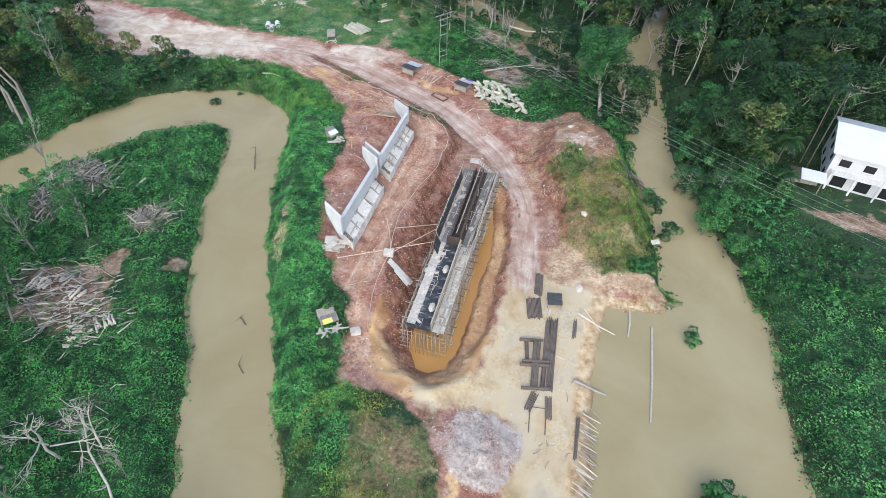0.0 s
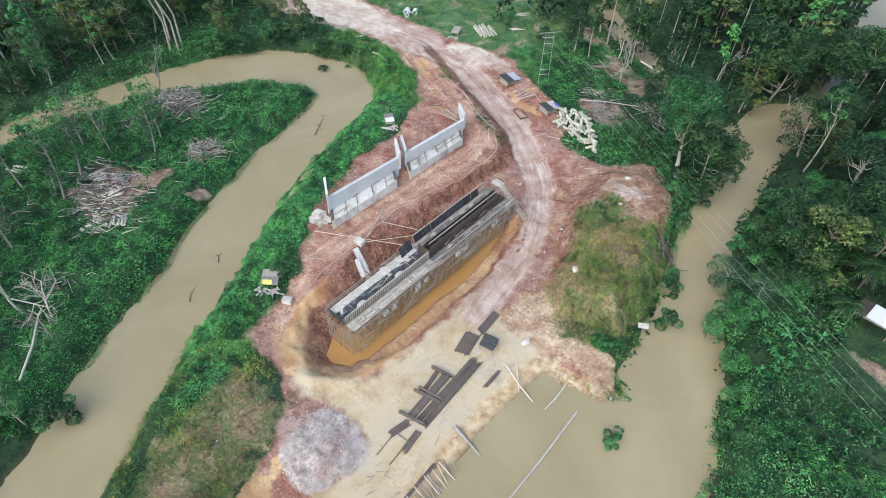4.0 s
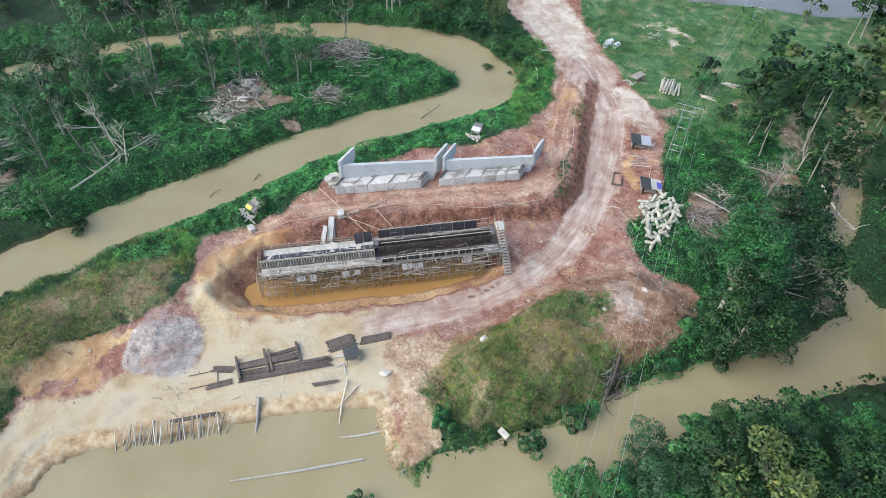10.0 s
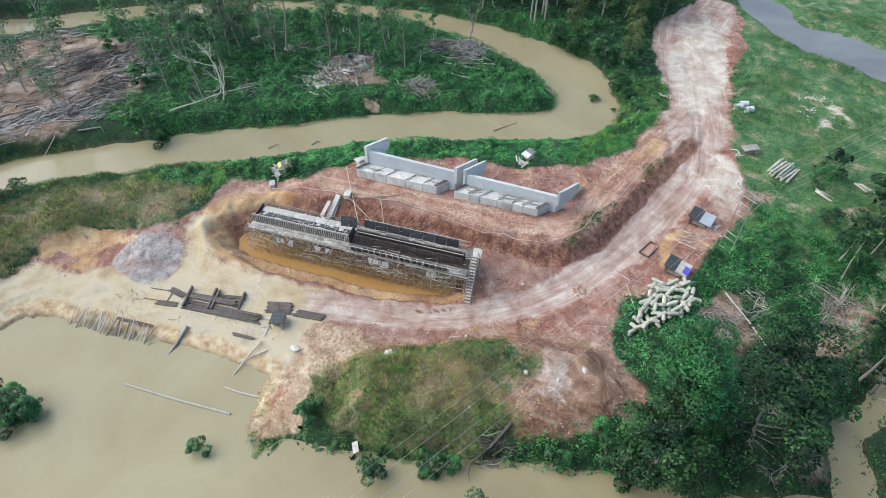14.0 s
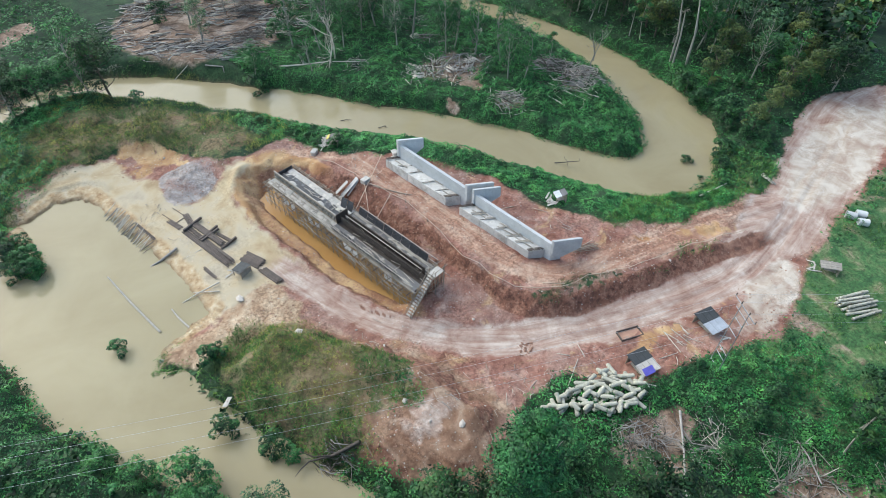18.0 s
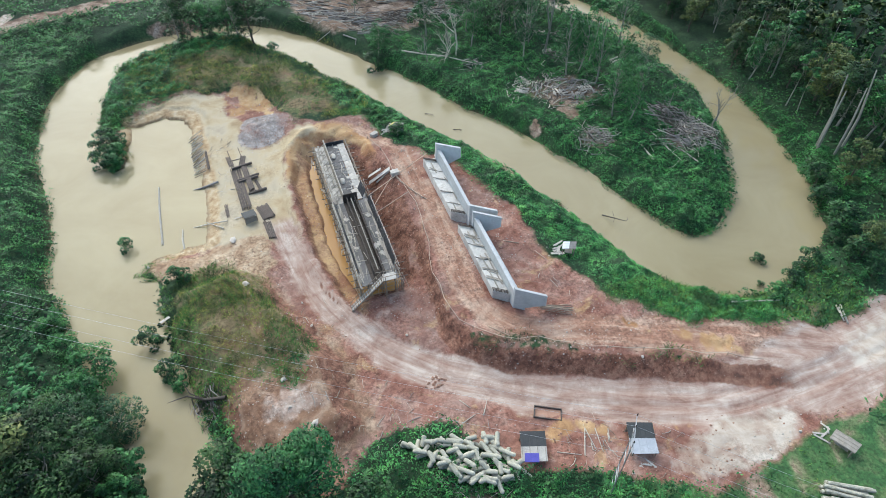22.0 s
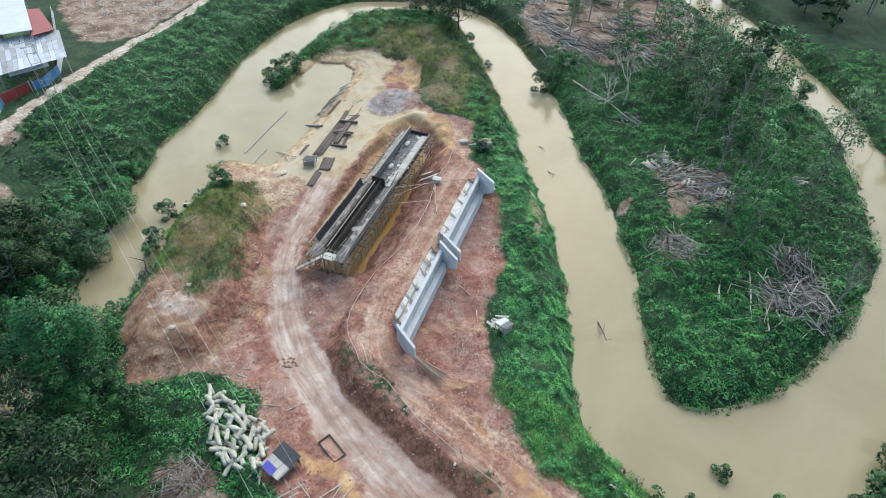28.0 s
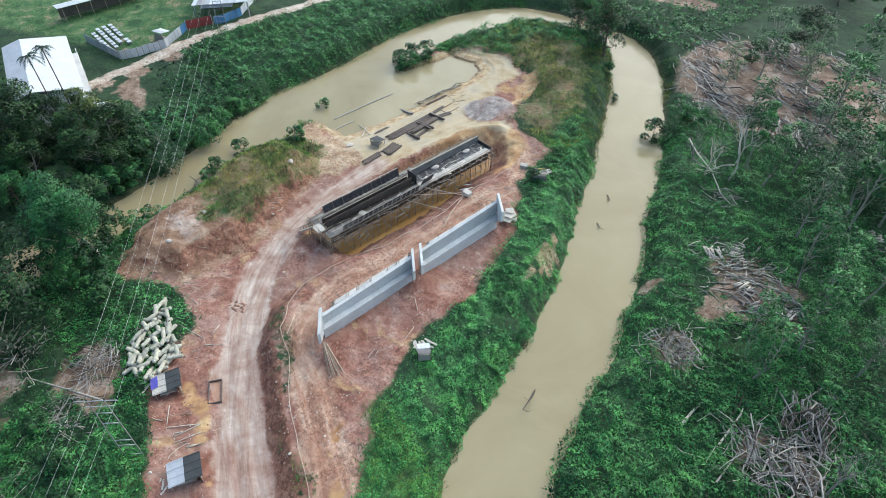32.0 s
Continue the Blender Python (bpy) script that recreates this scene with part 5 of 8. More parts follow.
def put(ob, x, y, size, turn, first, sink=0.0):
    """Stand a tree at a place; the first of a kind moves there itself, the others are copies."""
    m = pose(x, y, ground_at(x, y) - sink, 0, 0, turn) @ Matrix.Diagonal((size, size, size, 1))
    if first:
        ob.matrix_basis = m
        return ob
    return copy_thing(ob, m)


KINDS = {
    "broad": [tree("broadleaf_tree", "dense dark green broadleaf forest tree", 11, 3.9, 5600, 0.32, M_LEAF_FOREST, M_BARKDARK, 1, 0.2, 22),
              tree("broadleaf_tree", "rounded mid green broadleaf forest tree", 8, 3.4, 4600, 0.31, M_LEAF, M_BARKDARK, 2, 0.15, 20),
              tree("broadleaf_tree", "dark green spreading broadleaf tree", 9.5, 4.4, 5600, 0.34, M_LEAF_FOREST, M_BARK, 3, 0.25, 24)],
    "olive": [tree("olive_tree", "olive green broadleaf tree with yellowing leaves", 9, 3.6, 2700, 0.42, M_LEAF_OLIVE, M_BARKDARK, 4, 0.22)],
    "slender": [tree("slender_tree", "slender pale-trunked tree with a small high crown", 14, 2.3, 1000, 0.5, M_LEAF_DARK, M_BARK, 5, 0.55, 10, 0.16),
                tree("slender_tree", "thin pale-barked tree with a sparse crown", 12, 2.0, 800, 0.45, M_LEAF, M_BARK, 6, 0.5, 9, 0.14)],
    "feather": [tree("feathery_tree", "tall tree with thin grey-green feathery foliage", 13, 3.2, 2300, 0.32, M_LEAF_GREY, M_BARK, 7, 0.3, 26, 0.16),
                tree("feathery_tree", "thin feathery dark green island tree", 12, 2.7, 2500, 0.31, M_LEAF, M_BARK, 8, 0.3, 24, 0.15)],
    "shrub": [tree("shrub", "low dense green riverside shrub", 2.6, 2.0, 1350, 0.29, M_LEAF, M_BARKDARK, 9, 0.1, 9, 0.06, "shrubs"),
              tree("shrub", "dark green leafy shrub", 3.4, 2.4, 1550, 0.32, M_LEAF_DARK, M_BARKDARK, 10, 0.1, 10, 0.07, "shrubs")],
    "bush": [tree("riverside_bush", "rounded grey-green bush with pale bare stems", 5.6, 3.3, 3400, 0.26, M_LEAF_GREY, M_PALEWOOD, 25, 0.12, 22, 0.09, "shrubs"),
             tree("riverside_bush", "rounded dark green leafy bush overhanging the river", 5.0, 3.2, 3200, 0.3, M_LEAF, M_BARKDARK, 26, 0.08, 20, 0.08, "shrubs")],
    "mid": [tree("broadleaf_tree", "dark green leafy forest tree by the swamp", 10, 3.6, 1900, 0.44, M_LEAF_FOREST, M_BARK, 18, 0.2, 16, limbs=False),
            tree("broadleaf_tree", "mid green forest tree hung with creeper", 11, 2.9, 1700, 0.42, M_LEAF_FOREST, M_BARK, 19, 0.1, 16, limbs=False)],
    "far": [tree("broadleaf_tree", "dark green forest tree in the distance", 10.5, 4.3, 270, 1.35, M_LEAF_FOREST, M_BARKDARK, 13, 0.2, 9, limbs=False),
            tree("broadleaf_tree", "mid green forest tree in the distance", 9, 4.0, 260, 1.3, M_LEAF_FOREST, M_BARKDARK, 14, 0.2, 8, limbs=False),
            tree("broadleaf_tree", "olive forest tree in the distance", 9.5, 3.8, 260, 1.25, M_LEAF_OLIVE, M_BARK, 15, 0.25, 8, limbs=False)],
    "far_slender": [tree("slender_tree", "slender pale-trunked plantation tree in the distance", 14, 2.7, 300, 0.85, M_LEAF_FOREST, M_BARK, 16, 0.5, 8, 0.17, limbs=False),
                    tree("slender_tree", "thin pale-barked plantation tree in the distance", 12.5, 2.5, 280, 0.85, M_LEAF, M_BARK, 17, 0.5, 7, 0.15, limbs=False)],
    "palm": [palm(11, 6.0, 20, 4.2, "oil palm with arching dark green fronds")],
    "areca": [palm(27, 14.2, 11, 2.1, "tall thin-stemmed areca palm beside the house", 0.1)],
    "banana": [banana(12)],
}
STOOD = {}
FAR = {}


def far_tree(kind, x, y, size, turn):
    """Note a distant tree for the joined woods."""
    k = random.Random(int(x * 37 + y * 101)).randrange(len(KINDS[kind]))
    FAR.setdefault((kind, k), []).append(np.array(pose(x, y, ground_at(x, y), 0, 0, turn) @ Matrix.Diagonal((size, size, size, 1))))


def join_far():
    """One mesh of crowns and one of trunks for each kind of distant tree."""
    for (kind, k), places in FAR.items():
        ob = KINDS[kind][k]
        for child in ob.children:
            name = "far_crowns" if child.name.startswith("crown") else "far_trunks"
            me = child.data
            v = np.empty(len(me.vertices) * 3, np.float32)
            me.vertices.foreach_get("co", v)
            v = v.reshape(-1, 3)
            f = np.empty(len(me.loops), np.int32)
            me.loops.foreach_get("vertex_index", f)
            f = f.reshape(-1, 4)
            nor = None
            if name == "far_crowns":
                nor = np.empty(len(me.loops) * 3, np.float32)
                me.corner_normals.foreach_get("vector", nor)
                per = np.zeros_like(v)
                per[f.ravel()] = nor.reshape(-1, 3)
                nor = np.vstack([per @ m[:3, :3].T / np.linalg.norm(m[:3, 0]) for m in places])
            vs = np.vstack([v @ m[:3, :3].T + m[:3, 3] for m in places])
            fs = np.vstack([f + i * len(v) for i in range(len(places))])
            tagged(new(name, mesh_of(name, vs, fs, me.materials[0], True, nor)), "distant forest trees, " + ob["label"].split(" in the")[0], "forest", kind="stuff")




def stand(kind, x, y, size=1.0, turn=None, which=None, sink=0.0):
    rng = random.Random(int(x * 37 + y * 101))
    options = KINDS[kind]
    k = rng.randrange(len(options)) if which is None else which
    first = not STOOD.get((kind, k))
    STOOD[(kind, k)] = True
    return put(options[k], x, y, size, rng.uniform(0, 360) if turn is None else turn, first, sink)


def open_land(x, y):
    """Where no tree may stand: water, bare soil, houses, yards and the path."""
    if sample(SHORE, x, y) < 1.0 or sample(SOIL["bare"], x, y) > 0.3 or sample(SOIL["dirt"], x, y) > 0.5:
        return True
    if 36 < x < 66 and 80 < y < 102 or 50 < x < 112 and 26 < y < 104 or 30 < x < 54 and 74 < y < 92 or 42 < x < 62 and 50 < y < 84:
        return True
    return sample(PONDS, x, y) < 2


PONDS = band(MX, MY, GREY_POND)
WILD = random.Random(21)


def forest():
    step = 4.5
    for i in range(-37, 32):
        for j in range(-20, 49):
            x, y = i * step + WILD.uniform(-1.7, 1.7), j * step + WILD.uniform(-1.7, 1.7)
            p, pick, size = WILD.random(), WILD.random(), WILD.uniform(0.75, 1.2)
            reach = math.hypot(x + 15, y - 65)
            if reach > 138 or open_land(x, y):
                continue
            chance, kinds = 0.0, ("broad", "broad", "olive", "slender")
            if x > 24 and y > 60:
                chance = 0.95 if y > 84 else 0.0
                kinds = ("broad", "broad", "broad", "palm", "palm", "broad", "olive", "broad")
            elif x > 112:
                chance = 0.7
            elif y > 128 and x > -36 or y > 112 and 14 < x <= 24:
                chance, kinds = 0.8, ("broad", "broad", "slender", "slender", "olive")
            elif y > 109 and -30 < x < 12:
                if x > -9:
                    chance, kinds = (0.85 if y > 124 else 0.6 if x > 3 and y < 112 else 0.42), ("broad", "slender", "broad", "olive", "shrub", "broad") if y > 124 or y < 112 else ("shrub",)
                else:
                    chance, kinds, size = 0.5 if y > 113 else 0.25, ("shrub", "shrub", "slender", "shrub", "broad", "slender") if y > 118 else ("shrub",), size * 0.85
            elif y > 119 and -52 < x <= -30:
                chance, kinds, size = 0.5 if y < 146 else 0.8, ("shrub", "broad", "shrub", "olive", "shrub"), size * 0.8
            elif x < -94 and y < 97:
                chance, kinds = 0.72, ("slender", "olive", "broad", "feather")
            elif x < -70 and 76 < y < 96:
                chance, kinds, size = 0.7, ("shrub", "shrub", "olive"), size * 0.8
            elif -92 < x < -32 and -8 < y < 56 and x < -36 - 0.55 * (y - 8):
                chance, kinds = 0.07, ("feather", "shrub", "shrub", "slender")
            elif y < -30 and x < -55 or y < -60:
                chance = 0.5
            elif y > 150:
                chance = 0.5
            if 24 < x < 41 and 84 < y < 120 and p >= chance:
                stand("shrub", x, y, size * 1.3)
            if reach > 112:
                chance *= 0.72
            if p < chance:
                k = kinds[int(pick * len(kinds))]
                if (x > 62 or y > 122 or x < -106 or y < -24) and k != "palm":
                    k = "far_slender" if k in ("slender", "feather") else "mid" if -36 < x < 62 and 122 < y < 142 else "far"
                elif k == "palm" and (x > 62 or y > 122):
                    k = "far"
                if k.startswith("far") or k == "mid":
                    far_tree(k, x, y, size, pick * 3600)
                else:
                    stand(k, x, y, size * (0.9 if k == "palm" else 1))
    join_far()


forest()
for x, y, k, s in ((-5.5, 1.0, "broad", 1.25), (-1.0, -4.5, "broad", 1.2), (4.0, -6.8, "broad", 1.1), (-3.2, -1.6, "feather", 1.1), (9, -6.5, "feather", 0.9), (-8.5, 4.0, "shrub", 0.9), (2, -3.5, "shrub", 1.0), (-44, 13, "slender", 1.3), (-62, 21.5, "slender", 1.25), (-68.5, 28.5, "slender", 1.35),
                   (-48, 15.5, "feather", 0.9), (-27.5, 14.5, "shrub", 1.2), (-29, 11.5, "feather", 0.6), (-31, 8.8, "shrub", 1.3), (-67, 42, "feather", 1.0), (-72, 50, "slender", 0.8), (-40.8, 8, "feather", 1.0), (-63, 47, "feather", 0.85),
                   (-61.8, 31.5, "feather", 1.05), (-65, 49.5, "feather", 0.85), (-49.6, 8.4, "feather", 1.1), (-56, 12, "feather", 1.1), (-64, 10.5, "feather", 1.1), (-39, -14, "feather", 0.9), (-28.5, -6, "feather", 0.8), (-57, 22, "feather", 1.05), (-66, 36, "feather", 1.0), (-73, 40, "feather", 0.9),
                   (6, 133, "broad", 1.2), (17.6, 131, "broad", 1.15), (9, 140, "broad", 1.2), (17.4, 139, "broad", 1.25), (12, 147, "broad", 1.3), (16, 152, "broad", 1.2), (19.5, 124, "broad", 1.1), (4, 127, "olive", 1.1), (8, 99, "broad", 1.0), (1, 104, "broad", 0.95), (9.5, 103, "broad", 0.85), (-4, 101.5, "shrub", 1.3), (6.5, 93, "shrub", 1.0), (9.3, 90, "shrub", 0.8), (2, 100.5, "shrub", 1.3), (9, 96.5, "shrub", 1.2),
                   (21, 29.5, "shrub", 1.0), (23.2, 27.5, "shrub", 1.0), (22, 32, "shrub", 1.0), (23.6, 31, "shrub", 0.9), (20.6, 26.5, "shrub", 0.8), (22.6, 24.5, "shrub", 0.9), (20.4, 32.2, "shrub", 0.7), (-63.7, 85, "shrub", 0.4), (-62, 88.5, "shrub", 0.3), (-60, 92, "shrub", 0.8), (-65, 90.5, "shrub", 0.8),
                   (-15.2, 9.3, "shrub", 0.35), (14.4, 77.2, "shrub", 0.8), (13.0, 79, "shrub", 0.75), (16.4, 71.6, "shrub", 0.85), (13.4, 62.4, "shrub", 0.75), (11.8, 62.8, "shrub", 0.65), (-22.5, 39, "shrub", 0.5), (-24, 42.5, "shrub", 0.7),
                   (22, 86, "shrub", 1.3), (20, 92, "shrub", 1.3), (19, 100, "shrub", 1.4), (24, 92, "broad", 0.9), (22, 104, "broad", 0.9), (20.5, 90, "broad", 0.55), (25, 87, "broad", 0.85), (19.8, 96, "broad", 0.55), (-62, 5, "broad", 0.9), (-68, 12, "feather", 1.25), (-58, -4, "feather", 1.2), (-66, -6, "broad", 0.9), (-78, 24, "feather", 1.2), (-74, 6, "broad", 0.8), (-60, 12, "feather", 1.15), (-71, 21, "broad", 0.75), (-31, -15, "feather", 1.2), (-32, -30, "broad", 0.9), (-45, -19, "feather", 1.2), (-48, -5, "feather", 1.2), (-36, -24, "feather", 1.0), (-53, 2, "feather", 1.1), (-50, -10, "shrub", 1.4), (-40, 2, "shrub", 1.3), (-27, -20, "shrub", 1.3), (8.3, -8.2, "broad", 1.2), (-14.4, 8.1, "shrub", 0.35), (-64.7, 84.4, "shrub", 0.6), (-69.5, 88.1, "shrub", 1.0), (-81.6, 78.2, "shrub", 1.2), (-79, 84, "shrub", 1.4), (-84, 74, "shrub", 1.4), (-76, 90, "shrub", 1.2), (30, 94, "broad", 1.15), (32.5, 98.5, "broad", 1.1), (19.0, 88, "shrub", 1.4), (18.4, 93, "shrub", 1.3), (19.2, 83.2, "bush", 0.9), (27.2, 88.8, "olive", 1.25)):
    stand(k, x, y, s)
for x, y, s, w in ((22.4, 74.6, 0.9, 1), (23.4, 78.2, 0.85, 1), (23.6, 82, 0.8, 0), (25.6, 70.5, 0.7, 1), (21.6, 80.2, 0.6, 0), (26.6, 84, 0.8, 1), (24.8, 85.8, 0.75, 0), (27.6, 66.4, 0.6, 1)):
    stand("bush", x, y, s, which=w)
stand("shrub", 19.8, 52.9, 0.75, sink=-0.75)
for k, n, places in (("mid", 2, ((-20, 133), (2, 134))), ("far", 3, ((66, 118), (70, 124), (64, 128))), ("far_slender", 2, ((-97, 40), (-99, 46)))):
    for q in range(n):
        stand(k, *places[q], 1.0, 30 * q, q)
for x, y, s in ((28.6, 77, 0.75), (29, 73, 0.8), (27.8, 79.2, 0.7), (32, 79.5, 0.8), (27.2, 75, 0.65), (30.2, 74.8, 0.7), (28.2, 70.4, 0.75), (25.6, 78.4, 0.6), (28.4, 82.8, 0.7), (29.6, 76.2, 0.7), (27.4, 77.6, 0.65), (28.2, 74, 0.7), (29.4, 71.6, 0.65), (31, 78, 0.7), (30.4, 73.2, 0.6), (29.6, 78.6, 0.75)):
    stand("banana", x, y, s)
for x, y, s in ((36.6, 92.6, 1.0), (36.9, 90.2, 1.03)):
    stand("areca", x, y, s)
for x, y, s in ((33, 92, 1.1), (32.4, 84.4, 0.8), (35.6, 101.4, 1.0), (22, 97.6, 1.0)):
    stand("palm", x, y, s)

# the tall tree hung with climbers beside the mound
vine = tree("vine_covered_tree", "tall pale-trunked tree thick with dark climbers", 14.5, 4.7, 15000, 0.29, M_LEAF, M_BARK, 31, 0.46, 36, 0.36, hang=2500)
vine.matrix_basis = pose(4.0, 98.8, ground_at(4.0, 98.8), -11, -10, 0)

for k, (x, y, h) in enumerate(((-37.3, 18.7, 8), (-43.7, 17.9, 12), (-40.5, 20, 9), (-77, 57, 10), (-52, 4, 8), (-60, 18, 7), (-17, 118, 10), (-10, 124, 11), (5, 112, 9), (-22, 126, 10), (12, 124, 11), (-3, 130, 12), (9.5, 88.5, 3))):
    d = bare_tree(40 + k, h, M_PALEWOOD if k in (1, 2) else M_DEAD if k % 3 else M_BARK, "leafless grey dead tree with forked limbs")
    d.matrix_basis = pose(x, y, ground_at(x, y), 0, random.Random(k).uniform(-8, 8), 70 * k)
for k, (x, y) in enumerate(((-89.5, 68.1), (-91.5, 70), (-90.6, 67), (-94, 69))):
    d = thing("bare_trunk", "tall bleached bare tree trunk", "dead tree", "bleached trunks", (x, y, ground_at(x, y)), 12 * k)
    part("trunk", tube("trunk", [(0, 0, -0.3), (0.2, 0, 6), (-1.2, -1.0, 10.5 + k)], [0.24, 0.19, 0.1], M_BARK, 8), M_BARK, d)


def scatter(name, label, box, per, chance, shape, mat, seed, lift=1.0, hump=6.0, category="undergrowth", clump=1.5):
    """Leaves or blades strewn over the green parts of a stretch of ground, heaped into humps."""
    rng = np.random.default_rng(seed)
    x0, y0, x1, y1 = box
    n = int(per * (x1 - x0) * (y1 - y0))
    x, y = rng.uniform(x0, x1, n), rng.uniform(y0, y1, n)
    keep = rng.random(n) < chance(x, y)
    x, y = x[keep], y[keep]
    top = lambda u, w: lift * 2 * np.clip(fractal(u, w, hump, 3) - 0.25, 0, 1) * (0.35 + 1.0 * smooth(fractal(u + 70, w, clump, 2), 0.3, 0.68))
    h = top(x, y)
    z = sample(HEIGHT, x, y) + h * rng.random(len(x)) ** 0.35
    v, f = shape(np.stack([x, y, z], 1), rng)
    e = 0.25
    lean = np.stack([(h - top(x + e, y)) / e, (h - top(x, y + e)) / e, np.full(len(x), 0.7)], 1) + rng.normal(size=(len(x), 3)) * 0.12
    f, nor = facing(v, f, lean, 0.7)
    return tagged(new(name, mesh_of(name, v, f, mat, False, nor)), label, category, kind="stuff")


green = lambda x, y: sample(SOIL["green"], x, y)
clear = lambda x, y: 1 - smooth(-np.minimum(area(x, y, [(46, 92), (50, 74), (54, 50), (53, 0), (60, -20), (110, 20), (110, 95)]), area(x, y, [(34, 76), (50, 72), (66, 90), (62, 112), (40, 112), (34, 90)])), -1, 1)
bank = lambda x, y, a, b: (1 - smooth(sample(SHORE, x, y), a, b))
scatter("thicket", "dense dark broad-leaved thicket on the river bank", (26, -28, 58, 66), 42, lambda x, y: green(x, y) * clear(x, y), lambda c, r: kites(c, 0.27, r, 0.75, 0.6), M_LEAF, 1, 1.5, 2.8)
scatter("banana_thicket", "low mixed green growth under the banana plants", (19, 62, 46, 90), 30, lambda x, y: green(x, y) * clear(x, y) * smooth(sample(SHORE, x, y), 0.2, 1.0) * smooth(fractal(x, y, 5), 0.26, 0.4), lambda c, r: kites(c, 0.3, r, 0.7, 0.5), M_LEAF, 22, 1.6, 3.2)
scatter("thicket_tips", "brighter leaf tips over the thicket", (26, -28, 58, 66), 6, lambda x, y: green(x, y) * clear(x, y) * smooth(fractal(x, y, 3), 0.42, 0.62), lambda c, r: kites(c + np.array([0, 0, 0.2]), 0.27, r, 0.8, 0.6), M_WEED, 2, 1.5, 2.8)
scatter("bank_creeper", "bright green creeper over the construction side bank", (-60, -8, 8, 100), 115,
        lambda x, y: green(x, y) * (1 - sample(SOIL["hill"], x, y)) * bank(x, y, 7, 11) * smooth(fractal(x, y, 3.5, 4), 0.27, 0.4) * smooth(-band(x, y, [(4, -4, 9), (-12, 18, 8), (-24, 36, 8), (-36, 58, 8), (-44, 78, 8), (-52, 94, 7)]), -1, 2) * smooth(y + 0.3 * x, 14, 24),
        lambda c, r: kites(c, 0.175, r, 0.75, 0.7), M_WEED, 3, 0.6, 2.6, clump=0.9)
scatter("island_weeds", "rank green weeds covering the river island", (-92, -22, -28, 80), 56, lambda x, y: green(x, y) * (x < -20 - 0.47 * (y - 5)) * smooth(fractal(x, y, 7), 0.24, 0.4), lambda c, r: kites(c, 0.27, r, 0.6, 0.42), M_WEED, 4, 1.3, 3.2, clump=1.2)
scatter("island_dark_weeds", "darker weeds among the island growth", (-92, -22, -28, 80), 7, lambda x, y: green(x, y) * (x < -20 - 0.47 * (y - 5)), lambda c, r: kites(c, 0.27, r, 0.55, 0.4), M_LEAF, 5, 1.5, 3.4)
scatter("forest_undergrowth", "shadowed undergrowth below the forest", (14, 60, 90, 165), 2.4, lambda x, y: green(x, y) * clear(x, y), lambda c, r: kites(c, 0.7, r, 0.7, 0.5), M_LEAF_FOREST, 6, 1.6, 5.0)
scatter("mound_bank_weeds", "weeds down the bank below the mound", (5, 57, 19, 88), 60, lambda x, y: green(x, y) * bank(x, y, 2.5, 5) * smooth(fractal(x, y, 3), 0.35, 0.5), lambda c, r: kites(c, 0.22, r, 0.6, 0.4), M_GRASS, 19, 0.5, 2.0)
scatter("point_weeds", "rank green weeds and bushes on the tip of the point", (-4, -10, 28, 36), 60, lambda x, y: smooth(sample(SHORE, x, y), 0.1, 0.8) * (1 - sample(SOIL["flat"], x, y)) * (1 - sample(SOIL["rim"], x, y)) * np.clip(smooth(x + 0.25 * y, 10, 15) + smooth(-y, -5, 0), 0, 1) * smooth(fractal(x, y, 3.5, 4), 0.3, 0.42), lambda c, r: kites(c, 0.24, r, 0.7, 0.5), M_WEED, 20, 1.2, 2.6)
scatter("south_thicket", "bushy growth across the river south of the point", (-16, -60, 75, -12), 8, lambda x, y: green(x, y) * clear(x, y) * (y < -15 - 0.1 * x) * smooth(fractal(x, y, 7), 0.25, 0.4), lambda c, r: kites(c, 0.5, r, 0.7, 0.55), M_LEAF, 21, 2.0, 4.0)
scatter("swamp_weeds", "weeds and saplings on the swampy ground", (-34, 92, 14, 140), 24, lambda x, y: green(x, y) * (1 - 0.6 * smooth(x, -14, -4)) * smooth(fractal(x, y, 8), 0.3, 0.45) * (y > 104 - 0.2 * (x + 30)) * smooth(x - 0.5 * (y - 110), -46, -38), lambda c, r: kites(c, 0.3, r, 0.65, 0.5), M_LEAF, 7, 1.4, 3.5)
scatter("bright_weeds", "bright rank weeds and saplings north of the sheds", (-48, 100, -14, 128), 40, lambda x, y: green(x, y) * smooth(fractal(x, y, 6), 0.26, 0.42) * smooth(x - 0.5 * (y - 110), -46, -38), lambda c, r: kites(c, 0.28, r, 0.65, 0.5), M_WEED, 23, 1.1, 3.2)
scatter("mound_weeds", "lush weeds below the vine-covered tree", (-16, 84, 16, 108), 26, lambda x, y: green(x, y) * (1 - sample(SOIL["hill"], x, y)), lambda c, r: kites(c, 0.3, r, 0.7, 0.5), M_WEED, 8, 1.2, 3.0)
scatter("western_weeds", "weeds and low bush along the far bank", (-125, 30, -58, 112), 7, lambda x, y: green(x, y) * np.maximum(x < -52 - 0.9 * (y - 82), y > 86), lambda c, r: kites(c, 0.5, r, 0.65, 0.45), M_LEAF, 9, 1.2, 6.0)
scatter("mound_grass", "yellowing grass on the earth mound", (-6, 60, 16, 92), 60, lambda x, y: sample(SOIL["hill"], x, y) * smooth(fractal(x, y, 4.5, 5), 0.38, 0.54), lambda c, r: blades(c, 0.36, r, 0.8), M_DRYGRASS, 10, 0.1, 3.0, "grass")
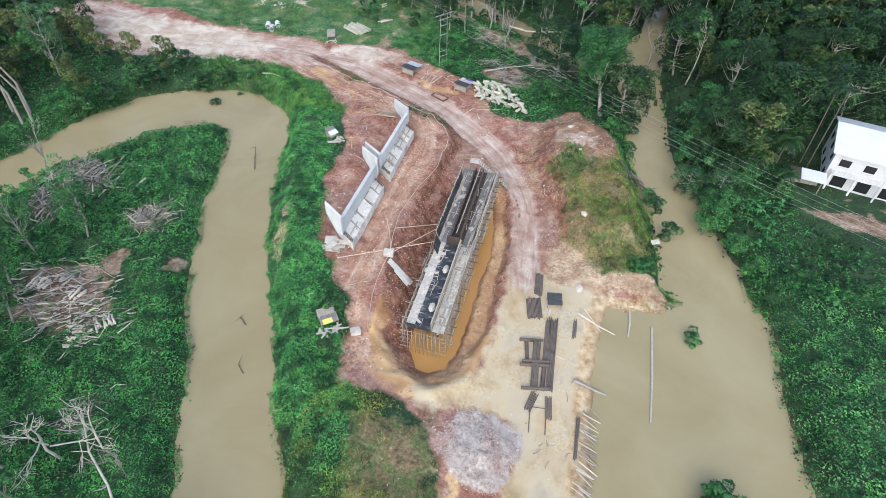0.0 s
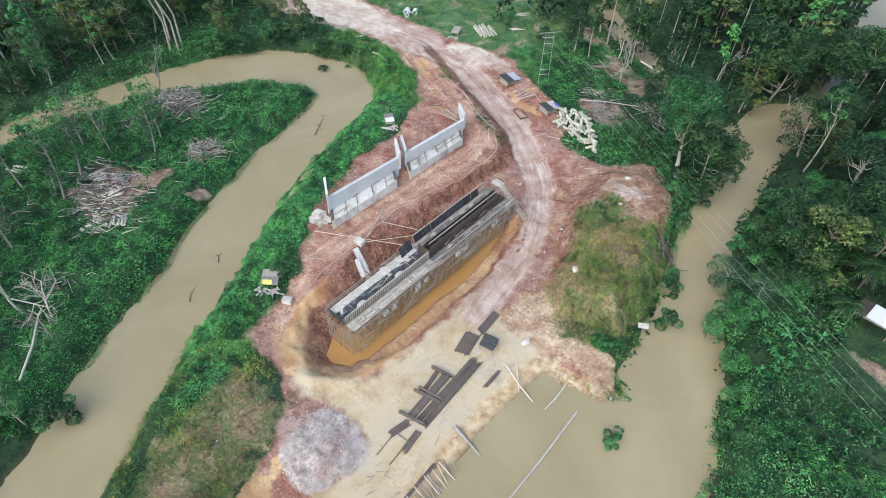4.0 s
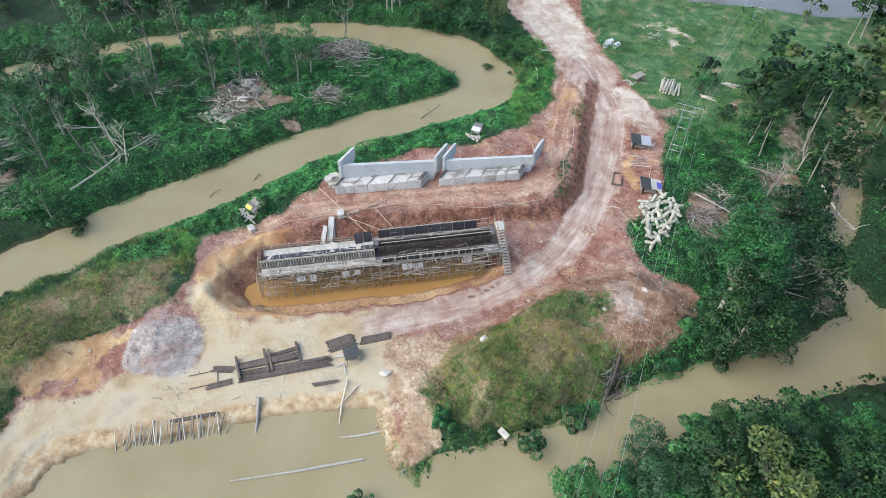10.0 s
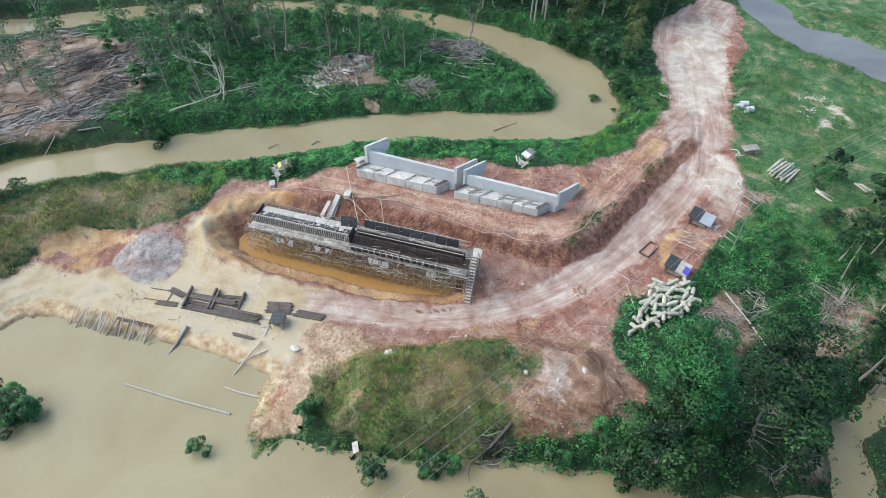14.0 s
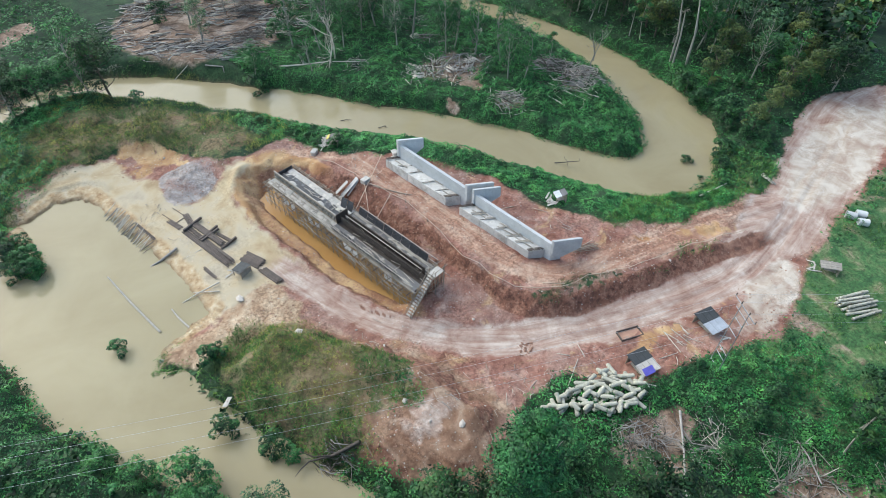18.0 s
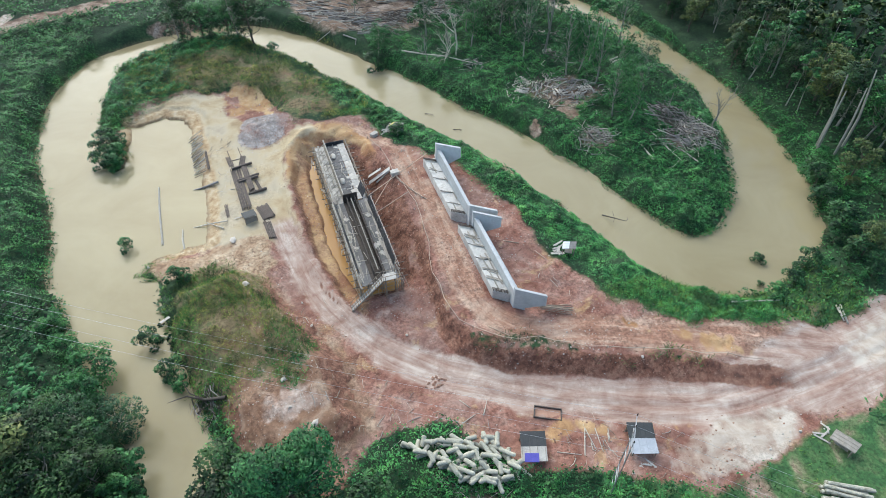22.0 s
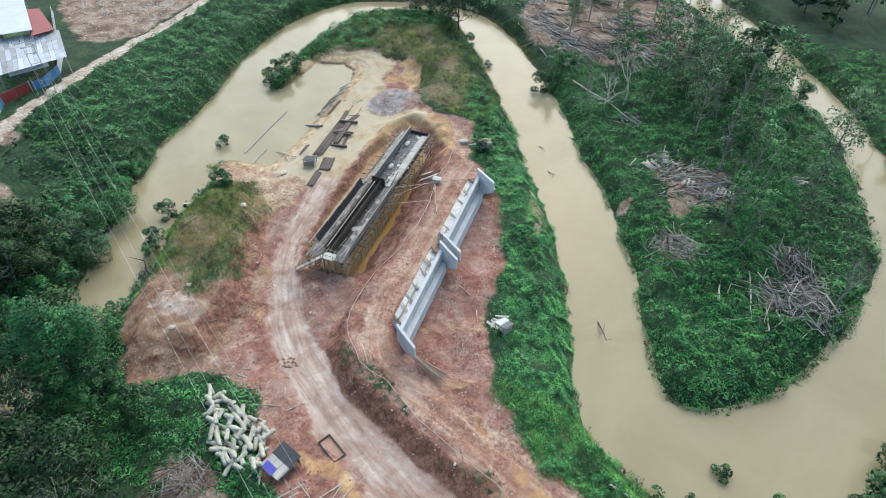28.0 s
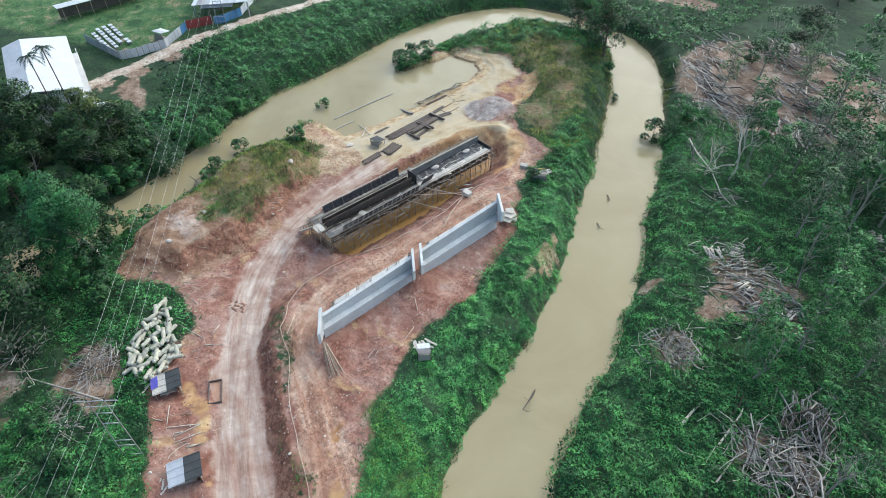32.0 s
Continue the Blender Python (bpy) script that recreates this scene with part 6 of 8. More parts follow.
scatter("mound_green_grass", "fresh green grass patches on the earth mound", (-6, 60, 16, 92), 60, lambda x, y: smooth(sample(SOIL["hill"], x, y), 0.1, 0.5) * smooth(fractal(x + 60, y, 4, 5), 0.46, 0.58), lambda c, r: blades(c, 0.42, r, 0.8), M_GRASS, 17, 0.15, 3.0, "grass")
scatter("mound_creeper", "bright creeper patch on the bare mound", (-5, 76, 4, 87), 60, lambda x, y: smooth(-np.hypot((x + 0.6) / 2.6, (y - 82) / 1.8 - 0.35 * (x + 0.6)), -1.1, -0.3) * smooth(fractal(x, y, 2, 4), 0.42, 0.56), lambda c, r: kites(c, 0.22, r, 0.8, 0.6), M_WEED, 18, 0.2, 2.0)
scatter("south_grass", "tall grass on the earth bank at the point", (-26, -10, 26, 38), 34, lambda x, y: np.clip(green(x, y) + sample(SOIL["hill"], x, y), 0, 1) * smooth(fractal(x + 20, y, 5, 5), 0.48, 0.6) * (1 - 0.9 * sample(SOIL["ochre"], x, y)) * (x > -24 - 0.52 * (y - 5)), lambda c, r: blades(c, 0.42, r, 0.8), M_GRASS, 11, 0.25, 3.0, "grass")
scatter("south_dry_grass", "dry grass on the earth bank at the point", (-22, -4, 20, 34), 40, lambda x, y: np.clip(green(x, y) + sample(SOIL["hill"], x, y), 0, 1) * smooth(fractal(x, y, 6, 5), 0.42, 0.56) * (1 - 0.9 * sample(SOIL["ochre"], x, y)) * (x > -24 - 0.52 * (y - 5)), lambda c, r: blades(c, 0.36, r, 0.8), M_DRYGRASS, 12, 0.25, 3.0, "grass")
scatter("cut_grass_strip", "grass tufts on the cut bank", (-58, 82, -18, 106), 75, lambda x, y: sample(SOIL["strip"], x, y) * smooth(fractal(x, y, 2, 4), 0.44, 0.56), lambda c, r: blades(c, 0.36, r, 0.8), M_LEAF_OLIVE, 13, 0.15, 3.0, "grass")
scatter("north_grass", "short green grass north of the track", (-115, 98, -28, 150), 15, lambda x, y: green(x, y) * (y > 100) * smooth(fractal(x, y, 6), 0.42, 0.6), lambda c, r: blades(c, 0.36, r, 0.8, 0.2), M_GRASS, 14, 0.15, 5.0, "grass")
scatter("bend_grass", "grass on the inner bend of the river", (-72, 84, -36, 104), 30, lambda x, y: green(x, y) * (x > -72), lambda c, r: blades(c, 0.5, r, 0.6), M_GRASS, 15, 0.2, 4.0, "grass")
scatter("yard_grass", "patchy grass round the house and the compound", (28, 50, 112, 112), 7, lambda x, y: green(x, y) * smooth(fractal(x, y, 6), 0.38, 0.6) * (1 - clear(x, y)), lambda c, r: blades(c, 0.3, r, 0.8, 0.25), M_GRASS, 16, 0.15, 4.0, "grass")

# ---- things on the construction site ----
R5 = random.Random(55)


def on(x, y, up=0.0):
    return (x, y, ground_at(x, y) + up)


def stick(parent, a, b, r, mat, name="pole", sides=6):
    return part(name, rod(1, r, r * 0.8, sides, mat, name), mat, parent, m=along(a, b))


def lump(seed, size, squash=0.7, rough=0.25, detail=2):
    """A rounded uneven stone or clod."""
    bm = bmesh.new()
    bmesh.ops.create_icosphere(bm, subdivisions=detail, radius=size)
    for v in bm.verts:
        v.co *= 1 + rough * noise.noise(v.co / size * 1.3 + Vector((seed * 3.1, seed, 0)))
        v.co.z *= squash
    return bm


def sandbag(seed):
    """A long stuffed sack with rounded, pinched ends."""
    rng = np.random.default_rng(seed)
    t = np.linspace(-1, 1, 11)
    L = rng.uniform(0.6, 0.98)
    t = np.sign(t) * np.abs(t) ** 0.6
    r = 0.225 * (1 - np.abs(t) ** 9) ** 0.5 * (1 + 0.09 * rng.normal(size=11)) + 0.03
    p = np.stack([t * L, 0.03 * np.sin(t * 2 + seed), 0.02 * np.cos(t * 3)], 1)
    v, f = tube_arrays(p, r, 10)
    v[:, 2] *= 0.88
    return mesh_of("sandbag", v, f, M_LOG)


def sandbags():
    bags = [sandbag(k) for k in range(6)]
    corners = [(-9, 95.6), (-12.5, 96.4), (-18.5, 98.2), (-19.6, 102.0), (-17.2, 103.4), (-14.2, 102.0), (-11, 98.4)]
    placed = []
    while len(placed) < 84:
        x, y = R5.uniform(-20, -8.5), R5.uniform(95, 104)
        if area(np.array([x]), np.array([y]), corners)[0] > 0:
            continue
        near = sum(1 for a, b in placed if math.hypot(a - x, b - y) < 0.95)
        if near > 2:
            continue
        placed.append((x, y))
        ob = new("sandbag", bags[R5.randrange(6)])
        turn = R5.gauss(150 + 6 * (x + 14), 42)
        ob.matrix_world = pose(x, y, ground_at(x, y) + 0.2 + 0.32 * near, R5.uniform(-10, 10), R5.uniform(-7, 7) * (near + 0.3), turn)
        tagged(ob, "long pale weathered sandbag lying in a heap", "sandbag", "heap of sandbags")


def shed(name, label, x, y, turn, w, d, h, front, back, extra=None, boards=6, tilt=6):
    """A low site shelter: posts, a two-part roof on battens, a bench and loose boards."""
    s = thing(name, label, "shed", at=on(x, y), turn=turn)
    for i in (-1, 1):
        for j in (-1, 1):
            part("post", boxed(0.09, 0.09, h + 0.5 + 0.12 * j, M_POLE, 0.01), M_POLE, s, m=pose(i * w * 0.46, j * d * 0.44, -0.5))
    for j, mat in ((-1, front), (1, back)):
        r = part("roof_sheet", boxed(w, d * 0.54, 0.05, mat, 0.01), mat, s, m=pose(0, j * d * 0.26, h + 0.06 + 0.1 * j, tilt, 0, R5.uniform(-2, 2)))
        for k in range(4):
            bar = M_PLANK if extra and j < 0 else mat
            part("roof_batten", boxed(0.06, d * 0.54, 0.04, bar, 0.01), bar, r, m=pose(w * (k - 1.5) * 0.3, 0, 0.05))
    part("bench", boxed(w * 0.8, d * 0.6, 0.08, M_PLANK, 0.01), M_PLANK, s, m=pose(0, 0, 0.45))
    part("back_wall", boxed(w * 0.9, 0.05, h * 0.8, M_PLANK, 0.01), M_PLANK, s, m=pose(0, d * 0.42, 0.1))
    for k in range(boards):
        part("loose_board", boxed(0.2, R5.uniform(0.8, 1.8), 0.04, M_PLY, 0.01), M_PLY, s, m=pose(R5.uniform(-w, w) * 0.7, -d * 0.75 + R5.uniform(-0.4, 0.3), 0.05 + 0.03 * k, R5.uniform(-3, 3), 0, R5.uniform(0, 180)))
    if extra:
        part("tarpaulin", boxed(w * 0.55, d * 0.3, 0.04, extra, 0.01), extra, s, m=pose(-w * 0.1, -d * 0.42, h + 0.02, tilt + 14, 0, 0))
    return s


def bundle(label, x, y, turn, length, width, count, mat, layers=1):
    """Long bars stacked side by side."""
    s = thing("bar_bundle", label, "steel bars", "stacked steel bars", on(x, y), turn)
    for k in range(count):
        for q in range(layers):
            w = width / count
            l = length * R5.uniform(0.86, 1.0)
            part("bar", boxed(w * 0.8, l, w * 0.7, mat, 0.0, "bar"), mat, s, m=pose((k - (count - 1) / 2) * w, R5.uniform(-0.2, 0.2), 0.04 + q * w * 0.75, 0, 0, R5.uniform(-0.8, 0.8)))
    return s


def brushwood(label, x, y, radius, count, length, mats, seed, height=0.5, aim=None, thick=0.05):
    """A heap of branches lying across each other."""
    rng = np.random.default_rng(seed)
    s = thing("brushwood_heap", label, "brushwood", "brushwood heaps", on(x, y))
    for k in range(count):
        a = rng.uniform(0, 2 * math.pi) if aim is None else math.radians(aim + rng.normal() * 22)
        c = rng.normal(size=2) * radius * 0.45
        L = length * rng.uniform(0.4, 1.15)
        d = np.array([math.cos(a), math.sin(a)])
        p = np.stack([c - d * L / 2, c + rng.normal(size=2) * 0.2 * L, c + d * L / 2])
        base = ground_at(x, y)
        z = np.array([float(sample(HEIGHT, x + q[0], y + q[1])) - base for q in p]) + 0.08 + rng.uniform(0, height, 3) * max(0.15, 1 - np.linalg.norm(c) / (radius * 1.3))
        m = mats[int(rng.integers(len(mats)))]
        part("branch", tube("branch", np.c_[p, z], np.array([1.1, 0.9, 0.45]) * thick * (0.45 + 1.1 * rng.random() ** 2.5), m, 5), m, s)
    return s


def sawn_logs(label, x, y, turn, count, length, mat, seed, thick=0.11, spread=1.0):
    rng = random.Random(seed)
    s = thing("log_row", label, "logs", "rows of cut logs", on(x, y), turn)
    for k in range(count):
        L = length * rng.uniform(0.6, 1.1)
        r = thick * rng.uniform(0.7, 1.3)
        me = rod(L, r, r * 0.85, 7, mat, "log")
        part("log", me, mat, s, m=pose(-L / 2 + rng.uniform(-0.4, 0.4), (k - count / 2) * 0.3 * spread, r + 0.02 + rng.uniform(0, 0.12), 0, 90 + rng.uniform(-4, 4), rng.uniform(-14, 14)))
    return s


def fallen(label, pts, r, mat, name="fallen_tree", branches=0, seed=1):
    """A fallen trunk over the ground, with some broken limbs."""
    p = np.array([(x, y, ground_at(x, y) + h) for x, y, h in pts])
    c = p.mean(0)
    s = thing(name, label, "fallen tree", at=(c[0], c[1], c[2]))
    part("trunk", tube("trunk", p - c, np.linspace(r, r * 0.45, len(p)), mat, 7), mat, s)
    rng = np.random.default_rng(seed)
    for k in range(branches):
        a = p[int(rng.integers(1, len(p)))] - c
        d = rng.normal(size=3) * (np.array([0.35, 0.35, 0.3]) if name == "river_snag" else np.array([1, 1, 0.25]))
        part("limb", tube("limb", np.stack([a, a + d * 0.7 + rng.normal(size=3) * 0.12 * np.linalg.norm(d), a + d * 1.4 + np.array([0, 0, 0.1])]), [r * 0.4, r * 0.3, r * 0.12], mat, 5), mat, s)
    return s


sandbags()
shed("site_shed", "low site shed with a dark felt roof and pale boards", -32.8, 103.8, 160, 2.8, 3.2, 1.25, M_ZINC, M_DARKSHEET)
shed("site_shed", "low site shed roofed with dark felt and a violet tarpaulin", -21.6, 100.8, 160, 2.7, 3.0, 1.25, M_PLY, M_DARKSHEET, M_TARP_BLUE)
shed("site_shed", "small dark-roofed shelter beside the steel stock", 2.0, 53.2, 12, 1.9, 1.7, 1.1, M_DARKSHEET, M_DARKSHEET, None, 4)
shed("river_shed", "ramshackle shelter of white and yellow sheets in the creeper", -24.2, 41.2, 40, 2.2, 2.0, 1.3, M_FORM_GREY, M_PLANK, M_TARP_YELLOW, 16, 18)
shed("river_shed", "ramshackle pale sheet-roofed shelter at the edge of the creeper", -38.2, 76.8, 55, 1.5, 1.7, 1.3, M_ZINC_WHITE, M_FORM_GREY, None, 14, 16)
shed("site_shed", "small dark weathered platform shelter by the track", -52.6, 111.3, 20, 1.6, 2.4, 0.9, M_PLANK, M_PLANK, None, 5)
for x, y, turn, w, d, h in ((-20.5, 40.7, 28, 1.2, 0.8, 0.7), (-20.5, 53.3, 5, 1.25, 0.9, 0.75)):
    c = thing("tool_box", "pale grey painted site tool box", "box", "tool boxes", on(x, y), turn)
    part("body", boxed(w, d, h * 0.8, M_PLY, 0.03), M_PLY, c)
    part("lid", boxed(w + 0.05, d + 0.05, h * 0.14, M_PLY, 0.02), M_PLY, c, m=pose(0, 0, h * 0.8 + 0.01))
s = thing("plywood_stack", "untidy stack of pale plywood sheets against the wall", "plywood", at=on(-27.8, 52.6))
for k in range(16):
    part("sheet", boxed(R5.uniform(0.9, 1.6), R5.uniform(0.7, 1.3), 0.05, M_PLY, 0.01), M_PLY, s, m=pose(R5.uniform(-1.0, 1.0), R5.uniform(-0.9, 0.9), 0.12 * k * 0.7, R5.uniform(-4, 4), R5.uniform(-4, 4), R5.uniform(0, 90)))
part("prop", boxed(1.8, 1.6, 0.5, M_PLANK, 0.03), M_PLANK, s, m=pose(0, 0, -0.2))
s = thing("fallen_form_board", "pale form board lying on the pit slope", "board", at=on(-18.4, 51.0))
for k, (dx, dy, tn, L) in enumerate(((0, 0.6, 76, 4.4), (0.5, -0.3, 70, 2.6), (-0.5, 1.1, 82, 3.0))):
    g0, g1 = ground_at(-19.6 + dx, 51.3 + dy), ground_at(-17.2 + dx, 50.7 + dy)
    part("board", boxed(0.8 - 0.2 * k, L, 0.05, M_SLAB, 0.01), M_SLAB, s, m=pose(dx, dy, 0.75 + 0.06 * k, math.degrees(math.atan2(g0 - g1, 2.5)), 0, tn))

# steel stock on the pond-side flat
STEEL = "rust-brown steel bars stacked on the pale mud"
for x, y, turn, L, w, n, lay in ((-0.4, 56.2, 5, 3.8, 1.1, 8, 2), (-0.35, 52.0, 13, 3.5, 1.9, 12, 2), (2.5, 45.4, 4, 11.2, 1.5, 12, 2), (-0.2, 45.3, 11, 3.2, 0.5, 4, 2), (1.15, 43.3, 5, 7.2, 0.9, 6, 3),
                                 (1.45, 38.2, -12, 2.7, 0.9, 7, 1), (3.45, 37.9, 8, 3.0, 0.8, 7, 1), (5.1, 50.0, 2, 3.0, 0.5, 5, 1), (7.0, 35.4, 2, 5.4, 0.4, 4, 2)):
    bundle(STEEL, x, y, turn, L, w, n, M_RUST, lay)
for x, y, turn, L in ((0.1, 46.8, -78, 2.9), (1.05, 43.1, -78, 3.5), (1.1, 43.6, -80, 3.2), (1.7, 39.9, -78, 3.4)):
    b = thing("sleeper", "dark timber sleeper under the stacked bars", "timber", "timber sleepers", on(x, y), turn)
    part("beam", boxed(0.28, L, 0.42, M_RUST, 0.03), M_RUST, b)
f = thing("steel_rack", "thin rusted rectangular bar frame on the mud", "steel frame", at=on(2.5, 36.0), turn=6)
for x0, y0, x1, y1 in ((-0.9, -1.6, -0.9, 1.6), (0.9, -1.6, 0.9, 1.6), (-0.9, 1.6, 0.9, 1.6)):
    stick(f, (x0, y0, 0.08), (x1, y1, 0.08), 0.06, M_RUST, "bar")

# timber in and beside the pond
for k, (a, b, r, label) in enumerate((((14.7, 53.6), (14.9, 39.7), 0.15, "long pale pole floating on the pond"), ((11.8, 55.6), (11.8, 51.2), 0.13, "pale pole floating on the pond"))):
    p = thing("floating_pole", label, "pole", "floating poles", ((a[0] + b[0]) / 2, (a[1] + b[1]) / 2, WATER + 0.05))
    h = np.array([(b[0] - a[0]) / 2, (b[1] - a[1]) / 2, 0])
    part("pole", tube("pole", [-h, h * 0.1 + np.array([0.12, 0, 0.02]), h], [r, r, r * 0.7], M_PALE, 7), M_PALE, p)
fallen("weathered log sloping from the bank into the pond", [(5.8, 42.4, 0.3), (8.5, 42.2, 0.35), (11.4, 41.8, 0.75)], 0.22, M_DEAD, "pier_log")
fallen("pale pole sloping from the bank into the pond", [(5.2, 52.5, 0.25), (8.0, 51.6, 0.3), (11.6, 50.9, 0.8)], 0.12, M_PALEWOOD, "pier_log")
fallen("short pale pole on the pond bank", [(6.0, 53.6, 0.2), (8.4, 50.9, 0.3)], 0.1, M_PALEWOOD, "pier_log")
fallen("thin pole on the mud bank", [(3.4, 45.2, 0.1), (6.2, 44.6, 0.15)], 0.06, M_PALEWOOD, "pier_log")
s = thing("bank_stakes", "row of leaning poles staking the pond bank", "stakes", at=on(8.0, 33.5))
o = Vector(on(8.0, 33.5))
for k in range(34):
    y = 27.6 + 11 * k / 33 + R5.uniform(-0.25, 0.25)
    a, b = Vector((9.6 + R5.uniform(-0.3, 0.3), y, WATER - 0.2)), Vector((7.4 + R5.uniform(-0.4, 0.4), y + R5.uniform(-0.2, 0.9), ground_at(7.4, y) + R5.uniform(0.3, 1.2)))
    stick(s, a - o, b - o, R5.uniform(0.05, 0.09), R5.choice((M_POLE, M_DEAD, M_PALEWOOD)), "stake")

# rim line of stakes and rope round the platform, and the ropes to the forms
s = thing("rim_rope", "sagging pale rope on short stakes along the platform rim", "rope", at=on(-20.4, 62))
o = Vector(on(-20.4, 62))
rim = [(-19.2, 41.2), (-20.2, 46), (-20.4, 51), (-20.9, 56), (-21.5, 61), (-21.0, 66), (-20.0, 71.5), (-19.6, 77), (-19.6, 81), (-21.2, 84.6), (-24, 87.4), (-28, 88.6), (-31.5, 90.8), (-35, 92.6), (-39, 94.2), (-43, 95.6), (-48, 98), (-52, 100.2)]
for (x0, y0), (x1, y1) in zip(rim, rim[1:]):
    a, b = Vector(on(x0, y0, 0.5)), Vector(on(x1, y1, 0.5))
    mid = (a + b) / 2 + Vector((R5.uniform(-0.4, 0.4), 0, -0.28))
    part("rope", tube("rope", [a - o, mid - o, b - o], [0.045] * 3, M_ROPE, 5), M_ROPE, s)
    stick(s, Vector(on(x0, y0, -0.2)) - o, a - o + Vector((0, 0, 0.12)), 0.05, M_POLE, "stake")
for label, a, b, r in (("long bamboo pole spanning from the bank to the forms", (-26.6, 50.4, 1.8), (-15.2, 57.2, 1.5), 0.06), ("bamboo pole spanning to the pit forms", (-21.2, 58.2, 1.5), (-15.4, 61.0, 1.3), 0.06),
                       ("bamboo pole spanning to the pit forms", (-20.9, 52.5, 1.6), (-15.3, 60, 1.6), 0.05)):
    p = thing("bamboo_pole", label, "pole", "bamboo poles", a)
    stick(p, (0, 0, 0), Vector(b) - Vector(a), r, M_ROPE)
for x, y, turn, L in ((-21.4, 56.5, 20, 5), (-21.8, 57.4, 24, 5.5), (-22.3, 58.5, 28, 4.5), (-31.6, 72.5, 60, 2.2), (-34.5, 76, 20, 2.4), (-24, 86, 40, 3)):
    p = thing("bamboo_pole", "bamboo pole lying on the red platform", "pole", "bamboo poles", on(x, y, 0.08), turn)
    stick(p, (0, -L / 2, 0), (0, L / 2, 0), 0.06, M_ROPE)
s = thing("pole_bundle", "fanned bundle of thin poles beside the wing wall", "poles", at=on(-31.4, 85.2))
for k in range(16):
    y, dz = R5.uniform(-0.7, 0.7), 0.1 + 0.05 * k
    stick(s, (1.6, y * 0.5 - 0.4, dz + 0.5), (-2.3 + R5.uniform(-0.5, 0.5), y * 1.5 + 0.6, dz * 0.6), 0.045, R5.choice((M_POLE, M_ROPE)))

# small frames, sticks and stakes near the sheds
f = thing("mortar_trough", "empty dark timber mortar frame on the ground", "timber frame", at=on(-25.3, 97.1), turn=62)
for x0, y0, w, d in ((-0.7, 0, 0.12, 3.0), (0.7, 0, 0.12, 3.0), (0, 1.5, 1.5, 0.12), (0, -1.5, 1.5, 0.12)):
    part("side", boxed(w, d, 0.3, M_RUST, 0.02), M_RUST, f, m=pose(x0, y0, 0))
part("bed", boxed(1.3, 2.8, 0.06, M_CLOD, 0.01), M_CLOD, f)
for a, b in (((-26.5, 103.2), (-28.2, 100.2)), ((-28.2, 100.2), (-28.0, 103.0)), ((-29.2, 100.6), (-28.6, 103.4)), ((-30.2, 101.6), (-29.8, 102.6)), ((-24.0, 101.8), (-26.2, 103.0)), ((-13.4, 96.0), (-17.6, 94.6)), ((-18.4, 95.0), (-19.6, 93.2)), ((-16.6, 92.2), (-17.4, 93.6))):
    p = thing("ground_pole", "pale stick lying on the red ground", "pole", "loose sticks", on(*a, 0.06))
    stick(p, (0, 0, 0), Vector(on(*b, 0.06)) - Vector(on(*a, 0.06)), 0.06, M_PALEWOOD)
f = thing("board_sign", "small white board on a post at the river bank", "sign board", at=on(14.6, 68.9), turn=30)
part("post", boxed(0.08, 0.08, 1.3, M_POLE, 0.01), M_POLE, f, m=pose(0, 0, -0.2))
part("board", boxed(1.3, 0.7, 0.05, M_PLY, 0.01), M_PLY, f, m=pose(0, 0, 0.9, 25, 0, 0))

# concrete piles, culvert pipes and stacked boards on the grass
s = thing("concrete_pile_stack", "stack of grey precast concrete piles on the grass", "concrete piles", at=on(-48.7, 116.3), turn=58)
for k in range(11):
    part("beam", boxed(0.36, 4.6, 0.36, M_LOG, 0.08), M_LOG, s, m=pose((k % 7 - 3) * 0.55 + (0.25 if k > 6 else 0), R5.uniform(-0.4, 0.4), 0.02 + (0.37 if k > 6 else 0), 0, 0, R5.uniform(-5, 5)))
for x, y, turn in ((-66.6, 110.8, 20), (-64.8, 111.6, 30), (-65.2, 109.8, 15)):
    bm = bmesh.new()
    outer, inner, n = 0.55, 0.43, 18
    rings = [[bm.verts.new((r * math.cos(k * 2 * math.pi / n), yy, r * math.sin(k * 2 * math.pi / n) + outer)) for k in range(n)] for r, yy in ((outer, -0.7), (outer, 0.7), (inner, 0.7), (inner, -0.7))]
    for q in range(4):
        for k in range(n):
            bm.faces.new((rings[q][k], rings[q][(k + 1) % n], rings[(q + 1) % 4][(k + 1) % n], rings[(q + 1) % 4][k]))
    bmesh.ops.recalc_face_normals(bm, faces=bm.faces[:])
    me = bpy.data.meshes.new("culvert_pipe")
    bm.to_mesh(me)
    bm.free()
    me.materials.append(M_CONCRETE)
    ob = new("culvert_pipe", me)
    ob.matrix_world = pose(*on(x, y), 0, 0, turn)
    tagged(ob, "short grey concrete culvert pipe on the grass", "pipe", "culvert pipes")
for x, y, turn, n, L in ((-44.5, 121.9, 40, 4, 3.2), (-47.6, 128, 30, 4, 3.5), (-66.5, 97.2, 60, 3, 3)):
    sawn_logs("few pale cut poles on the grass", x, y, turn, n, L, M_PALEWOOD, int(x * 3), 0.12)

# power line
TOWERS = [(54.5, 54.5), (-27.4, 107.0), (-72, 147)]


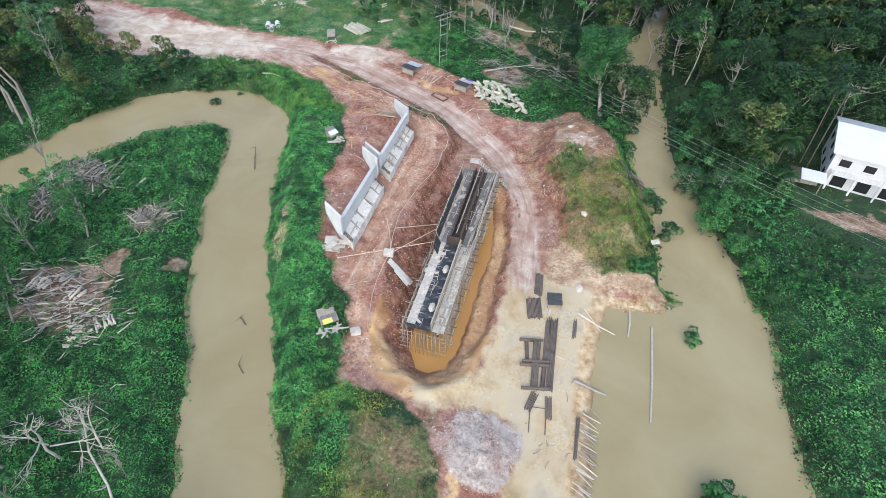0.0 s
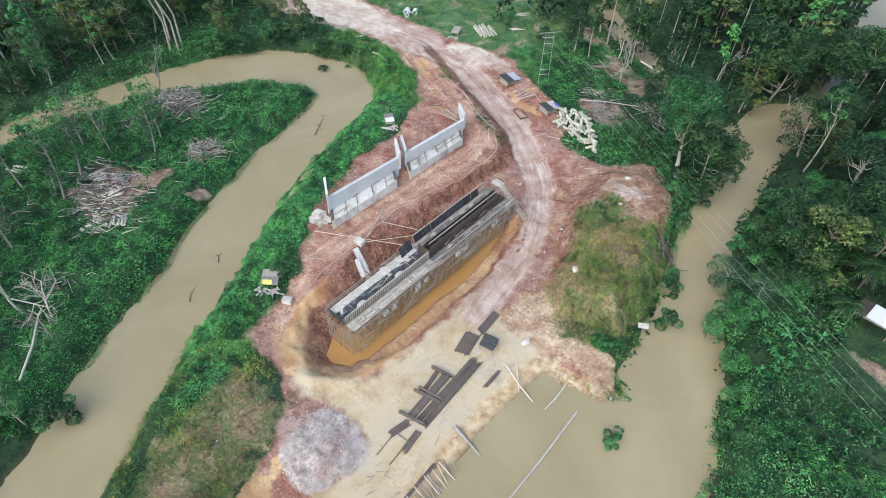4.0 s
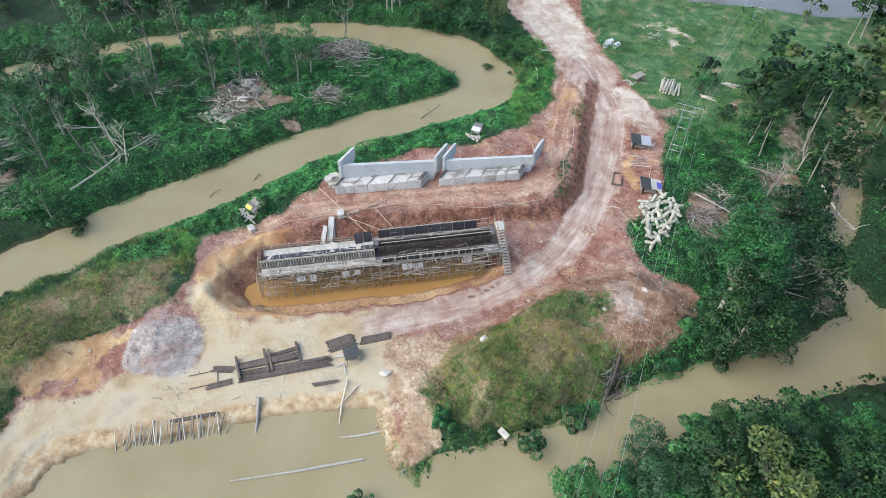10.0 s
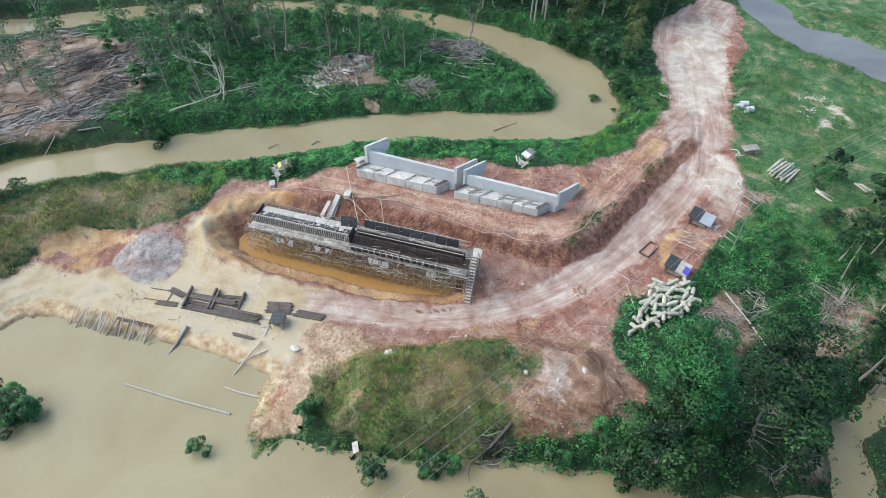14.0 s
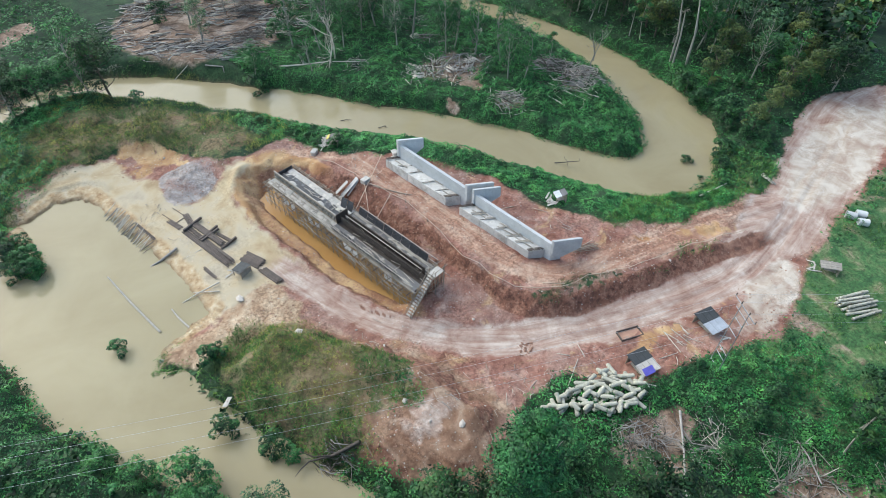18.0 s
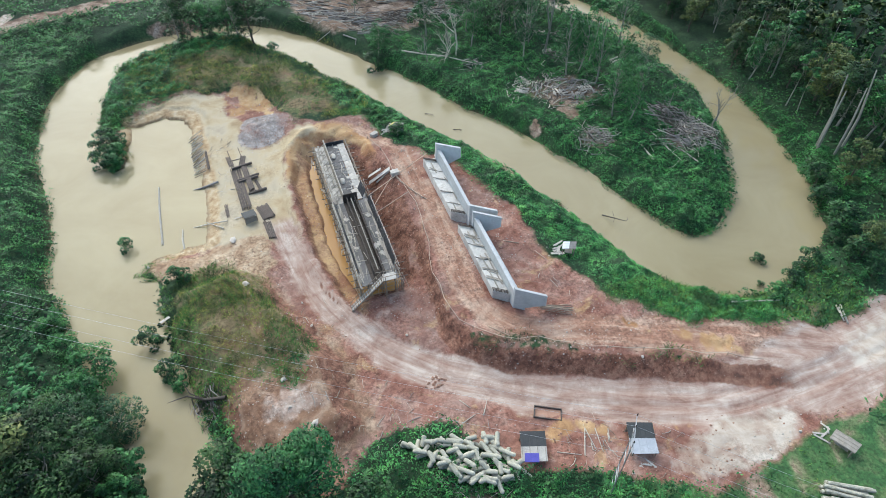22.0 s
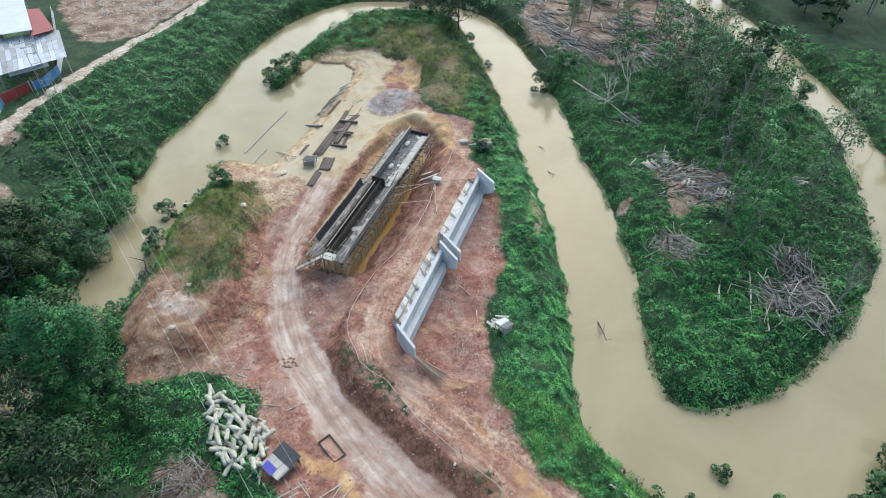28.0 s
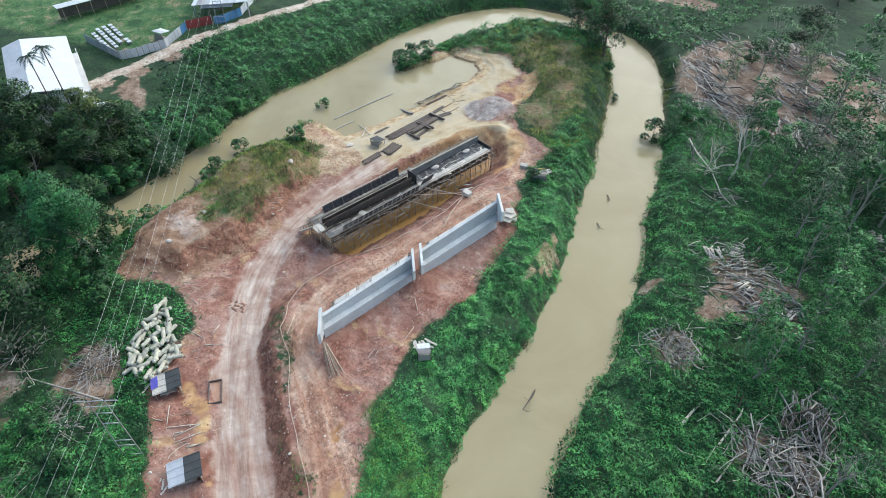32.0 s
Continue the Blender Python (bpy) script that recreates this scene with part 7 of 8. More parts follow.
def tower(x, y, turn):
    s = thing("power_line_mast", "galvanised lattice mast carrying four power lines", "power mast", "power masts", on(x, y), turn)
    H = 10.2
    for i in (-1, 1):
        stick(s, (i * 0.95, 0, -0.3), (i * 0.75, 0, H), 0.06, M_STEEL, "leg", 5)
    for k, share in enumerate((0.02, 0.2, 0.3, 0.62, 0.8)):
        w = 0.95 - 0.2 * share
        stick(s, (-w, 0, H * share), (w, 0, H * share), 0.06, M_STEEL, "rung", 5)
    part("cross_arm", boxed(4.0, 0.09, 0.09, M_STEEL, 0.01), M_STEEL, s, m=pose(0, 0, H))
    part("cross_arm", boxed(2.6, 0.08, 0.08, M_STEEL, 0.01), M_STEEL, s, m=pose(0, 0, H - 0.9))
    for w in (-2.0, -0.8, 0.8, 2.0):
        part("insulator", rod(0.35, 0.07, 0.04, 6, M_DARKGLASS), M_DARKGLASS, s, m=pose(w, 0, H + 0.16))
    return s


for (x, y), turn in zip(TOWERS, (57, 52, 45)):
    tower(x, y, turn)
for (x0, y0), (x1, y1) in zip(TOWERS, TOWERS[1:]):
    for w in (-2.0, -0.8, 0.8, 2.0):
        a = Vector(on(x0, y0, 10.5)) + Vector((0.55 * w, 0.84 * w, 0))
        b = Vector(on(x1, y1, 10.5)) + Vector((0.6 * w, 0.8 * w, 0))
        line = thing("power_line", "thin pale overhead power line", "power line", "overhead power lines", a)
        pts = [a.lerp(b, t) - a - Vector((0, 0, 7.2 * t * (1 - t))) for t in np.linspace(0, 1, 17)]
        part("wire", tube("wire", pts, [0.011] * 17, M_WIRE, 4), M_WIRE, line)

# stones, clods and litter
def stones():
    shapes = [lump(k, 1.0, 0.65, 0.5, 1) for k in range(4)]
    meshes = []
    for k, bm in enumerate(shapes):
        me = bpy.data.meshes.new("stone")
        bm.to_mesh(me)
        bm.free()
        meshes.append(me)
    red = [me.copy() for me in meshes]
    for me in meshes:
        me.materials.append(M_STONE)
    for me in red:
        me.materials.append(M_CLOD)
    for x, y, r, label in ((4.0, 68.8, 0.6, "large white stone on the grassy mound"), (16.8, 57.6, 0.4, "white stone at the tip of the spit"), (4.9, 56.8, 0.7, "pale grey boulder beside the pond bank"), (8.3, 98.6, 0.5, "pale stone by the leaning tree"),
                           (1.6, 84.6, 0.4, "pale stone on the bare mound"), (-0.6, 91, 0.5, "yellowish stone on the bare mound")):
        ob = new("boulder", meshes[R5.randrange(4)])
        ob.matrix_world = pose(x, y, max(ground_at(x, y) + 0.1 * r, WATER), 0, 0, R5.uniform(0, 360)) @ Matrix.Diagonal((r, r * 0.8, r * 0.8, 1))
        tagged(ob, label, "stone")
    count = 0
    while count < 120:
        x, y = R5.uniform(-62, 10), R5.uniform(12, 112)
        if sample(SOIL["bare"], x, y) < 0.6 or sample(SOIL["tread"], x, y) > 0.3 or sample(SOIL["flat"], x, y) > 0.5 or area(np.array([x]), np.array([y]), PIT)[0] < 1 or abs(x + 27) < 3.4 and 51 < y < 87:
            continue
        r = 0.07 + 0.18 * R5.random() ** 3
        kind = R5.random() < 0.45
        ob = new("stone" if kind else "earth_clod", (meshes if kind else red)[R5.randrange(4)])
        ob.matrix_world = pose(x, y, ground_at(x, y) + 0.2 * r, 0, 0, R5.uniform(0, 360)) @ Matrix.Diagonal((r, r * 0.75, r, 1))
        tagged(ob, "pale stone on the red ground" if kind else "red earth clod on the bare ground", "stone" if kind else "clod", "scattered stones" if kind else "scattered clods")
        count += 1


def litter(name, label, n, box, chance, size, mat, seed):
    """Countless small stones, joined."""
    rng = np.random.default_rng(seed)
    x, y = rng.uniform(box[0], box[2], n * 4), rng.uniform(box[1], box[3], n * 4)
    keep = np.where(rng.random(n * 4) < chance(x, y))[0][:n]
    x, y = x[keep], y[keep]
    r = size * (0.5 + rng.random(len(x)) ** 3 * 2)
    z = sample(HEIGHT, x, y)
    d = np.array([(1, 0, 0), (0, 1, 0), (-1, 0, 0), (0, -1, 0), (0, 0, 0.8), (0, 0, -0.5)])
    jit = rng.uniform(0.6, 1.3, (len(x), 6, 1))
    v = np.stack([x, y, z], 1)[:, None] + d[None] * jit * r[:, None, None]
    f = np.array([(0, 1, 4), (1, 2, 4), (2, 3, 4), (3, 0, 4), (1, 0, 5), (2, 1, 5), (3, 2, 5), (0, 3, 5)])
    faces = (np.arange(len(x))[:, None, None] * 6 + f[None]).reshape(-1, 3)
    return tagged(new(name, mesh_of(name, v.reshape(-1, 3), faces, mat, False)), label, "gravel", kind="stuff")


bare = lambda x, y: sample(SOIL["bare"], x, y)
stones()
litter("red_gravel", "small red stones and clods over the bare ground", 9000, (-62, 12, 10, 112), lambda x, y: bare(x, y) * (1 - sample(SOIL["flat"], x, y)) * (1 - sample(SOIL["tread"], x, y)) * smooth(fractal(x, y, 5), 0.4, 0.62), 0.07, M_CLOD, 71)
litter("pale_gravel", "small pale stones over the bare ground", 4200, (-62, 12, 10, 112), lambda x, y: bare(x, y) * (1 - 0.9 * sample(SOIL["flat"], x, y)) * (1 - 0.8 * sample(SOIL["tread"], x, y)) * smooth(fractal(x + 30, y, 7), 0.42, 0.62), 0.055, M_STONE, 72)
litter("pit_rubble", "red rubble on the slopes of the excavation", 1500, (-22, 33, -3, 84), lambda x, y: smooth(-np.abs(area(x, y, PIT) + 0.8), -2.6, -0.6) * smooth(fractal(x, y, 2.5), 0.35, 0.55) * (y > 44), 0.07, M_CLOD, 76)
litter("road_clods", "small heap of broken red clods on the track", 260, (-18, 86, -11, 92), lambda x, y: smooth(-np.hypot((x + 14.6) / 1.6, (y - 88.9) / 1.1), -1.1, -0.2), 0.13, M_CLOD, 77)
litter("heap_gravel", "grey crushed stone on the heap", 3500, (-9, 24, 3, 36), lambda x, y: sample(SOIL["gravel"], x, y), 0.05, M_GRAVEL, 73)
M_BANKCLOD = rough_surface("dried mud clod", (0.44, 0.34, 0.225), (0.62, 0.52, 0.38), 1.0, 0.95, 0, 0.5)
litter("bank_rubble", "dried pale mud lumps along the pond bank", 1300, (2, 12, 22, 64), lambda x, y: smooth(-np.abs(sample(SHORE, x, y) - 3.0), -2.8, -0.6) * bare(x, y) * smooth(fractal(x, y, 2.6), 0.36, 0.56), 0.06, M_BANKCLOD, 78)
litter("yard_debris", "white debris strewn over the bare lot beyond the path", 900, (57, -12, 95, 36), lambda x, y: smooth(-area(x, y, YARD), 0, 3) * smooth(fractal(x, y, 7), 0.42, 0.6), 0.2, M_STONE, 79)
litter("bleached_rubble", "pale broken rubble patch on the grass", 1500, (-78, 118, -62, 131), lambda x, y: smooth(-np.hypot((x + 70) / 6, (y - 124) / 4), -1.2, -0.3) * smooth(fractal(x, y, 2.2), 0.35, 0.6), 0.08, M_STONE, 75)
litter("wall_rubble", "broken concrete crumbs near the walls", 350, (-42, 44, -22, 92), lambda x, y: smooth(fractal(x, y, 6), 0.58, 0.68), 0.06, M_STONE, 74)

# brushwood and felled timber
TWIGS = (M_DEAD, M_PALEWOOD, M_POLE)
for k, (x, y, r, n, aim) in enumerate(((-7, 92, 5.5, 26, 60), (-12, 93, 4, 16, 30), (-1, 88, 4, 14, 100), (-27, 102, 5, 18, 70), (-36, 106, 4, 10, 20), (-4, 74, 4, 12, 110), (-34, 80, 3, 10, 80), (-24, 47, 3, 10, 40), (5, 42, 3, 14, 80), (4.5, 33, 3, 14, 60))):
    brushwood("thin sticks strewn on bare soil", x, y, r, n, 1.5, TWIGS, 300 + k, 0.05, aim + 0 * k, 0.035)
ISLE = (M_DEAD, M_DEADDARK, M_DEAD, M_PALEWOOD)
brushwood("tangled heap of grey roots and branches on the island", -56.5, 52.4, 3.6, 120, 3.6, ISLE, 1, 1.5, None, 0.07)
brushwood("large tangle of grey dead branches on the island point", -72.3, 57.5, 5.6, 220, 5.0, (M_DEAD, M_DEADDARK, M_DEAD, M_PALEWOOD), 2, 2.2, None, 0.08)
brushwood("dark tangle of dead branches among weeds", -72.4, 50.6, 4.0, 110, 4.6, (M_DEADDARK, M_DEAD), 3, 2.0, 110, 0.08)
brushwood("heap of cut grey sticks on bare island soil", -60.5, 37.0, 8.0, 190, 2.7, (M_DEAD, M_PALEWOOD, M_DEAD, M_DEADDARK), 4, 0.5, 20, 0.085)
brushwood("heap of cut pale sticks on bare island soil", -54.0, 33.6, 6.5, 150, 2.6, (M_DEAD, M_PALEWOOD, M_DEADDARK), 5, 0.5, 50, 0.085)
brushwood("heap of cut branches among island weeds", -45.4, 22.6, 3.0, 60, 2.6, ISLE, 6, 0.5)
brushwood("dark heap of rotting branches on the island", -63, 24, 3.2, 60, 3.0, (M_DEADDARK, M_DEAD), 7, 0.8)
brushwood("scattered cut branches on the island", -68, 16, 3.5, 50, 3.0, ISLE, 8, 0.4)
brushwood("scattered cut branches on the island", -78, 34, 3.0, 40, 2.6, ISLE, 9, 0.4)
brushwood("dark drift of branches caught on the river bank", 10.8, 83.6, 2.6, 70, 3.2, (M_DEADDARK, M_DEADDARK, M_DEAD), 10, 0.7, 105)
brushwood("heap of grey brushwood behind the sandbags", -13.6, 106.2, 3.6, 100, 4.0, (M_DEADDARK, M_DEAD, M_DEAD), 11, 1.1)
brushwood("dark rotting branches beneath the sandbag heap", -14.2, 100.4, 5.0, 90, 2.6, (M_DEADDARK, M_DEADDARK, M_DEAD), 15, 0.35)
brushwood("grey fallen branches on the swampy ground", -17.5, 111, 3.6, 60, 4.6, ISLE, 12, 0.9)
brushwood("grey fallen branches on the swampy ground", -5, 112, 4.0, 50, 4.6, ISLE, 13, 0.7)
brushwood("grey fallen branches on the swampy ground", -22, 120, 4.5, 50, 5.0, ISLE, 14, 0.7)
for k, (x, y, turn, n, L) in enumerate(((-64.8, 13.5, 60, 9, 2.2), (-62.7, 22, 80, 7, 1.8), (-62.7, 37.8, 75, 9, 2.2), (-60.4, 39.5, 70, 8, 2.2), (-52.4, 31.8, 20, 9, 2.4), (-51, 34.2, 140, 8, 2.4), (-54.5, 33.4, 50, 8, 2.2), (-57.2, 37.2, 80, 6, 2.2), (-74, 30, 30, 6, 2.4))):
    sawn_logs("row of short sawn pale logs on the island", x, y, turn, n, L, M_DEAD if k == 3 else M_PALEWOOD, 80 + k, 0.14)
fallen("bleached fallen log on the island", [(-62.9, 60.6, 0.25), (-62.8, 58.5, 0.3), (-62.9, 56.6, 0.3)], 0.2, M_PALEWOOD)
fallen("bleached fallen tree with forked tips on the island bank", [(-33.5, 13.5, 0.5), (-37, 16.5, 0.7), (-41, 19, 0.8), (-45, 23, 0.9)], 0.16, M_PALEWOOD, branches=5, seed=3)
fallen("pale dead tree leaning over the swamp", [(-18, 128, 1.0), (-14, 127, 2.0), (-10, 125, 3.4), (-6, 124, 4.4)], 0.2, M_PALEWOOD, branches=6, seed=4)
fallen("pale dead tree lying over weeds", [(-19, 107, 0.4), (-15, 109.5, 0.7), (-10, 112.5, 0.6)], 0.15, M_DEAD, branches=5, seed=5)
fallen("leaning dead log in the river", [(8.0, 84.4, 0.3), (10.5, 82.8, 0.6), (12.6, 81.2, 0.9)], 0.22, M_DEADDARK, branches=2, seed=6)
fallen("dead snag in the river with a few twigs", [(-35.2, 39.8, 1.2), (-36.2, 40.6, 1.5)], 0.08, M_DEADDARK, "river_snag", 5, 7)
fallen("dead snag in the river with a few twigs", [(-48.8, 68.8, 1.2), (-49.6, 70.8, 2.0), (-50.2, 72.6, 2.8)], 0.1, M_DEADDARK, "river_snag", 5, 8)
fallen("dead snag in the river with a few twigs", [(-32, 33.2, 1.2), (-33.0, 34.0, 1.4)], 0.08, M_DEADDARK, "river_snag", 4, 9)
fallen("grey trunk lying on the grass at the river bend", [(-53.5, 91.6, 0.2), (-57, 92.6, 0.25), (-60.5, 93.0, 0.3)], 0.14, M_PALEWOOD)


def clearing():
    """The felled slope south-west of the river: trunks thrown down in rows."""
    rng = np.random.default_rng(91)
    for k in range(60):
        x, y = rng.uniform(-56, -13), rng.uniform(-38, 4)
        if sample(SHORE, x, y) < 2.5 or math.hypot((x + 35) / 21, (y + 16) / 21) > 1:
            continue
        aim = 150 + rng.normal() * 18
        brushwood("felled trunks and branches strewn on cleared soil", x, y, 4.6, 20, 4.2, (M_DEAD, M_DEADDARK, M_DEAD, M_PALEWOOD, M_PALEWOOD), 100 + k, 0.5, aim, 0.11)


clearing()
brushwood("dark root heap on the cleared slope", -43, -12, 4.0, 90, 4.5, (M_DEADDARK, M_DEADDARK, M_DEAD), 130, 2.0)
brushwood("dark root heap on the cleared slope", -36, -2, 3.4, 70, 4.0, (M_DEADDARK, M_DEAD), 131, 1.6)


# ---- houses across the river ----
def house():
    h = thing("white_house", "two-storey white rendered house with a pale low roof", "house", at=(38.7, 87.6, ground_at(44, 92)), turn=-11)
    W, D, E = 21.0, 9.6, 6.0
    for name, x, y, w, d in (("wall", W / 2, 0.1, W, 0.2), ("wall", W / 2, D - 0.1, W, 0.2), ("wall", 0.1, D / 2, 0.2, D - 0.4), ("wall", W - 0.1, D / 2, 0.2, D - 0.4)):
        part(name, boxed(w, d, E + 0.5, M_WHITEWALL, 0.02), M_WHITEWALL, h, m=pose(x, y, -0.5))
    part("floor_slab", boxed(W - 0.5, D - 0.5, 0.2, M_WHITEWALL), M_WHITEWALL, h, m=pose(W / 2, D / 2, 2.9))
    bm = prism([(-0.5, -0.6), (W + 0.5, -0.6), (W + 0.5, D * 0.72), (-0.5, D * 0.72)], [E, E, E + 1.1, E + 1.1], [E + 0.12, E + 0.12, E + 1.22, E + 1.22])
    part("roof", bm, M_ZINC_WHITE, h, "pale sheet roof")
    bm = prism([(-0.5, D * 0.72), (W + 0.5, D * 0.72), (W + 0.5, D + 0.6), (-0.5, D + 0.6)], [E + 1.1, E + 1.1, E + 0.2, E + 0.2], [E + 1.22, E + 1.22, E + 0.32, E + 0.32])
    part("roof", bm, M_ZINC, h, "blue-grey rear roof")
    part("balcony", boxed(W * 0.95, 1.3, 0.18, M_WHITEWALL, 0.02), M_WHITEWALL, h, m=pose(W / 2, -0.66, 2.85))
    for k in range(24):
        part("baluster", boxed(0.1, 0.08, 0.8, M_WHITEWALL, 0.0), M_WHITEWALL, h, m=pose(0.7 + k * 0.84, -1.22, 3.04))
    part("balcony_rail", boxed(W * 0.95, 0.12, 0.1, M_WHITEWALL, 0.01), M_WHITEWALL, h, m=pose(W / 2, -1.22, 3.85))
    for k in range(6):
        x = 1.8 + 3.4 * k
        w = part("window", boxed(1.5, 0.08, 1.2, M_DARKGLASS, 0.01), M_DARKGLASS, h, m=pose(x, -0.03, 3.9))
        part("window_frame", boxed(1.7, 0.06, 0.1, M_WHITEWALL, 0.01), M_WHITEWALL, w, m=pose(0, -0.04, 1.2))
        part("window_sill", boxed(1.7, 0.16, 0.08, M_WHITEWALL, 0.01), M_WHITEWALL, w, m=pose(0, -0.06, -0.08))
        part("doorway", boxed(1.9, 0.08, 2.0, M_DARKGLASS, 0.01), M_DARKGLASS, h, m=pose(x + 0.4, -0.03, 0.3))
        part("column", boxed(0.24, 0.24, 2.9, M_WHITEWALL, 0.02), M_WHITEWALL, h, m=pose(x - 1.2, -1.15, -0.05))
    for k in range(3):
        part("window", boxed(0.08, 1.0, 1.1, M_DARKGLASS, 0.01), M_DARKGLASS, h, m=pose(-0.03, 1.6 + 3 * k, 3.8))
        part("window", boxed(0.08, 1.0, 1.1, M_DARKGLASS, 0.01), M_DARKGLASS, h, m=pose(-0.03, 1.6 + 3 * k, 0.8))
    a = thing("lean_to", "lean-to shed with brown and white roof sheets", "shed", at=(33.6, 86.2, ground_at(36, 86)), turn=-8)
    for x, y in ((0.2, -1.0), (0.2, 1.2), (4.4, -1.0), (4.4, 1.2)):
        part("post", boxed(0.12, 0.12, 2.7, M_POLE, 0.01), M_POLE, a, m=pose(x, y, -0.4))
    part("roof_sheet", boxed(1.5, 2.8, 0.05, M_FORM_BROWN, 0.01), M_FORM_BROWN, a, "rust-brown roof sheet", pose(0.7, 0.1, 2.3, 4, 0, 0))
    part("roof_sheet", boxed(3.6, 2.8, 0.05, M_ZINC_WHITE, 0.01), M_ZINC_WHITE, a, "white roof sheet", pose(3.2, 0.1, 2.38, 4, 0, 0))
    part("wall", boxed(4.2, 0.1, 2.4, M_PLANK, 0.01), M_PLANK, a, m=pose(2.3, 1.2, -0.2))


def compound():
    fence = [(69, 78.2), (56.4, 75.8), (55.0, 67), (58.4, 62.0), (59.4, 60.4)]
    fence2 = [(58.2, 54.6), (57.6, 52.4), (59.2, 47.6), (63.9, 42.3), (69, 38.4), (83, 26)]
    for run, mats in ((fence, (M_ZINC, M_ZINC, M_ZINC, M_BLUE)), (fence2, (M_BLUE, M_BLUE, M_ZINC_WHITE, M_ZINC, M_ZINC))):
        c = on(*run[1])
        f = thing("sheet_fence", "corrugated sheet fence round a yard" + (", partly painted blue" if run is fence2 else ""), "fence", at=c)
        for (x0, y0), (x1, y1), mat in zip(run, run[1:], mats):
            L = math.hypot(x1 - x0, y1 - y0)
            n = max(1, round(L / 1.1))
            turn = math.degrees(math.atan2(y1 - y0, x1 - x0))
            for k in range(n):
                x, y = x0 + (x1 - x0) * (k + 0.5) / n, y0 + (y1 - y0) * (k + 0.5) / n
                part("panel", boxed(L / n - 0.02, 0.06, 1.9, mat, 0.0, "panel"), mat, f, m=pose(x - c[0], y - c[1], ground_at(x, y) - c[2] - 0.1, R5.uniform(-2, 2), 0, turn))
                part("post", boxed(0.08, 0.08, 2.1, M_POLE, 0.0, "post"), M_POLE, f, m=pose(x - c[0] - 0.5 * math.cos(math.radians(turn)), y - c[1] - 0.5 * math.sin(math.radians(turn)), ground_at(x, y) - c[2] - 0.15))
    g = thing("yard_gate", "dark red sheet double gate", "gate", at=on(59.0, 57.6), turn=80)
    for s in (-1, 1):
        part("leaf", boxed(2.6, 0.07, 1.9, M_RED, 0.01), M_RED, g, m=pose(s * 1.35, 0, 0.1))
        part("gate_post", boxed(0.16, 0.16, 2.2, M_STEEL, 0.01), M_STEEL, g, m=pose(s * 2.75, 0, -0.1))
    w = thing("workshop", "large open workshop with patched zinc roofs", "workshop", at=on(72, 46))
    o = Vector(on(72, 46))
    lo = [(72.8, 48.4), (62.8, 56.8), (56.8, 46.6), (64.4, 40.2)]
    up = [(90.8, 39.5), (80.9, 32.6), (66.6, 44.0), (71.2, 48.6)]
    def roofed(name, c, z0, z1, mat, label):
        c = [(x - o.x, y - o.y) for x, y in c]
        part(name, prism(c, z0, [z + 0.1 for z in z0]), mat, w, label)
        for (x, y), z in zip(c, z0):
            part("post", boxed(0.2, 0.2, z + 0.4, M_STEEL, 0.01), M_STEEL, w, m=pose(x * 0.97, y * 0.97, -0.4))
    q = lambda p0, p1, t: Vector(p0).lerp(Vector(p1), t)
    n, rows = 13, 3
    for k in range(n):
        for r in range(rows):
            a, b, c, d = k / n, (k + 1) / n - 0.004, r / rows, (r + 1) / rows + 0.03
            ring = [q(q(lo[0], lo[3], a), q(lo[1], lo[2], a), c), q(q(lo[0], lo[3], a), q(lo[1], lo[2], a), d), q(q(lo[0], lo[3], b), q(lo[1], lo[2], b), d), q(q(lo[0], lo[3], b), q(lo[1], lo[2], b), c)]
            lap = 0.03 * (rows - r) + 0.02 * (k % 2)
            z = [4.6 - c + lap, 4.6 - d + lap, 4.6 - d + lap, 4.6 - c + lap]
            mat = R5.choice((M_ZINC, M_ZINC, M_ZINC, M_ZINC_WHITE, M_ZINC_OLD, M_ZINC_OLD))
            part("roof_sheet", prism([(v.x - o.x, v.y - o.y) for v in ring], z, [h + 0.05 for h in z]), mat, w)
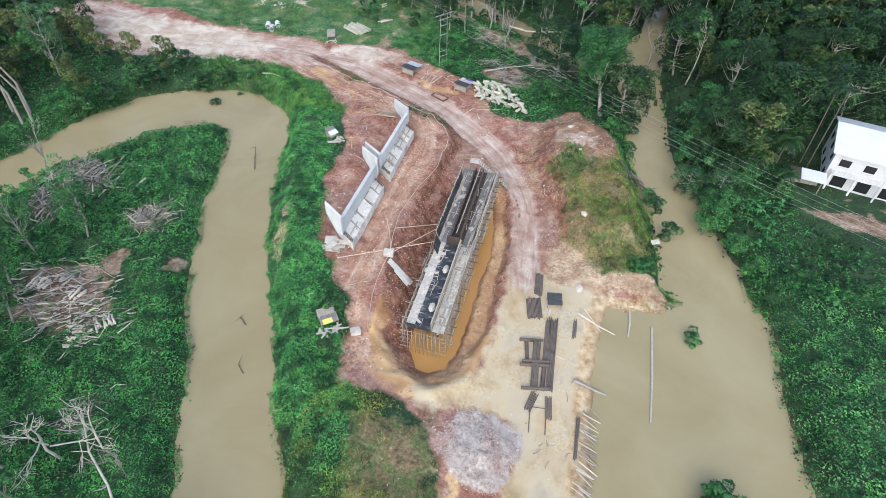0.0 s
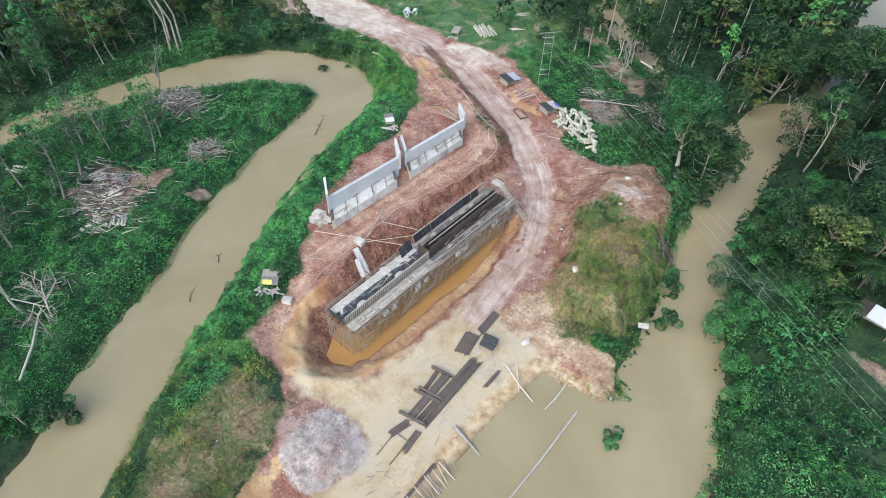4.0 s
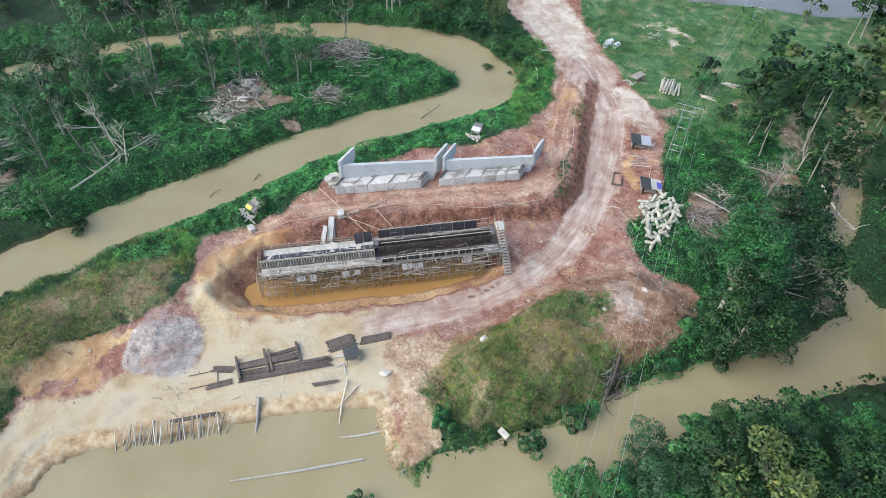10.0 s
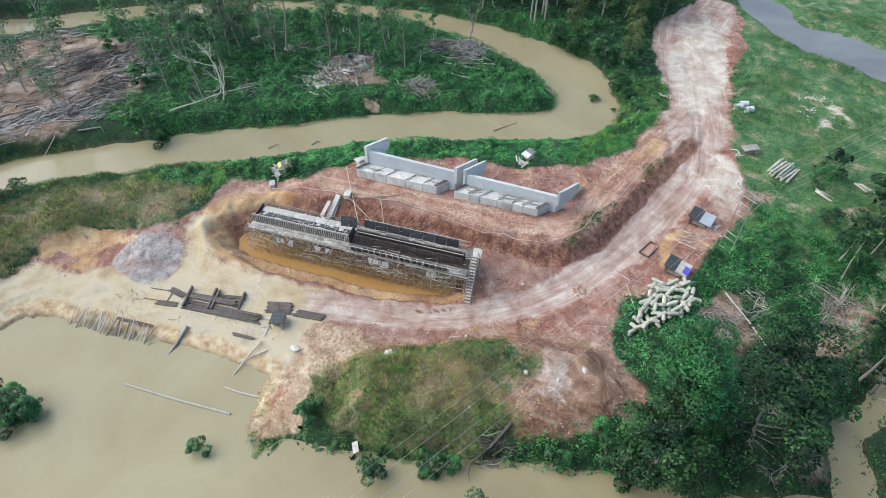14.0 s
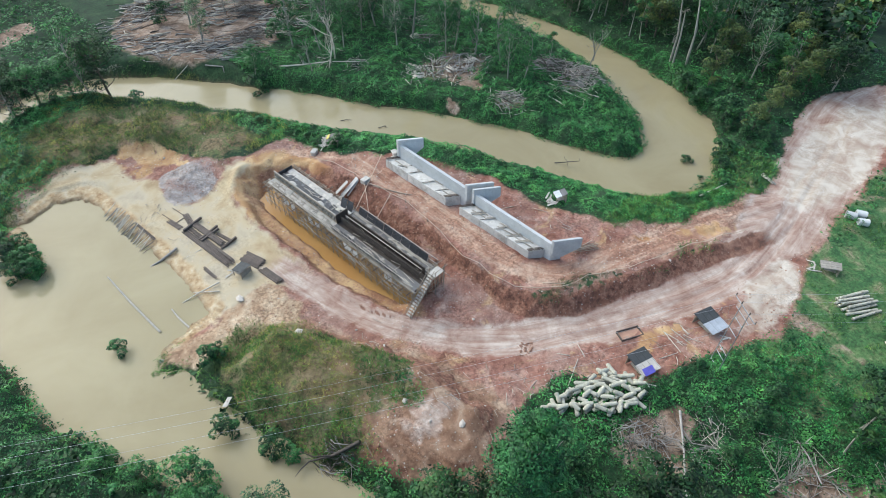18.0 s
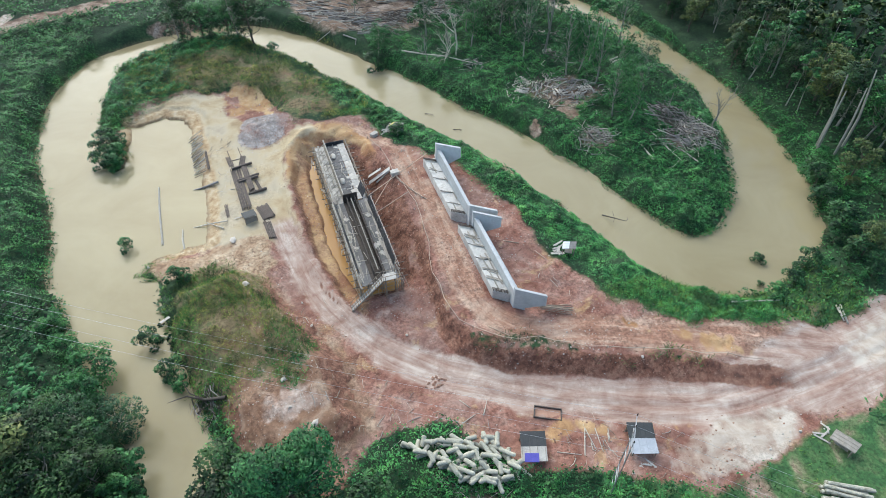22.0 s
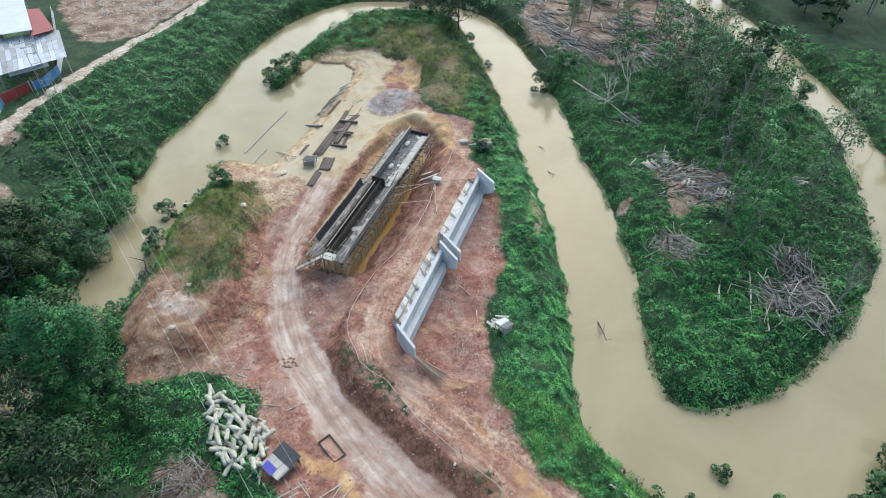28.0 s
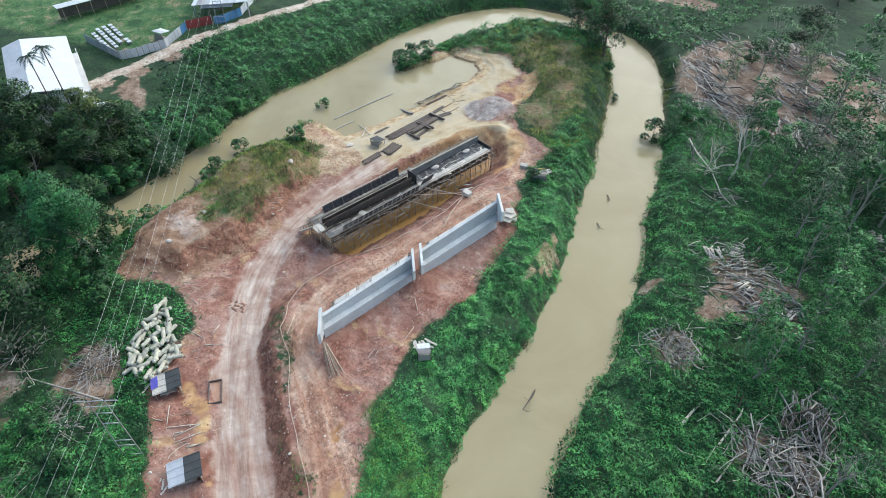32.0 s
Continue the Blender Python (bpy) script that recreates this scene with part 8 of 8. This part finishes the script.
    awning = [(64.1, 53.8), (62.1, 55.4), (58.6, 49.6), (61.0, 47.9)]
    part("awning", prism([(x - o.x, y - o.y) for x, y in awning], [3.1, 2.7, 2.7, 3.1], [3.16, 2.76, 2.76, 3.16]), M_ZINC_WHITE, w, "white sheet awning")
    for x, y in lo:
        part("post", boxed(0.2, 0.2, 4.0, M_STEEL, 0.01), M_STEEL, w, m=pose((x - o.x) * 0.96, (y - o.y) * 0.96, -0.4))
    roofed("roof", up, [6.2, 6.2, 5.9, 5.9], 0, M_ZINC_WHITE, "white upper roof")
    roofed("roof", [(77, 37.2), (75, 34.6), (64.6, 41.0), (65.4, 45.4)], [5.5, 5.0, 5.0, 5.5], 0, M_RED, "faded red roof strip")
    part("back_wall", boxed(18, 0.2, 3.4, M_JOINT, 0.01), M_JOINT, w, m=pose(0, 0, 0, 0, 0, -25))
    l = thing("long_shed", "long low shed with a grey sheet roof", "shed", at=on(83, 69))
    part("roof", boxed(3.2, 20, 0.1, M_ZINC, 0.01), M_ZINC, l, m=pose(0, 0, 2.8, 0, 5, 0))
    part("wall", boxed(0.2, 19, 2.8, M_JOINT, 0.01), M_JOINT, l, m=pose(0.9, 0, 0))
    for k in range(7):
        part("post", boxed(0.15, 0.15, 2.8, M_POLE, 0.0), M_POLE, l, m=pose(-1.3, -9 + 3 * k, 0))
    top, leg = boxed(1.0, 0.8, 0.1, M_ZINC_WHITE, 0.02, "top"), boxed(0.7, 0.5, 0.5, M_PLANK, 0.02, "crate")
    for i in range(8):
        for j in range(4):
            if (i * 7 + j * 3) % 11 == 0:
                continue
            x, y = 72.0 - 1.5 * i, 76.0 - 1.35 * j
            b = thing("covered_crate", "small crate with a white lid in the yard", "crate", "rows of crates", on(x, y), R5.uniform(-6, 6))
            part("crate", leg, M_PLANK, b)
            part("lid", top, M_ZINC_WHITE, b, m=pose(0, 0, 0.52))
    c = shed("yard_shelter", "small grey-roofed shelter inside the fence", 58.6, 66.0, 20, 2.6, 2.2, 1.9, M_ZINC_WHITE, M_ZINC, None, 2)


house()
compound()
